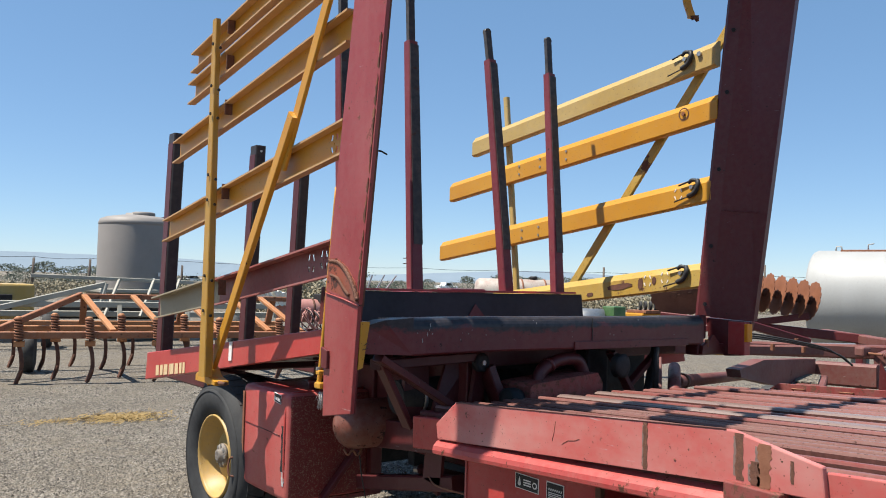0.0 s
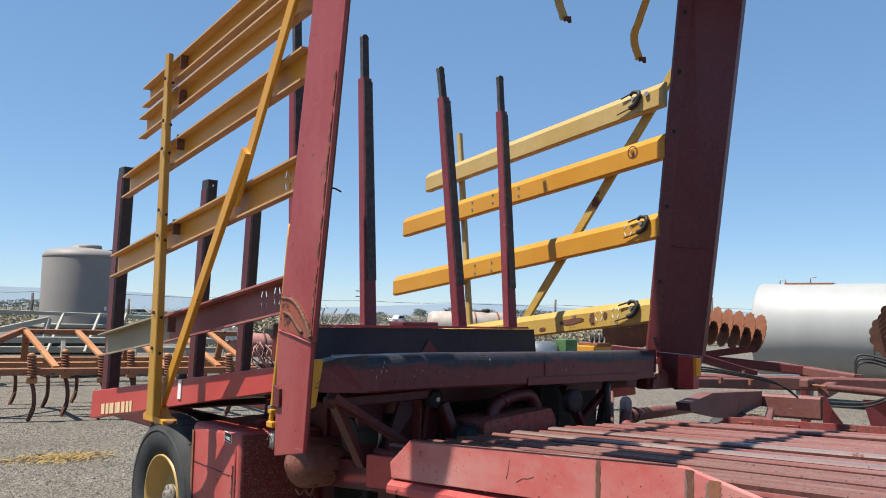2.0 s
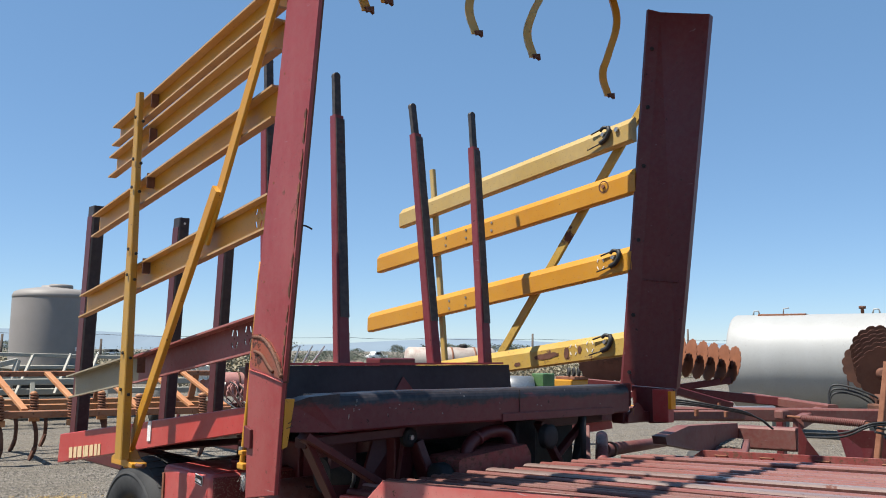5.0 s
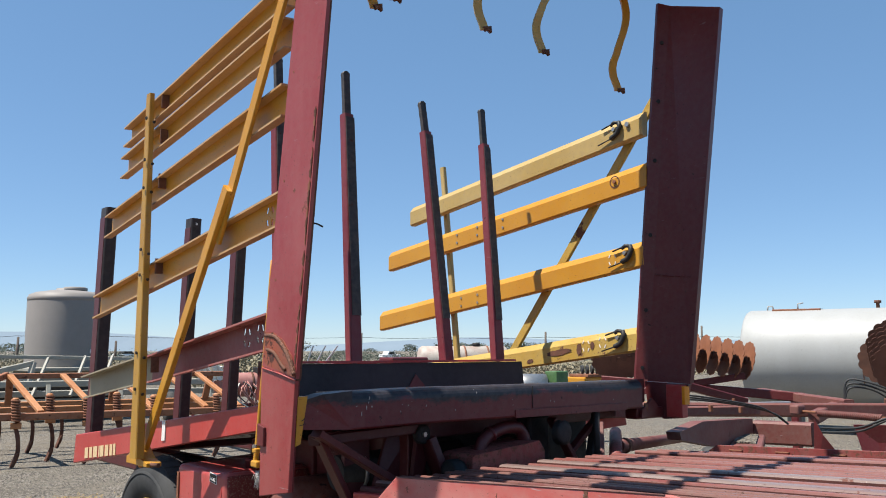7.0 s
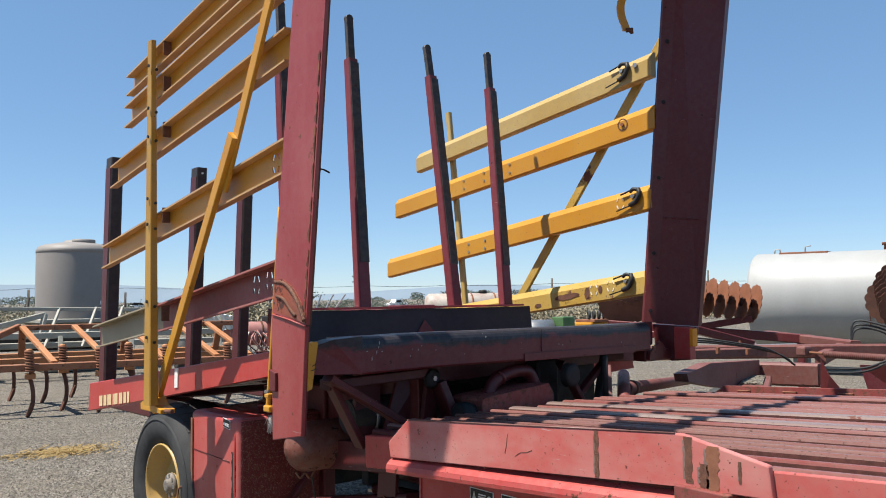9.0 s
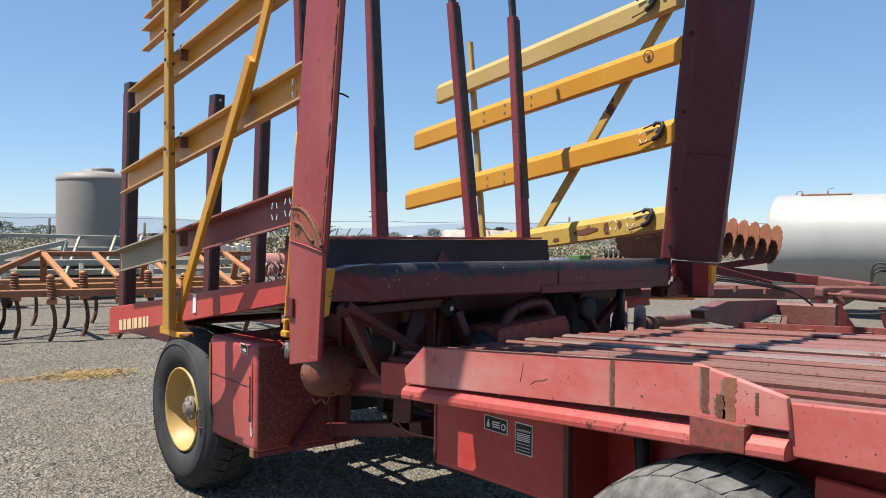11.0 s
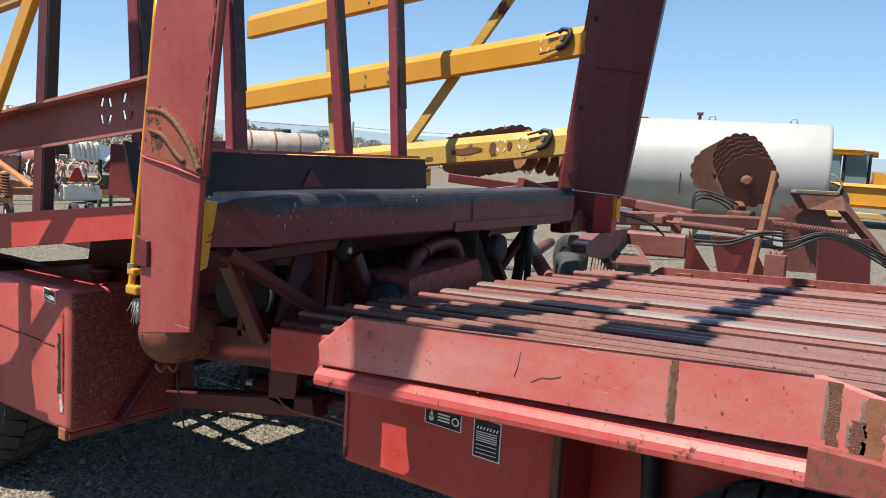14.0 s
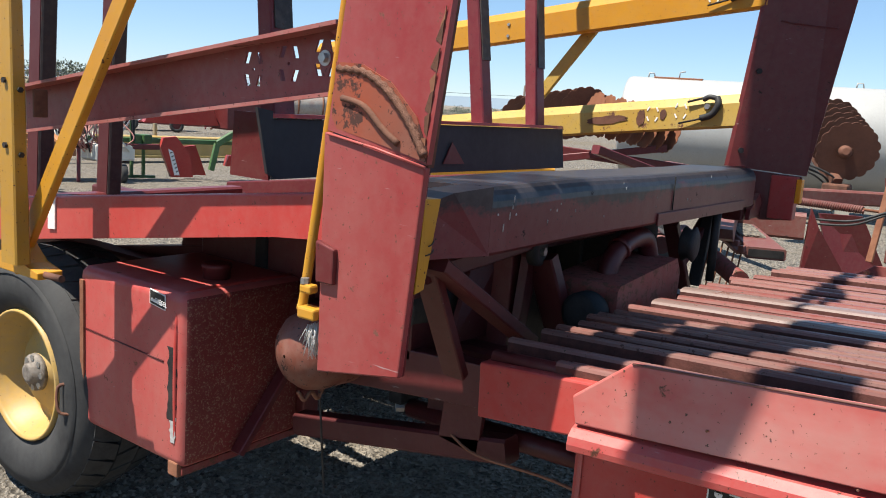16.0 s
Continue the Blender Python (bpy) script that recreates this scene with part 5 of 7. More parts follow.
# ---------------------------------------------------------------- white tank
def fuel_store():
    t = thing("storage_tank", (17.6, 7.0, 0), "large white horizontal steel storage tank on low cradles", "tank")
    a, b = Vector((18.06, 10.01, 1.58)), Vector((19.43, 4.84, 1.58))
    d = (b - a).normalized()
    L = (b - a).length
    prof = [(-0.02, 0.01), (0.0, 0.9), (0.03, 1.03), (0.08, 1.06)] + [(0.08 + (L - 0.16) * k / 5, 1.06) for k in range(1, 6)] + [(L - 0.03, 1.045), (L, 1.02), (L + 0.01, 0.01)]
    part("shell", lathe(a, d, prof, 64), WHITE_TANK, t)
    side = Vector((0, 0, 1)).cross(d).normalized()
    for k in (0.09, 0.55, 0.86):
        p = a + d * L * k + Vector((0, 0, 1.05))
        part("lifting_eye", tube([p - d * 0.07, p - d * 0.05 + Vector((0, 0, 0.10)), p + d * 0.05 + Vector((0, 0, 0.10)), p + d * 0.07], 0.018, 6), WHITE_TANK, t)
    p = a + d * L * 0.20 + Vector((0, 0, 1.03))
    part("hatch", bar(p - d * 0.5, p + d * 0.5, 0.5, 0.08), RUST, t, "rusty hatch frame")
    part("hatch_handle", tube([p + Vector((0, 0, 0.04)), p + Vector((0, 0, 0.16)), p + d * 0.12 + Vector((0, 0, 0.18))], 0.015, 5), WHITE_TANK, t)
    p = a + d * L * 0.50 + Vector((0, 0, 1.04))
    part("vent", capped(p, (0, 0, 1), [(0, 0.035), (0.12, 0.035), (0.12, 0.07), (0.18, 0.07)], 10), RUST_DARK, t)
    for k in (0.15, 0.5, 0.85):
        p = a + d * L * k
        part("cradle", bar(p + side * 0.9 + Vector((0, 0, -1.25)), p - side * 0.9 + Vector((0, 0, -1.25)), 0.25, 0.5), CREAM, t)
    for k in (0.46, 0.60):
        p = a + d * L * k - side * 1.062 + Vector((0, 0, -0.1))
        part("stain", bar(p, p + Vector((0, 0, -0.45)) + side * 0.10, 0.02, 0.02), RUST_DARK, t, "rust streak")


fuel_store()


def ring_wheel(t, c, axis, r, w, tyre, rim, name="wheel", label=""):
    g = part(name, lathe(c, axis, [(-w * 0.4, r * 0.55), (-w * 0.5, r * 0.7), (-w * 0.42, r * 0.94), (-w * 0.25, r), (w * 0.25, r), (w * 0.42, r * 0.94), (w * 0.5, r * 0.7), (w * 0.4, r * 0.55)], 30), tyre, t, label)
    part("rim", capped(c, axis, [(-w * 0.35, r * 0.56), (-w * 0.1, r * 0.45), (w * 0.1, r * 0.45), (w * 0.35, r * 0.56)], 20), rim, g)
    return g


# ---------------------------------------------------------------- disc harrow with its wings folded up
def disc_mesh(c, axis, r, thick=0.009, notches=16, dish=0.0):
    """A dished disc with a scalloped edge."""
    bm = bmesh.new()
    a = Vector(axis).normalized()
    s = a.orthogonal().normalized()
    u = a.cross(s)
    n = notches * 4
    rings = []
    for off in (0, thick):
        for f in (0.0, 0.5, 1.0):
            ring = []
            for k in range(n):
                ang = 2 * math.pi * k / n
                rr = r * f * (1.0 - (0.075 if k % 4 == 0 else 0.018 if k % 4 in (1, 3) else 0.0) * (f == 1.0)) if f else 0.02
                ring.append(bm.verts.new(Vector(c) + a * (off + dish * f * f) + (s * math.cos(ang) + u * math.sin(ang)) * rr))
            rings.append(ring)
    for i in (0, 1, 3, 4):
        for k in range(n):
            bm.faces.new((rings[i][k], rings[i][(k + 1) % n], rings[i + 1][(k + 1) % n], rings[i + 1][k])).smooth = False
    for i, j in ((2, 5), (0, 3)):
        for k in range(n):
            bm.faces.new((rings[i][k], rings[i][(k + 1) % n], rings[j][(k + 1) % n], rings[j][k]))
    return bm


def gang(t, start, step, count, axis, r, mats):
    p = Vector(start)
    for i in range(count):
        part("disc", disc_mesh(p + Vector(step) * i, axis, r), mats, t, "rusty notched disc")
        part("spool", capped(p + Vector(step) * i, axis, [(-0.05, 0.05), (0.04, 0.055)], 12), RUST_DARK, t)
    part("gang_shaft", rod(p, p + Vector(step) * (count - 1), 0.03), RUST_DARK, t)


def harrow():
    t = thing("disc_harrow", (8.5, 4.2, 0), "red folding disc harrow with rusty notched discs and black hoses", "disc harrow")
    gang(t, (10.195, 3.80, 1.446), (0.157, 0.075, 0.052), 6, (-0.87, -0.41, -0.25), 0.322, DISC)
    gang(t, (13.1, 5.12, 1.50), (0.10, -0.02, 0.035), 6, (-0.85, -0.45, 0.05), 0.38, DISC_SHADED)
    part("disc_bearing", capped((10.10, 3.81, 1.44), (-0.92, -0.36, 0.1), [(0, 0.07), (0.04, 0.065), (0.07, 0.035)], 16), DISC, t)
    part("bearing_stand", block((10.05, 3.72, 0.90), (10.3, 3.98, 1.10), 0.02), RUST_DARK, t)
    part("bearing_arm", bar((10.15, 3.85, 1.1), (10.7, 4.3, 1.45), 0.10, 0.12), RUST_DARK, t)
    part("gang_beam", bar((9.8, 4.25, 1.02), (11.8, 6.4, 1.02), 0.12, 0.12), HARROW_RED, t)
    # main frame tubes
    part("frame_tube", extrude_poly([(5.05, 3.44, 1.075), (5.6, 3.60, 1.108), (7.05, 4.01, 1.03), (7.05, 4.01, 0.79), (5.9, 3.68, 0.895), (5.07, 3.44, 1.02)], (0.03, -0.09, 0)), HARROW_RED, t, "sun-bleached brown-red frame tube")
    part("frame_tube", bar((7.17, 3.96, 0.905), (7.28, 3.47, 0.91), 0.16, 0.20), HARROW_RED, t, "red box-section frame end")
    part("web_plate", extrude_poly([(7.20, 3.42, 1.06), (7.22, 3.36, 0.92), (7.45, 3.10, 0.45), (7.20, 3.45, 0.45)], (0.04, 0.02, 0)), RED_DARK, t)
    part("long_tube", bar((7.3, 5.5, 1.02), (10.6, 2.75, 1.0), 0.14, 0.14), HARROW_RED, t, "long red frame tube")
    part("long_tube", bar((6.2, 5.0, 1.06), (7.85, 4.30, 1.05), 0.10, 0.09), HARROW_RED, t)
    part("cross_tube", bar((8.2, 3.9, 0.98), (10.0, 4.5, 0.98), 0.10, 0.12), HARROW_RED, t)
    part("wing_plate", extrude_poly([(8.42, 3.62, 0.92), (8.62, 3.30, 0.92), (8.85, 3.05, 0.35), (8.42, 3.45, 0.35)], (0.04, 0.02, 0)), RED_DARK, t, "maroon wing plate")
    part("wing_plate", extrude_poly([(8.9, 2.75, 0.98), (9.3, 2.35, 0.98), (9.3, 2.3, 0.35), (8.9, 2.7, 0.35)], (0.04, 0.02, 0)), RED_DARK, t, "maroon wing plate")
    part("spring", helix((8.15, 3.84, 1.03), (8.12, 3.22, 1.02), 0.028, 0.009, 34, 8), HARROW_RED, t, "long red coil spring")
    part("spring_rod", rod((8.18, 4.05, 1.04), (8.1, 3.05, 1.02), 0.012), RUST, t)
    part("spring_eye", block((8.1, 4.0, 1.0), (8.25, 4.1, 1.10), 0.02), HARROW_RED, t)
    part("spring", helix((9.2, 3.25, 1.05), (9.25, 2.55, 1.02), 0.028, 0.009, 30, 8), HARROW_RED, t)
    part("stand_bar", bar((7.97, 3.10, 0.62), (8.17, 3.03, 1.585), 0.05, 0.06, (1, 0, 0)), RUST, t, "rusty flat jack bar")
    part("stand_lug", block((8.0, 2.82, 0.62), (8.08, 3.0, 0.86), 0.01), HARROW_RED, t)
    for k in range(3):
        part("lug_stud", rod((8.02, 2.86 + 0.05 * k, 0.84), (8.02, 2.86 + 0.05 * k, 0.90), 0.012, 8), RUST, t)
    part("hitch_frame", extrude_poly([(9.7, 3.15, 1.36), (10.1, 2.80, 1.36), (10.6, 2.1, 0.45), (10.45, 2.1, 0.45), (10.0, 2.72, 1.20), (9.75, 3.05, 1.20)], (0.05, 0.10, 0)), RUST_DARK, t, "brown sheet hitch frame")
    part("hitch_sheet", extrude_poly([(9.8, 3.3, 1.22), (10.05, 2.95, 1.20), (10.3, 2.5, 0.5), (9.9, 3.2, 0.5)], (0.05, 0.06, 0)), HARROW_RED, t)
    part("hitch_top", bar((9.7, 3.2, 1.385), (10.1, 2.85, 1.385), 0.09, 0.025), TAN, t)
    random.seed(21)
    for i in range(6):
        o = i * 0.03
        pts = [(7.62, 3.56 + o, 0.94 - 1.3 * o), (7.55, 3.2, 0.97 - o), (7.60, 2.95, 1.07 - 0.6 * o), (7.9, 2.80, 1.06 - o), (8.1, 2.5, 1.12 - 0.5 * o), (8.4, 2.1, 0.98 - o), (8.8, 1.7, 0.70 - o), (9.4, 1.3, 0.45)]
        part("hose", tube(curve_pts(pts[:4] if i < 2 else pts[2 + i % 2:], 6), 0.010, 6), HOSE, t, "black hydraulic hose")
    for i in range(3):
        pts = [(5.6, 4.1 - 0.08 * i, 1.17), (6.2, 4.1, 1.22 + 0.02 * i), (6.7, 3.95 - 0.1 * i, 1.18), (7.0, 3.7, 1.10), (7.1, 3.6, 1.0)]
        part("hose", tube(curve_pts(pts, 6), 0.008, 6), HOSE, t, "black hydraulic hose")
    for i in range(3):
        pts = [(9.9, 4.35, 1.02), (9.95, 4.3, 1.20 + 0.05 * i), (10.1, 4.1 - 0.1 * i, 1.18), (10.3, 3.9, 1.0)]
        part("hose", tube(curve_pts(pts, 6), 0.012, 6), HOSE, t)
    for x, y, z in ((6.0, 3.67, 1.155), (6.9, 3.93, 1.09), (7.6, 5.25, 1.08), (8.2, 4.75, 1.08)):
        part("bolt", bolt((x, y, z), (0, 0, 1), 0.02, 0.05), RUST, t)
    part("tongue_tube", rod((4.72, 3.60, 0.985), (7.64, 4.95, 0.757), 0.046, 16), HARROW_RED, t, "brown round tongue tube")
    part("tongue_collar", rod((4.86, 3.665, 0.974), (4.92, 3.693, 0.969), 0.055, 16), RUST_DARK, t)
    part("side_panel", extrude_poly([(6.05, 5.0, 1.095), (6.62, 4.98, 1.10), (6.66, 4.98, 0.93), (6.14, 5.0, 0.90)], (0.02, 0.04, 0)), RED_PALE, t, "pale red panel")
    part("brace", bar((5.35, 4.25, 1.06), (5.05, 4.0, 0.55), 0.05, 0.06), HARROW_RED, t)
    part("brace", bar((5.0, 4.05, 1.0), (5.5, 4.35, 0.62), 0.05, 0.06), RED_DARK, t)
    part("gang_rail", bar((8.95, 6.1, 1.27), (10.1, 5.7, 0.98), 0.12, 0.10), RED_DARK, t, "dark red gang rail under the discs")
    for c, r, wd, mt in (((8.30, 5.08, 0.30), 0.30, 0.24, TYRE), ((6.30, 4.80, 0.36), 0.36, 0.20, TYRE_DUSTY)):
        ring_wheel(t, c, (0.6, -0.8, 0), r, wd, mt, DARK_IRON, label="worn transport tyre")
    # transport wheels
    for c in ((9.9, 5.85, 0.31),):
        w = part("wheel", lathe(c, (0.85, -0.5, 0), [(-0.08, 0.15), (-0.10, 0.22), (-0.08, 0.29), (-0.05, 0.31), (0.05, 0.31), (0.08, 0.29), (0.10, 0.22), (0.08, 0.15)], 36), TYRE, t, "black transport tyre")
        part("rim", capped(c, (0.85, -0.5, 0), [(-0.07, 0.15), (-0.02, 0.12), (0.02, 0.12), (0.07, 0.15)], 24), DARK_IRON, w)
        part("hub", capped(Vector(c) - Vector((0.10, -0.06, 0)), (-0.85, 0.5, 0), [(0, 0.07), (0.06, 0.05)], 12), STEEL, w)
    part("open_tube", bar((6.95, 3.88, 0.868), (6.0, 3.40, 0.84), 0.25, 0.075), HARROW_RED, t, "faded open-ended tube strewn with straw")
    # dark plug on the solid tube's end, in place of its shaded hollow
    part("mouth_shade", bar((6.02, 3.41, 0.841), (5.995, 3.397, 0.840), 0.22, 0.05), DARK_IRON, t)
    g0, g1 = Vector((5.90, 3.524, 0.84)), Vector((6.55, 3.966, 0.915))
    part("guard_bar", bar(g0, g1, 0.07, 0.025), HARROW_RED, t, "dusty tine bar")
    for i in range(7):
        p = g0.lerp(g1, i / 6)
        part("guard_block", block(p + Vector((-0.025, -0.02, 0.0)), p + Vector((0.025, 0.02, 0.045)), 0.006), HARROW_RED, t)
        part("tine", tube([p, p + Vector((0.0, 0.03, -0.25)), p + Vector((0.02, 0.06, -0.42)), p + Vector((0.06, 0.04, -0.45))], 0.006, 5), RUST, t)
    part("straw_wad", bar((6.85, 3.84, 0.912), (6.35, 3.59, 0.897), 0.17, 0.012), GRAVEL, t, "matted straw on the tube")
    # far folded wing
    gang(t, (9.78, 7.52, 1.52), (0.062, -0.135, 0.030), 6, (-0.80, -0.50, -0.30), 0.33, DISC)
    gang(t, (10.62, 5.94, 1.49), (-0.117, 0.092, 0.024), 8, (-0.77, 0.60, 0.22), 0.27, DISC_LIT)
    part("wing_beam", bar((9.6, 7.6, 1.22), (10.9, 5.3, 1.02), 0.09, 0.12), RED_DARK, t)
    part("wing_beam", bar((9.5, 7.7, 0.95), (10.5, 5.9, 1.30), 0.07, 0.09), RED_DARK, t)
    part("wing_leg", bar((10.85, 5.4, 1.05), (10.85, 5.4, 0.0), 0.10, 0.10), RED_DARK, t)


harrow()


# ---------------------------------------------------------------- field cultivator on the far side of the yard
def frame_place(o, u_dir):
    u = Vector((u_dir[0], u_dir[1], 0)).normalized()
    v = Vector((-u.y, u.x, 0))
    return lambda a, b, c: Vector(o) + u * a + v * b + Vector((0, 0, c))


def cultivator():
    t = thing("field_cultivator", (4, 15, 0), "rust-orange field cultivator with sprung curved shanks, on gravel", "cultivator")
    L = frame_place((3.2, 14.0, 0), (0.975, -0.22))
    x0, x1 = -3.2, 3.85
    for b, z, h in ((0.0, 0.74, 0.11), (0.75, 0.80, 0.09), (1.9, 0.82, 0.09)):
        part("tool_bar", bar(L(x0 if b else -1.05, b, z), L(x1, b, z), 0.10, h), ORANGE_BROWN if b < 0.5 else ORANGE, t, "orange-brown tool bar")
    part("top_rail", bar(L(0.2, 1.5, 1.31), L(x1, 1.5, 1.31), 0.09, 0.09), ORANGE_BROWN, t)
    part("top_rail", bar(L(-1.0, 0.0, 0.78), L(0.25, 1.5, 1.33), 0.08, 0.10), ORANGE_BROWN, t)
    for a in (0.3, 1.1, 1.95, 2.8, 3.35):
        part("frame_strut", bar(L(a, 1.45, 1.32), L(a + 0.42, 0.05, 0.80), 0.10, 0.05), ORANGE, t, "slanted orange frame strut")
    for a in (0.3, 1.95, 3.6):
        part("frame_post", bar(L(a, 1.9, 0.82), L(a, 1.5, 1.31), 0.11, 0.09), ORANGE_BROWN, t)
    for b, z, start, sprung in ((0.0, 0.74, -0.62, True), (0.55, 0.77, -0.12, True), (1.9, 0.82, -0.35, False), (2.5, 0.82, 0.15, False)):
        a = start - (2.0 if b else 0.0)
        while a < x1:
            pts = curve_pts([L(a, b, z - 0.16), L(a + 0.03, b - 0.03, z - 0.26), L(a + 0.05, b - 0.05, z - 0.42), L(a + 0.04, b - 0.03, 0.16), L(a - 0.02, b, 0.0)], 4)
            sh = part("shank", ribbon(pts, 0.06, 0.03, (0.975, -0.22, 0)), RUST_DARK, t, "curved flat spring shank")
            part("shovel", bar(L(a + 0.045, b - 0.05, 0.22), L(a - 0.03, b - 0.01, 0.0), 0.085, 0.025, (1, 0, 0)), RUST_DARK, sh)
            part("clamp", bar(L(a - 0.07, b - 0.02, z - 0.13), L(a + 0.08, b - 0.02, z - 0.13), 0.10, 0.09), ORANGE, sh, "bright orange clamp")
            if sprung:
                part("spring", helix(L(a, b - 0.08, z - 0.07), L(a - 0.02, b - 0.06, z + 0.26), 0.052, 0.02, 8, 7), RUST, sh, "rusty coil spring")
                part("spring_rod", rod(L(a, b - 0.08, z - 0.10), L(a - 0.02, b - 0.06, z + 0.29), 0.016, 6), RUST_DARK, sh)
                part("spring_seat", capped(L(a - 0.02, b - 0.06, z + 0.25), (0, 0, 1), [(0, 0.055), (0.02, 0.055), (0.04, 0.03)], 10), ORANGE, sh)
            a += 1.0
    w = part("wheel", lathe((3.05, 15.75, 0.34), (0.95, -0.25, 0), [(-0.09, 0.18), (-0.11, 0.25), (-0.08, 0.34), (0.08, 0.34), (0.11, 0.25), (0.09, 0.18)], 28), TYRE, t, "small black gauge tyre")
    part("rim", capped((2.97, 15.77, 0.34), (0.95, -0.25, 0), [(0, 0.19), (0.16, 0.19)], 20), DARK_IRON, w)


cultivator()


def cream_frame():
    t = thing("row_crop_frame", (4, 21, 0), "pale cream implement frame with hitch struts standing behind the cultivator", "implement")
    L = frame_place((3.3, 20.5, 0), (0.975, -0.22))
    part("tool_bar", bar(L(-3.5, 0, 1.0), L(8, 0, 1.0), 0.12, 0.14), CREAM, t)
    part("tool_bar", bar(L(-3.5, 0.8, 0.75), L(8, 0.8, 0.75), 0.12, 0.14), CREAM, t)
    part("top_tube", bar(L(0.6, 1.2, 1.62), L(5, 1.2, 1.52), 0.08, 0.09), CREAM, t)
    for a in (-3.5, -0.4):
        part("hitch_strut", bar(L(a, -0.4, 0.8), L(a + 2.6, 0.4, 1.46), 0.09, 0.12), CREAM, t)
        part("hitch_post", bar(L(a + 2.6, 0.4, 1.47), L(a + 2.45, 0.2, 0.85), 0.10, 0.10), CREAM, t)
    for a in (2.2, 3.0, 3.6):
        part("strut", bar(L(a, 0.6, 0.7), L(a + 0.35, 1.2, 1.6), 0.06, 0.06), CREAM, t)
    part("panel", bar(L(-3.4, 0.6, 0.9), L(-1.0, 0.6, 0.9), 0.05, 0.55), CREAM, t)
    part("panel", bar(L(1.2, 0.9, 0.8), L(4.0, 0.9, 0.8), 0.05, 0.35), DARK_IRON, t)
    for a in (-3.2, 1.0, 5.2):
        w = part("gauge_wheel", lathe(L(a, 0.4, 0.38), L(a + 1, 0.4, 0.38) - L(a, 0.4, 0.38), [(-0.1, 0.18), (-0.11, 0.34), (-0.05, 0.38), (0.05, 0.38), (0.11, 0.34), (0.1, 0.18)], 24), TYRE, t)
        part("rim", capped(L(a - 0.08, 0.4, 0.38), L(1, 0, 0) - L(0, 0, 0), [(0, 0.19), (0.16, 0.19)], 16), WHITE, w)
    for a in (-2.0, -0.5, 2.5, 4.0, 6.0):
        part("opener", bar(L(a, 0, 0.95), L(a, -0.3, 0.2), 0.10, 0.20), CREAM, t)
    y = thing("yellow_implement", L(-1.0, 2.5, 0), "low yellow implement with dark openings behind the frame", "implement")
    part("body", block(L(-0.35, 2.0, 0.55), L(0.5, 3.0, 1.40) + Vector((0, 0.6, 0)), 0.05), YELLOW_PALE, y)
    # dark slab on the solid body, in place of shade inside it
    part("opening_shade", block(L(-0.25, 1.9, 0.62), L(0.2, 1.98, 1.15) + Vector((0, 0.12, 0)), 0.02), DARK_IRON, y)
    c = thing("camper_van", L(-4.2, 3.5, 0), "white and red vehicle end with a dark window", "vehicle")
    part("body", block(L(-5.5, 3.0, 0.6), L(-2.6, 4.5, 1.75) + Vector((0, 1.5, 0)), 0.12), WHITE, c)
    part("window", block(L(-3.6, 2.86, 1.25), L(-3.2, 2.96, 1.5) + Vector((0, 0.1, 0)), 0.02), DARK_IRON, c)
    part("stripe", block(L(-5.4, 2.84, 1.0), L(-4.6, 2.94, 1.6) + Vector((0, 0.2, 0)), 0.02), BRIGHT_RED, c)


cream_frame()


def water_tank():
    t = thing("water_tank", (7.3, 24.0, 0), "tall round grey plastic water tank with a lid", "tank")
    c = Vector((7.05, 23.2, 1.32))
    prof = [(0, 0.98)]
    prof += [(1.68, 0.98), (1.70, 0.975), (1.71, 0.985), (1.78, 0.985), (1.80, 0.97), (1.86, 0.945), (1.92, 0.80), (1.98, 0.45), (1.99, 0.32), (2.04, 0.30), (2.05, 0.02)]
    part("body", lathe(c, (0, 0, 1), prof, 56), POLY, t)
    part("lid", capped(c + Vector((0.1, -0.2, 1.95)), (0, 0, 1), [(0, 0.30), (0.10, 0.30), (0.12, 0.26)], 24), POLY, t)
    part("pipe_box", block(c + Vector((0.62, -0.3, 1.84)), c + Vector((1.0, 0.2, 1.98)), 0.03), DARK_IRON, t)
    part("label", block(c + Vector((0.30, -0.972, 0.35)), c + Vector((0.36, -0.95, 0.45)), 0.002), LABEL_WHITE, t)
    part("stand", block(c + Vector((-1.0, -1.0, -1.32)), c + Vector((1.0, 1.0, -0.10)), 0.05), CREAM, t, "pale steel stand")
    part("deck", block(c + Vector((-1.2, -1.2, -0.10)), c + Vector((1.2, 1.2, 0.0)), 0.02), CREAM, t)


water_tank()


# ---------------------------------------------------------------- machines seen through the rack
def pleated(t, L, a0, a1, z0, z1, count, lean):
    """A row of creased hopper covers, side by side."""
    step = (a1 - a0) / count
    for k in range(count):
        a = a0 + k * step
        dz = 0.03 * ((k * 7) % 3)
        prof = [L(a, -0.12, z1 - dz), L(a + step * 0.45, -0.17, z1 - dz + 0.02), L(a + step * 0.92, -0.12, z1 - dz), L(a + step * 0.92 + lean, -0.14, z0), L(a + step * 0.45 + lean, -0.19, z0 - 0.02), L(a + lean, -0.14, z0)]
        part("hopper", extrude_poly(prof, (0.10, 0.34, 0.0)), WHITE_CLOTH, t, "white pleated hopper cover")


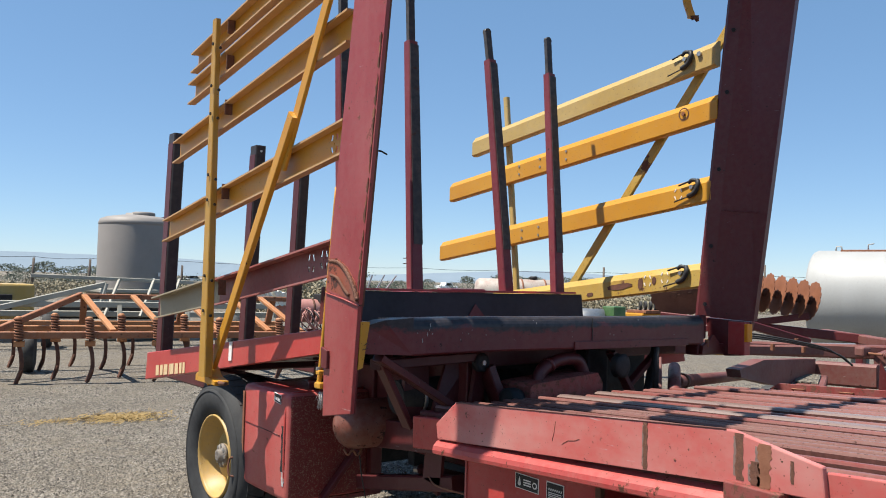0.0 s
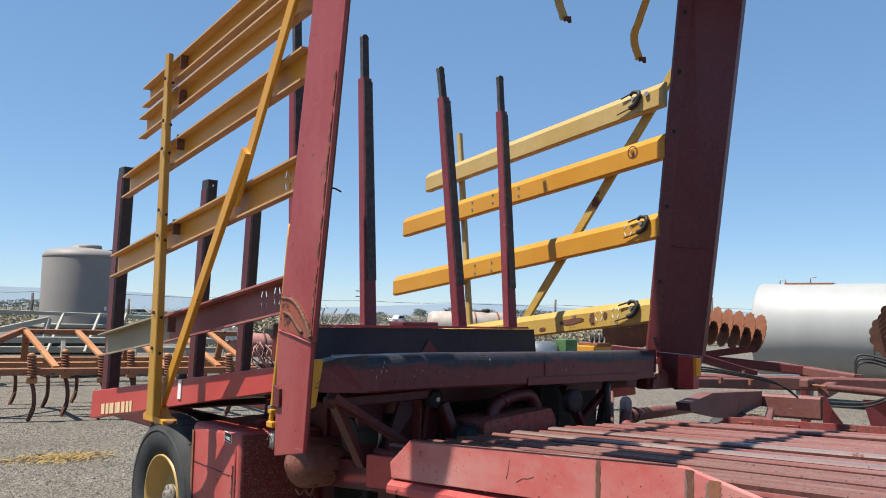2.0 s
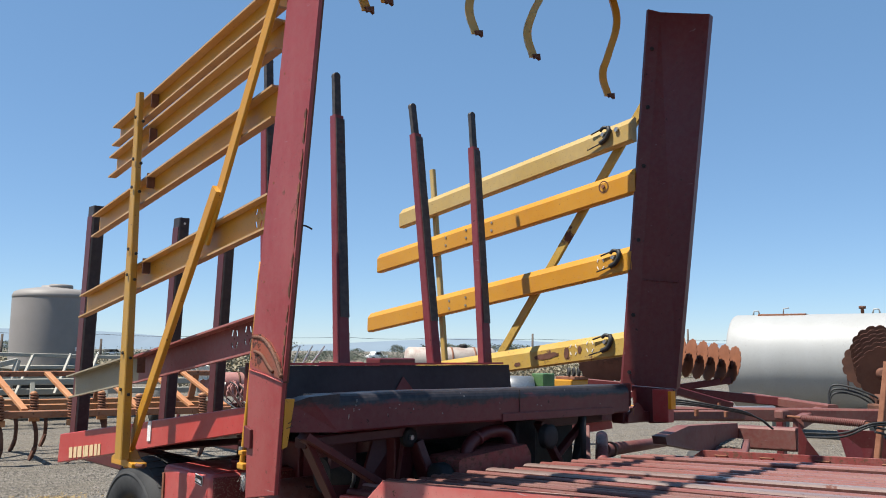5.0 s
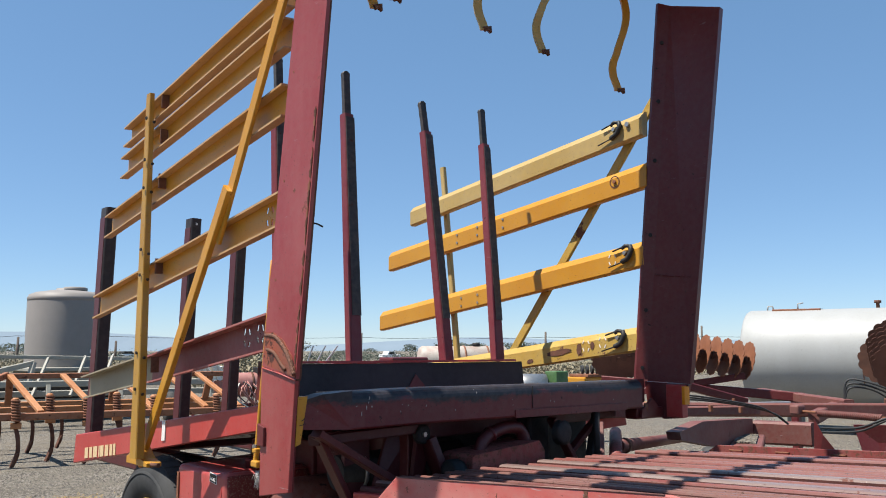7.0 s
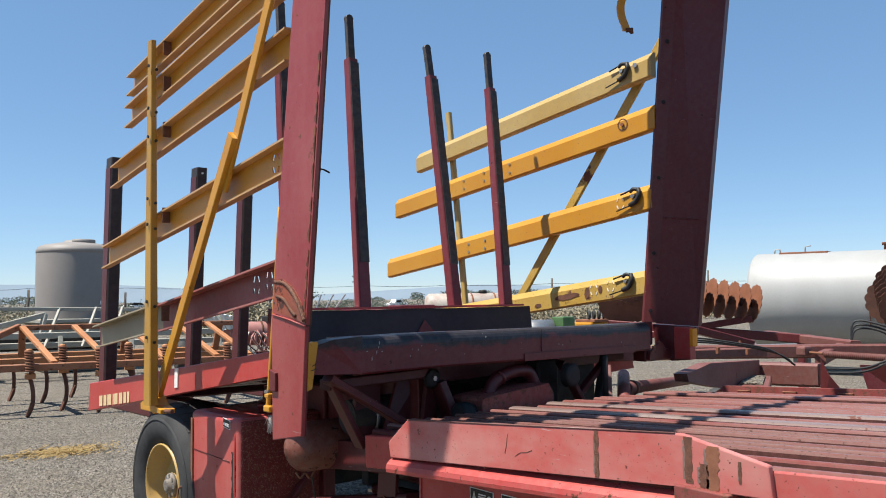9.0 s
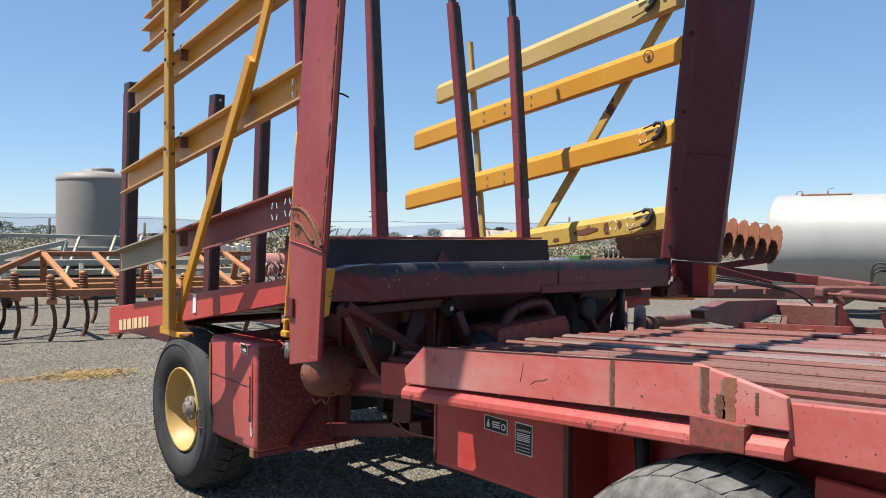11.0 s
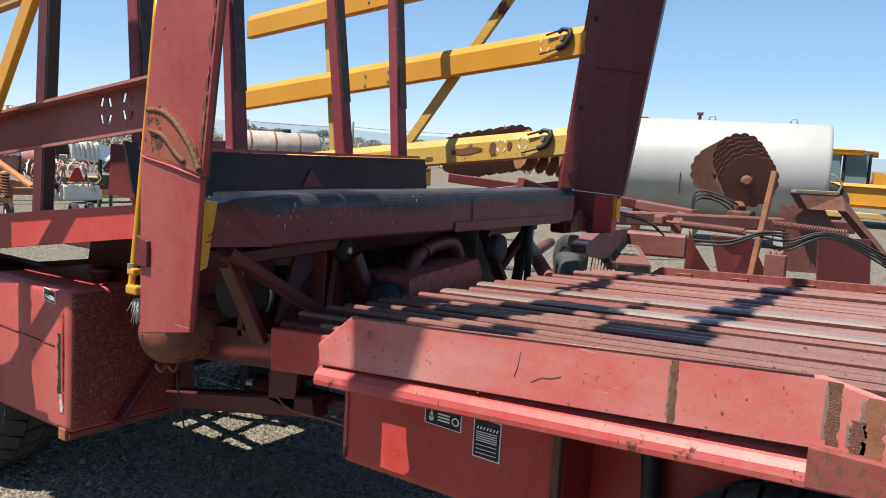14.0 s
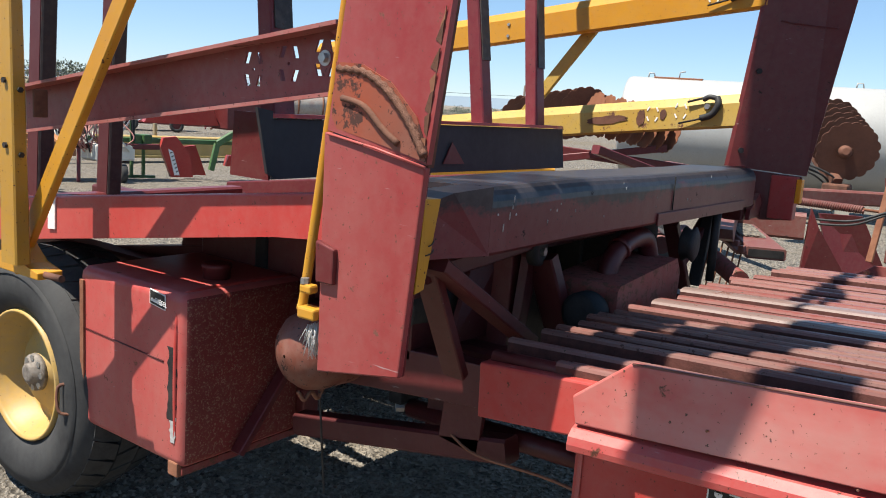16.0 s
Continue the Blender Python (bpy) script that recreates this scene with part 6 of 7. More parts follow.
def planter():
    t = thing("row_planter", (8.4, 16.0, 0), "row planter with pleated white seed hoppers and a dull red tank", "planter")
    L = frame_place((7.4, 16.2, 0), (0.97, -0.24))
    part("tank", lathe(L(0.45, 0.15, 1.03), (0.97, -0.24, 0), [(0, 0.02), (0.03, 0.18), (0.12, 0.25), (0.92, 0.25), (1.02, 0.18), (1.08, 0.02)], 28), ROSE, t, "round dusty rose-red tank")
    for a in (0.75, 1.2):
        part("strap", lathe(L(a, 0.15, 1.03), (0.97, -0.24, 0), [(0, 0.253), (0, 0.26), (0.04, 0.26), (0.04, 0.253)], 28), RUST_DARK, t)
    pleated(t, L, -0.02, 0.62, 1.15, 1.46, 6, 0.16)
    pleated(t, L, 1.60, 2.12, 1.12, 1.45, 6, 0.03)
    part("cover", extrude_poly([L(2.12, -0.1, 1.44), L(2.46, 0.05, 1.30), L(2.36, -0.1, 1.14), L(2.24, -0.16, 1.08), L(2.14, -0.16, 1.14)], (0.08, 0.25, 0)), WHITE, t, "crumpled white cover")
    part("drive_box", block(L(1.36, -0.15, 1.19), L(1.56, 0.1, 1.39) + Vector((0, 0.2, 0)), 0.02), DARK_IRON, t, "black drive box")
    part("leg", bar(L(2.13, -0.2, 0.72), L(2.13, -0.2, 1.12), 0.05, 0.05), ENGINE_BLUE, t)
    rng = random.Random(31)
    for k in range(26):
        a = rng.uniform(0.85, 2.0)
        part("feed_hose", tube(curve_pts([L(a, -0.15, rng.uniform(1.0, 1.12)), L(a + rng.uniform(-0.2, 0.2), -0.35, rng.uniform(0.75, 1.0)), L(a + rng.uniform(-0.15, 0.3), -0.3, rng.uniform(0.5, 0.65))], 5), 0.013, 5), ROSE if k % 3 else HOSE if k % 2 else WHITE_CLOTH, t)
    part("slow_sign", extrude_poly([L(1.47, -0.5, 0.72), L(1.76, -0.5, 0.72), L(1.66, -0.5, 0.97), L(1.58, -0.5, 0.97)], (0.0, 0.02, 0)), BRIGHT_RED, t, "orange-red slow vehicle triangle")
    part("tool_bar", bar(L(-2.0, -0.2, 0.62), L(2.6, -0.2, 0.62), 0.10, 0.10), RED_DARK, t)
    part("meter_box", block(L(1.42, -0.42, 0.36), L(2.11, 0.0, 0.66) + Vector((0, 0.25, 0)), 0.04), WHITE_CLOTH, t, "white translucent meter box")
    for a, mt in ((1.58, DARK_IRON), (1.86, DARK_IRON), (-0.6, WHITE), (0.5, WHITE)):
        ring_wheel(t, L(a, -0.45, 0.17), (0.97, -0.24, 0), 0.17, 0.12, TYRE, mt)
    for a in (0.0, 0.6, 1.2):
        part("row_leg", bar(L(a, -0.2, 0.62), L(a - 0.05, -0.35, 0.0), 0.06, 0.12), RED_DARK, t)


def hopper_trailer():
    t = thing("red_farm_trailer", (14.6, 22.8, 0), "faded red farm trailer with black tyres among scrap", "trailer")
    L = frame_place((14.3, 23.0, 0), (0.80, -0.6))
    part("bed", block(L(0.75, 0.2, 0.30), L(2.0, 0.9, 0.78) + Vector((0, 0.8, 0)), 0.05), BRIGHT_RED, t, "red box body")
    part("hood", extrude_poly([L(0.0, 0, 0.22), L(0.75, 0, 0.25), L(0.65, 0, 0.60), L(0.05, 0, 0.52)], (0.4, 0.6, 0)), RED_PALE, t)
    part("white_tank", lathe(L(-0.7, 0.3, 0.50), (0.80, -0.6, 0), [(0, 0.02), (0.05, 0.2), (0.6, 0.2), (0.65, 0.02)], 20), WHITE_CLOTH, t)
    for a in (0.22, 1.45):
        ring_wheel(t, L(a, -0.12, 0.20), (0.6, 0.80, 0), 0.20, 0.14, TYRE, RED_DARK)
    part("frame", bar(L(-0.6, 0.1, 0.24), L(2.6, 0.1, 0.24), 0.14, 0.09), RED_DARK, t)
    s = thing("scrap_heap", L(3.2, 0.4, 0), "heap of rusty pipes and bars", "scrap")
    random.seed(5)
    for k in range(34):
        a, b = random.uniform(2.1, 5.0), random.uniform(-0.3, 0.9)
        part("scrap_bar", bar(L(a, b, random.uniform(0.1, 0.7)), L(a + random.uniform(-0.7, 0.7), b + random.uniform(-0.3, 0.3), random.uniform(0.1, 0.95)), 0.04, 0.05), RUST_DARK if k % 2 else RED_DARK, s)
    w = thing("concrete_block", (15.3, 20.3, 0), "grey concrete block on gravel", "block")
    part("block", block((14.9, 19.9, 0), (15.6, 20.6, 0.45), 0.05), POLY, w)


def yellow_boom():
    t = thing("yellow_boom", (12.9, 18.7, 0), "long yellow steel boom lying along the yard", "boom")
    a, b = Vector((10.9, 19.0, 0)), Vector((15.2, 18.4, 0))
    part("boom", bar(a + Vector((0, 0, 0.36)), b + Vector((0, 0, 0.34)), 0.34, 0.46, c=0.02), YELLOW_PALE, t)
    part("boom_lip", bar(a + Vector((0, -0.2, 0.13)), b + Vector((0, -0.2, 0.12)), 0.10, 0.05), YELLOW_PALE, t)
    for f in (0.12, 0.5, 0.88):
        part("boom_foot", block(a.lerp(b, f) + Vector((-0.15, -0.15, 0)), a.lerp(b, f) + Vector((0.15, 0.15, 0.14)), 0.02), RUST_DARK, t)
    part("stake", bar(a.lerp(b, 0.33) + Vector((0, 0.2, 0.5)), a.lerp(b, 0.33) + Vector((0, 0.2, 0.86)), 0.08, 0.08), TAN, t)


def green_hiller():
    t = thing("bed_shaper", (9.6, 14.8, 0), "green tool bar with bright red shields and green brackets", "implement")
    L = frame_place((9.1, 15.0, 0), (0.93, -0.37))
    part("tool_bar", bar(L(-0.7, 0, 0.56), L(3.2, 0, 0.56), 0.07, 0.07), GREEN, t, "pale green tool bar")
    for a in (0.0, 0.20):
        part("post", bar(L(a, -0.05, 0.02), L(a, -0.05, 0.84 - a), 0.05, 0.05), GREEN, t)
        part("foot", bar(L(a - 0.2, -0.05, 0.03), L(a + 0.2, -0.05, 0.03), 0.06, 0.04), GREEN, t)
    for a in (0.05, 0.20):
        part("clamp", block(L(a, -0.10, 0.50), L(a + 0.12, 0.04, 0.64) + Vector((0, 0.08, 0)), 0.015), GREEN, t)
    sh = part("shield", extrude_poly([L(0.48, -0.3, 0.62), L(0.70, -0.3, 0.64), L(0.95, -0.3, 0.38), L(1.0, -0.3, 0.05), L(0.62, -0.3, 0.05), L(0.43, -0.3, 0.48)], (0.03, 0.10, 0)), BRIGHT_RED, t, "bright red shield with a white decal")
    part("decal", extrude_poly([L(0.56, -0.31, 0.46), L(0.64, -0.31, 0.43), L(0.76, -0.31, 0.08), L(0.67, -0.31, 0.08)], (-0.004, -0.008, 0)), WHITE, sh, "white decal with dark strokes")
    for k in range(6):
        p = L(0.59 + k * 0.021, -0.325, 0.40 - k * 0.055)
        part("decal_stroke", bar(p, p + Vector((0.035, -0.014, 0.02)), 0.006, 0.015), DARK_IRON, sh)
    part("shield", extrude_poly([L(0.95, 0.1, 0.48), L(1.15, 0.1, 0.50), L(1.35, 0.1, 0.05), L(0.95, 0.1, 0.05)], (0.03, 0.10, 0)), BRIGHT_RED, t)
    for a in (1.35, 2.6):
        bm = bmesh.new()
        for p, q in (((a, 0.15), (a + 0.10, 0.55)), ((a + 0.10, 0.55), (a + 0.38, 0.70)), ((a + 0.38, 0.70), (a + 0.65, 0.62))):
            bar(L(p[0], -0.2, p[1]), L(q[0], -0.2, q[1]), 0.09, 0.10, bm=bm)
        part("bracket_arm", bm, GREEN, t, "green bent bracket arm")
        part("gear_case", block(L(a + 0.60, -0.3, 0.30), L(a + 0.80, -0.05, 0.72) + Vector((0, 0.15, 0)), 0.03), GREEN, t)
        part("guard", extrude_poly([L(a + 0.25, -0.25, 0.22), L(a + 0.55, -0.25, 0.22), L(a + 0.50, -0.25, 0.38), L(a + 0.30, -0.25, 0.38)], (0.1, 0.2, 0)), BRIGHT_RED, t)


def backhoe():
    t = thing("backhoe_tractor", (24.5, 5.6, 0), "yellow tractor with a glazed cab and large tyres", "tractor")
    L = frame_place((23.8, 5.6, 0), (0.25, -0.97))
    part("cab_roof", block(L(0.0, 0.0, 2.42), L(1.9, 1.4, 2.55) + Vector((1.2, 0, 0)), 0.05), YELLOW, t)
    gm2, _, _, p2 = mat("cab_glass")
    p2.inputs["Base Color"].default_value = (0.10, 0.16, 0.17, 1)
    p2.inputs["Roughness"].default_value = 0.06
    for a in (0.10, 0.95, 1.75):
        part("cab_post", bar(L(a, 0.0, 1.2), L(a, 0.0, 2.45), 0.08, 0.08), DARK_IRON, t)
    for a in (0.14, 1.0):
        part("cab_window", block(L(a, 0.02, 1.35), L(a + 0.72, 0.04, 2.40) + Vector((0.02, 0, 0)), 0.005), gm2, t)
    part("body", block(L(-0.2, -0.2, 0.75), L(3.2, 1.2, 1.35) + Vector((1.0, 0, 0)), 0.1), YELLOW, t)
    part("hood", extrude_poly([L(1.9, -0.1, 1.3), L(3.6, -0.1, 1.3), L(3.6, -0.1, 1.6), L(1.9, -0.1, 1.85)], (0.9, 0.2, 0)), YELLOW, t)
    ring_wheel(t, L(0.5, -0.45, 0.72), (0.97, 0.25, 0), 0.72, 0.42, TYRE_SIDE, YELLOW)
    ring_wheel(t, L(3.1, -0.45, 0.5), (0.97, 0.25, 0), 0.5, 0.35, TYRE_SIDE, YELLOW)
    part("hose_loop", tube(curve_pts([L(-0.1, -0.6, 1.45), L(0.5, -0.7, 1.7), L(0.9, -0.7, 1.4), L(0.7, -0.7, 0.9)], 6), 0.035, 6), STEEL, t)
    part("valve_post", bar(L(-0.1, -0.6, 0.3), L(-0.1, -0.6, 1.6), 0.12, 0.12), RUST_DARK, t)
    part("frame", bar(L(-0.8, -0.7, 0.40), L(4.5, -0.7, 0.40), 0.2, 0.2), YELLOW_PALE, t)
    t.location += Vector((5.0, 1.5, 0))
    t.scale = (0.92, 0.92, 0.92)
    r = thing("red_implement", (27, 1.5, 0), "faded red implement with dark openings", "implement")
    part("body", block((26.4, 0.5, 1.0), (27.6, 3.2, 2.1), 0.1), RED, r)
    part("chassis", block((26.2, 0.2, 0.4), (27.8, 3.4, 1.0), 0.05), DARK_IRON, r)


def tanker():
    t = thing("tank_trailer", (24, 30, 0), "faded white and red tank trailer in the distance", "tank trailer")
    a, d = Vector((27.4, 33.6, 1.25)), Vector((0.86, -0.51, 0))
    part("shell", lathe(a, d, [(0, 0.02), (0.1, 0.6), (0.25, 0.72), (4.6, 0.72), (4.75, 0.6), (4.85, 0.02)], 32), painted("chalky_tank_paint", (0.62, 0.56, 0.48), (0.50, 0.36, 0.30), 0.10, 0.6), t)
    for s in (1.2, 2.4, 3.6):
        part("band", lathe(a + d * s, d, [(0, 0.725), (0, 0.75), (0.08, 0.75), (0.08, 0.725)], 32), RUST, t)
    part("hatch", capped(a + d * 3.1 + Vector((0, 0, 0.7)), (0, 0, 1), [(0, 0.22), (0.14, 0.22), (0.18, 0.16)], 16), DARK_IRON, t)
    part("frame", bar(a + Vector((0, 0, -0.85)), a + d * 4.8 + Vector((0, 0, -0.85)), 0.9, 0.16), RED_DARK, t)
    for s in (0.8, 3.9):
        ring_wheel(t, a + d * s + Vector((-0.4, -0.6, -1.0)), (0.51, 0.86, 0), 0.45, 0.3, TYRE, WHITE)


def yard_clutter():
    g = thing("green_baler", (15.5, 19, 0), "green and yellow harvest machine standing in the yard", "farm machine")
    part("hopper", block((15.0, 18.2, 0.9), (15.9, 19.0, 1.75), 0.05), GREEN, g)
    part("base", block((14.3, 17.8, 0.45), (16.8, 18.9, 0.9), 0.06), GREEN, g)
    for x in (14.5, 16.4):
        ring_wheel(g, (x, 17.7, 0.38), (0.5, 0.86, 0), 0.38, 0.25, TYRE, WHITE)
    y = thing("yellow_scraper", (19.5, 18.5, 0), "yellow scraper frame with dark openings", "implement")
    part("body", block((18.6, 18.0, 0.5), (20.6, 19.2, 1.15), 0.06), YELLOW, y)
    part("rack", block((18.7, 17.9, 1.15), (20.4, 19.0, 1.28), 0.02), RUST, y)
    for k in range(6):
        ring_wheel(y, (18.8 + 0.28 * k, 18.3 - 0.05 * k, 1.48), (0.75, -0.6, 0), 0.2, 0.12, TYRE, DARK_IRON, "spare_tyre")
    b = thing("bulk_container", (18.0, 21.5, 0), "white caged plastic liquid container", "container")
    part("bottle", block((17.4, 21, 0.3), (18.4, 22, 1.35), 0.08), WHITE, b)
    for k in range(5):
        part("cage_bar", bar((17.4 + 0.25 * k, 20.98, 0.2), (17.4 + 0.25 * k, 20.98, 1.4), 0.03, 0.03), STEEL, b)
    pk = thing("grey_tank", (13.6, 20.2, 0), "grey horizontal tank on the ground", "tank")
    part("shell", lathe((12.9, 20.7, 0.75), (0.8, -0.6, 0), [(0, 0.02), (0.05, 0.5), (1.6, 0.5), (1.65, 0.02)], 28), STEEL, pk)
    r = thing("red_seeder", (13.6, 25, 0), "bright red seeder with a black frame", "implement")
    part("hopper", extrude_poly([(13.0, 25, 0.6), (15.0, 24, 0.6), (14.7, 24.1, 1.35), (13.4, 24.8, 1.35)], (0.6, 1.0, 0)), BRIGHT_RED, r)
    part("rack", block((15.0, 23.6, 0.5), (16.6, 24.4, 1.5), 0.05), RED_DARK, r)
    for k in range(5):
        part("pipe", bar((12.2 + 0.12 * k, 25.6, 0.3), (12.0 + 0.5 * k, 25.5, 1.9), 0.05, 0.05), STEEL, r)
    ye = thing("yellow_loader_arm", (12.8, 12.6, 0), "yellow steel arm with a black tyre behind the harrow", "implement")
    part("arm", bar((11.6, 11.6, 0.62), (14.2, 9.6, 0.60), 0.25, 0.28), YELLOW, ye)
    ring_wheel(ye, (11.6, 10.6, 0.42), (0.6, -0.8, 0), 0.42, 0.26, TYRE, YELLOW_PALE)
    w = thing("steel_sheet", (13.4, 6.6, 0), "bent blue-grey metal sheet lying by the tank", "sheet")
    part("sheet", extrude_poly([(12.9, 7.3, 0.88), (14.4, 6.3, 0.90), (14.8, 6.0, 0.72), (13.0, 7.2, 0.70)], (0.02, 0.05, 0.01)), STEEL, w)
    for ob, x, y0, k in ((g, 20.4, 18.2, 0.62), (y, 22.4, 18.3, 0.75), (b, 22.3, 19.2, 0.6), (pk, 19.6, 18.5, 0.8)):
        ob.location, ob.scale = (x, y0, 0), (k, k, k)
    r.location += Vector((2.7, -0.6, 0))
    car = thing("parked_car", (10, 62, 0), "small white car parked far beyond the yard", "car")
    part("body", block((8.7, 62, 0.55), (12.9, 63.8, 1.15), 0.15), WHITE, car)
    part("cabin", extrude_poly([(9.6, 62.1, 1.1), (12.2, 62.1, 1.1), (11.7, 62.1, 1.62), (10.2, 62.1, 1.62)], (0, 1.6, 0)), DARK_IRON, car)
    for x in (9.5, 12.0):
        ring_wheel(car, (x, 61.95, 0.34), (0, 1, 0), 0.34, 0.2, TYRE, STEEL)
    car.location = (57.0, 155.0, 0)
    truck = thing("pickup_truck", (91.0, 119.0, 0), "white pickup truck parked far beyond the fence", "truck")
    part("body", block((88.9, 118.6, 0.5), (93.1, 120.3, 1.05), 0.12), WHITE, truck)
    part("cab", extrude_poly([(90.0, 118.7, 1.05), (92.0, 118.7, 1.05), (91.6, 118.7, 1.62), (90.4, 118.7, 1.62)], (0, 1.5, 0)), WHITE, truck)
    part("window", extrude_poly([(90.4, 118.66, 1.1), (91.7, 118.66, 1.1), (91.4, 118.66, 1.52), (90.55, 118.66, 1.52)], (0, 0.03, 0)), DARK_IRON, truck)
    for x in (89.8, 92.2):
        ring_wheel(truck, (x, 118.6, 0.36), (0, 1, 0), 0.36, 0.2, TYRE, STEEL)


def set_back(names, k, tall=1.0):
    """Puts things k times as far off and as large."""
    for ob in [o for o in scene.objects if o.parent is None and o.name in names]:
        ob.location = ob.location * k
        ob.scale = (k, k, k * tall)


for make in (planter, hopper_trailer, yellow_boom, green_hiller, backhoe, tanker, yard_clutter):
    make()
set_back(("bed_shaper",), 1.06, tall=1.2)
set_back(("red_farm_trailer", "scrap_heap"), 1.33)
set_back(("disc_harrow",), 1.062)


# ---------------------------------------------------------------- distance: poles, wires, trees, brush, hills
def at_angle(yaw, dist):
    """A place at so many degrees left of +y from the camera's start."""
    return Vector((-math.sin(radians(yaw)) * dist, math.cos(radians(yaw)) * dist, 0))


def pole(yaw, dist, h, arms=False):
    p = at_angle(yaw, dist)
    t = thing("utility_pole", p, "dark wooden utility pole" + (" with cross arms" if arms else ""), "pole", "poles along the road")
    part("post", rod(p, p + Vector((0.02 * h, 0, h)), 0.13, 8, scale1=0.75), WOOD, t)
    if arms:
        s = Vector((0.8, -0.6, 0)) * 0.9
        for z in (h - 0.5, h - 1.2):
            part("cross_arm", bar(p + Vector((0.02 * h, 0, z)) - s, p + Vector((0.02 * h, 0, z)) + s, 0.1, 0.12), WOOD, t)
    # Wire height rises with distance so the line looks level to the camera.
    return Vector((p.x, p.y, 1.75 + 0.0155 * dist))


POLES = [(-5.0, 80, 3.2, False), (-10.97, 80, 2.9, False), (-14.17, 80, 2.9, False), (-19.73, 80, 2.6, False), (-27.0, 80, 3.0, False), (-34.72, 110, 5.2, True), (-35.39, 80, 3.4, False), (-41.0, 85, 3.2, False), (-47.86, 85, 3.6, False), (-58, 95, 4.4, False), (-72, 95, 4.4, False)]
wire_ends = [pole(*p) for p in POLES]
for k in range(len(wire_ends) - 1):
    a, b = wire_ends[k], wire_ends[k + 1]
    w = thing("power_line", a, "thin sagging power line between poles", "wire", "wires along the road")
    mid = [a.lerp(b, f) - Vector((0, 0, 0.12 * (1 - (2 * f - 1) ** 2))) for f in (0, 0.25, 0.5, 0.75, 1)]
    part("strand", tube(curve_pts(mid, 3), 0.022, 4), DARK_IRON, w)


def crown_clumps(bm, c, rx, rz, count, leaf, rng):
    """Many small leaf clumps inside an uneven crown."""
    for _ in range(count):
        th, ph, r = rng.uniform(0, 2 * math.pi), math.acos(rng.uniform(-0.7, 1)), rng.uniform(0.35, 1.0) ** 0.5
        wob = 0.75 + 0.45 * noise.noise((math.cos(th) * 1.7 + c[0], math.sin(th) * 1.7, math.cos(ph) * 2))
        p = Vector(c) + Vector((math.cos(th) * math.sin(ph) * rx, math.sin(th) * math.sin(ph) * rx, math.cos(ph) * rz)) * r * wob
        s = leaf * rng.uniform(0.5, 1.3)
        d = Vector((rng.uniform(-1, 1), rng.uniform(-1, 1), rng.uniform(-0.4, 1))).normalized()
        u = d.orthogonal().normalized()
        v = d.cross(u)
        q = [bm.verts.new(p + u * s * a + v * s * b + d * s * 0.3 * e) for a, b, e in ((-1, -0.4, 0), (0, -1, 1), (1, -0.2, 0), (0.3, 1, 1), (-0.7, 0.7, 0))]
        bm.faces.new(q)


def tree(yaw, dist, h, spread, seed, palm=False):
    rng = random.Random(seed)
    p = at_angle(yaw, dist)
    t = thing("tree", p, "palm tree far off" if palm else "distant green shade tree, paled for haze", "tree", "trees on the skyline")
    bm = rod(p, p + Vector((0.1, 0, h * (0.85 if palm else 0.5))), 0.03 * h, 8, scale1=0.5)
    for k in range(0 if palm else 5):
        a = 2 * math.pi * k / 5 + rng.uniform(-0.4, 0.4)
        rod(p + Vector((0, 0, h * 0.35)), p + Vector((math.cos(a) * spread * 0.6, math.sin(a) * spread * 0.6, h * rng.uniform(0.55, 0.8))), 0.012 * h, 6, bm, 0.4)
    part("trunk", bm, WOOD, t)
    bm = bmesh.new()
    crown_clumps(bm, p + Vector((0, 0, h * (0.9 if palm else 0.62))), spread, h * (0.12 if palm else 0.4), 120 if palm else 700, h * 0.032, rng)
    part("crown", bm, LEAF, t)


TREES = [(-9.6, 190, 10, 6.5, 0), (-10.6, 180, 8, 5, 0), (-11.6, 185, 12, 6, 0), (-12.8, 190, 9, 6, 0), (-14.0, 180, 10, 6, 0), (-15.2, 185, 11, 5.5, 0), (-16.6, 170, 7, 5, 0), (-17.6, 180, 5, 4, 0),
         (-26.0, 190, 6, 4, 0), (-34.0, 200, 4, 3, 0), (-36.0, 200, 5, 4, 0), (-38.7, 200, 7, 4, 0), (-41.2, 200, 9, 6, 0), (-42.3, 210, 8, 6, 0), (-43.2, 205, 8, 6, 0), (-45.2, 220, 8, 6, 0), (-46.2, 215, 9, 5, 0),
         (-47.2, 220, 8, 6, 0), (-48.4, 220, 6, 5, 0), (-49.5, 200, 5, 4, 0), (-29.4, 130, 9, 8, 0), (-28.2, 140, 8, 8, 0), (-30.6, 150, 8, 8, 0), (-52.5, 230, 7, 5, 0), (-86.5, 45, 5.2, 1.8, 0), (-88.5, 47, 4.8, 1.7, 0)]
for k, (yaw, dist, h, spread, palm) in enumerate(TREES):
    tree(yaw, dist, h * (0.8 if palm or dist < 60 else 0.5 if yaw < -18 else 0.34), spread * (1 if dist < 60 else 0.6), 100 + k, bool(palm))


def brush_band(name, yaw0, yaw1, dist, h, count, material, label, seed):
    rng = random.Random(seed)
    bm = bmesh.new()
    for _ in range(count):
        p = at_angle(rng.uniform(yaw0, yaw1), dist * rng.uniform(0.85, 1.2))
        crown_clumps(bm, p + Vector((0, 0, h * 0.3)), rng.uniform(0.8, 2.4), h * rng.uniform(0.4, 1.0), 150, 0.075, rng)
    tagged(part(name, bm, material, None), label, "brush", kind="stuff")


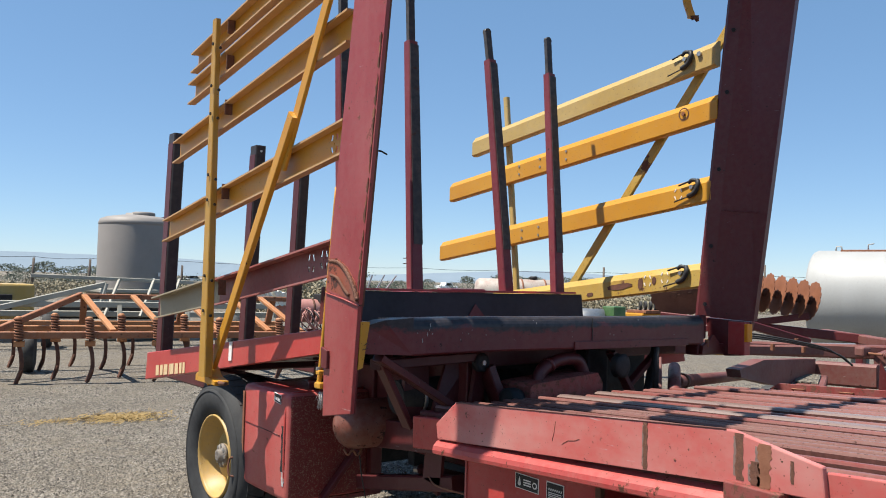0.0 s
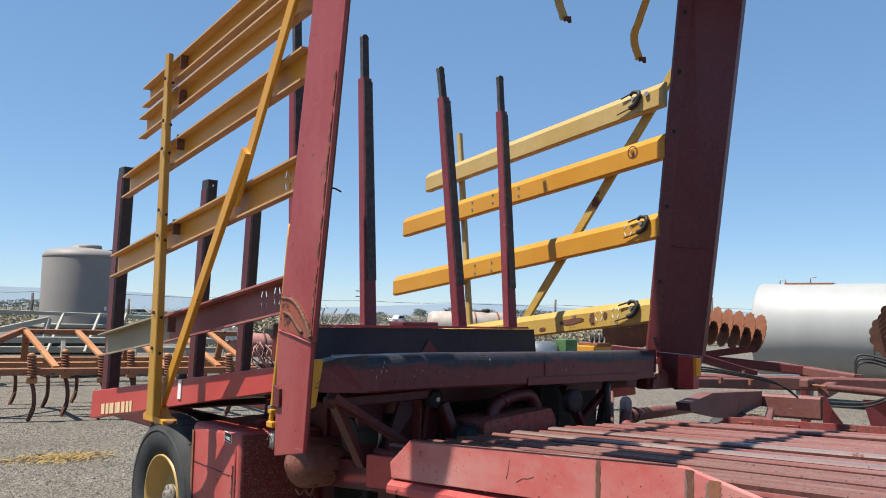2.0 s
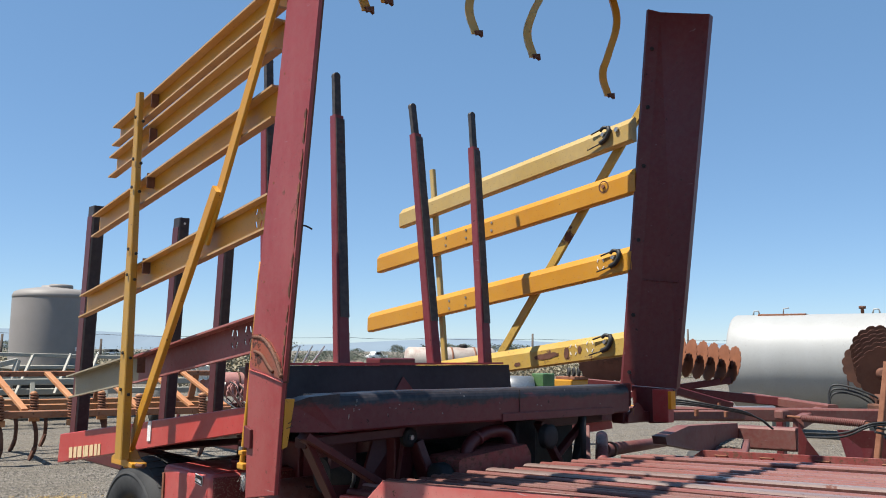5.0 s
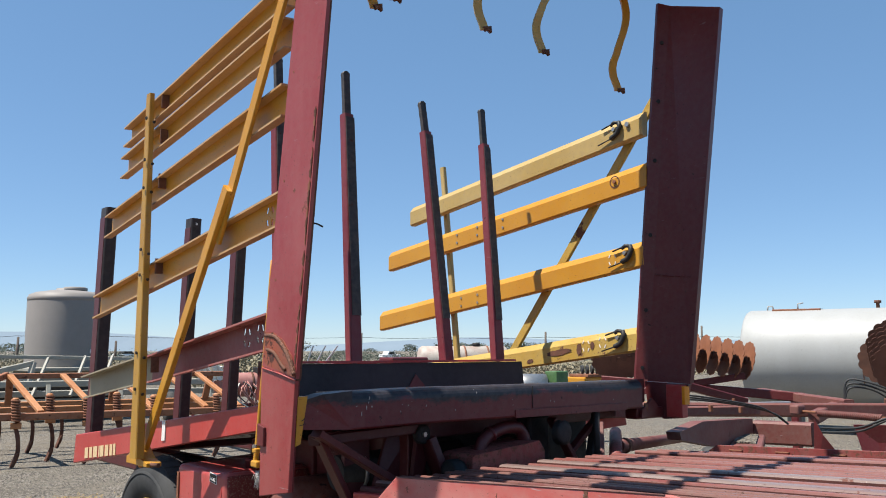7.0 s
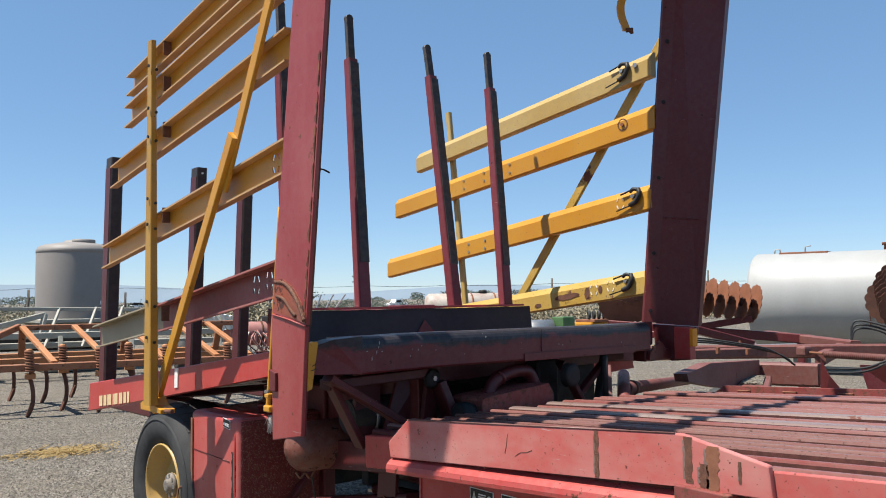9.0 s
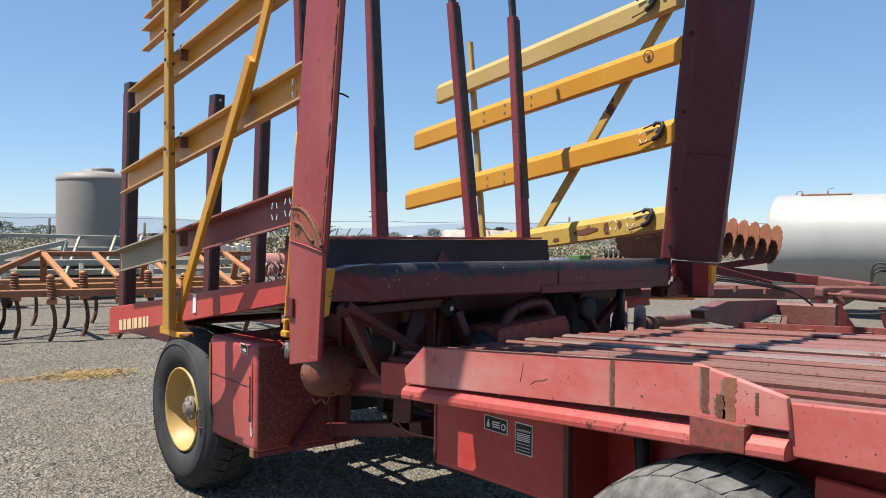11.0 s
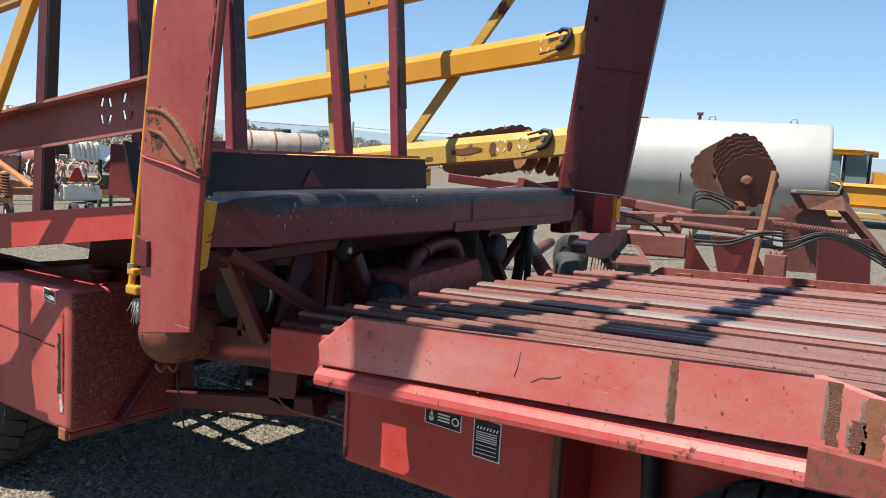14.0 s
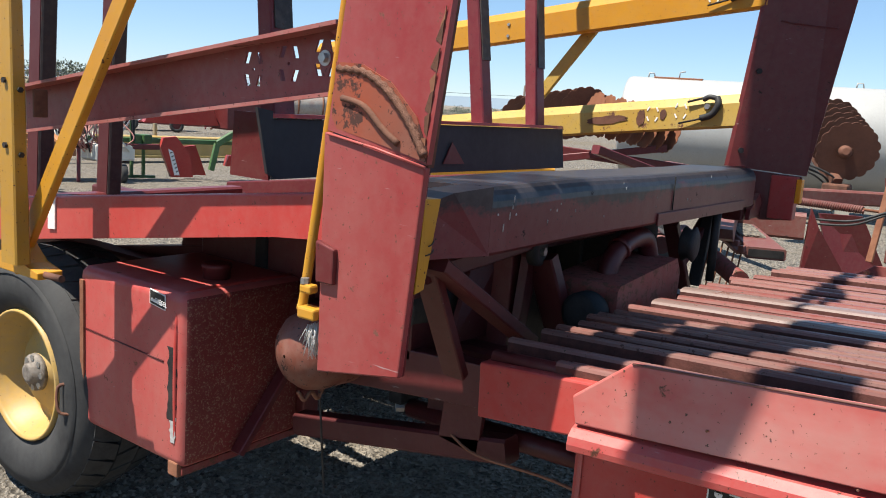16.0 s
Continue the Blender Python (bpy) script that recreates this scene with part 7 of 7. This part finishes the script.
brush_band("dry_brush", -8, -60, 75, 1.0, 420, BRUSH, "band of dry yellow-brown brush beyond the yard", 1)
brush_band("far_hedge", -5, -65, 150, 1.8, 420, LEAF, "low dark green hedge line on the horizon", 2)
brush_band("dry_brush", -25, -30, 48, 1.7, 110, BRUSH, "tall dry brush behind the parked machines", 3)

bm = bmesh.new()
prev = None
for k in range(81):
    yaw = 25 - k * 2.0
    p = at_angle(yaw, 2600)
    h = 34 + 30 * noise.noise((k * 0.16, 0, 3)) + (30 * max(0, 1 - abs(yaw + 10) / 16))
    a, b, c = bm.verts.new(p + Vector((0, 0, -2))), bm.verts.new(p * 1.1 + Vector((0, 0, max(h, 6)))), bm.verts.new(p * 1.3 + Vector((0, 0, -2)))
    if prev:
        bm.faces.new((prev[0], a, b, prev[1]))
        bm.faces.new((prev[1], b, c, prev[2]))
    prev = (a, b, c)
tagged(part("backdrop_hills", bm, HILL, None), "hills on the horizon, coloured pale blue for haze", "hills", kind="structure")


# ---------------------------------------------------------------- loose gravel and straw
def scatter_stones():
    rng = random.Random(77)
    verts, faces = [], []
    for _ in range(42000):
        x, y = rng.uniform(0.4, 5.2), 3.4 + 10.2 * rng.random() ** 1.25
        s = rng.uniform(0.006, 0.020) * (1.6 if rng.random() < 0.05 else 1)
        base = len(verts)
        z = 0.03 * (noise.noise((x * 0.35, y * 0.35, 0)) - 0.3)
        ang = rng.uniform(0, 6.28)
        for k in range(5):
            a = ang + k * 1.2566
            verts.append((x + math.cos(a) * s * rng.uniform(0.7, 1.1), y + math.sin(a) * s * rng.uniform(0.7, 1.1), z - 0.002))
        verts.append((x, y, z + s * rng.uniform(0.5, 0.9)))
        faces += [(base + k, base + (k + 1) % 5, base + 5) for k in range(5)]
    me = bpy.data.meshes.new("loose_gravel")
    me.from_pydata(verts, [], faces)
    me.materials.append(GRAVEL_STONE)
    tagged(new("loose_gravel", me), "loose grey gravel stones scattered on the yard", "gravel", kind="stuff")


def straw_patch(cx, cy, rx, ry, count, seed):
    rng = random.Random(seed)
    verts, faces = [], []
    for _ in range(count):
        x, y = rng.gauss(cx, rx), rng.gauss(cy, ry)
        a, l = rng.uniform(0, 3.14), rng.uniform(0.025, 0.09)
        z = 0.004 + abs(rng.gauss(0, 0.008))
        dx, dy = math.cos(a) * l / 2, math.sin(a) * l / 2
        wx, wy = -math.sin(a) * 0.003, math.cos(a) * 0.003
        h = rng.uniform(0, 0.02)
        b = len(verts)
        verts += [(x - dx - wx, y - dy - wy, z), (x - dx + wx, y - dy + wy, z + 0.004), (x + dx + wx, y + dy + wy, z + h + 0.004), (x + dx - wx, y + dy - wy, z + h)]
        faces.append((b, b + 1, b + 2, b + 3))
    me = bpy.data.meshes.new("straw")
    me.from_pydata(verts, [], faces)
    me.materials.append(STRAW)
    tagged(new("straw", me), "thin scattering of dry yellow straw on the gravel", "straw", kind="stuff")


GRAVEL_STONE, sn, sl, sp = mat("gravel_stone")
geo = sn.new("ShaderNodeNewGeometry")
tint = blend(GRAVEL_STONE, geo.outputs["Random Per Island"], (0.02, 0.017, 0.014), (0.32, 0.285, 0.235))
sl.new(blend(GRAVEL_STONE, ramp(GRAVEL_STONE, noise_tex(GRAVEL_STONE, 1.1, 5, 0.6), 0.35, 0.65), tint, (0.13, 0.11, 0.085)), sp.inputs["Base Color"])
sp.inputs["Roughness"].default_value = 0.95
scatter_stones()
straw_patch(3.05, 10.3, 0.24, 0.17, 1300, 1)
straw_patch(2.35, 10.35, 0.20, 0.08, 160, 2)
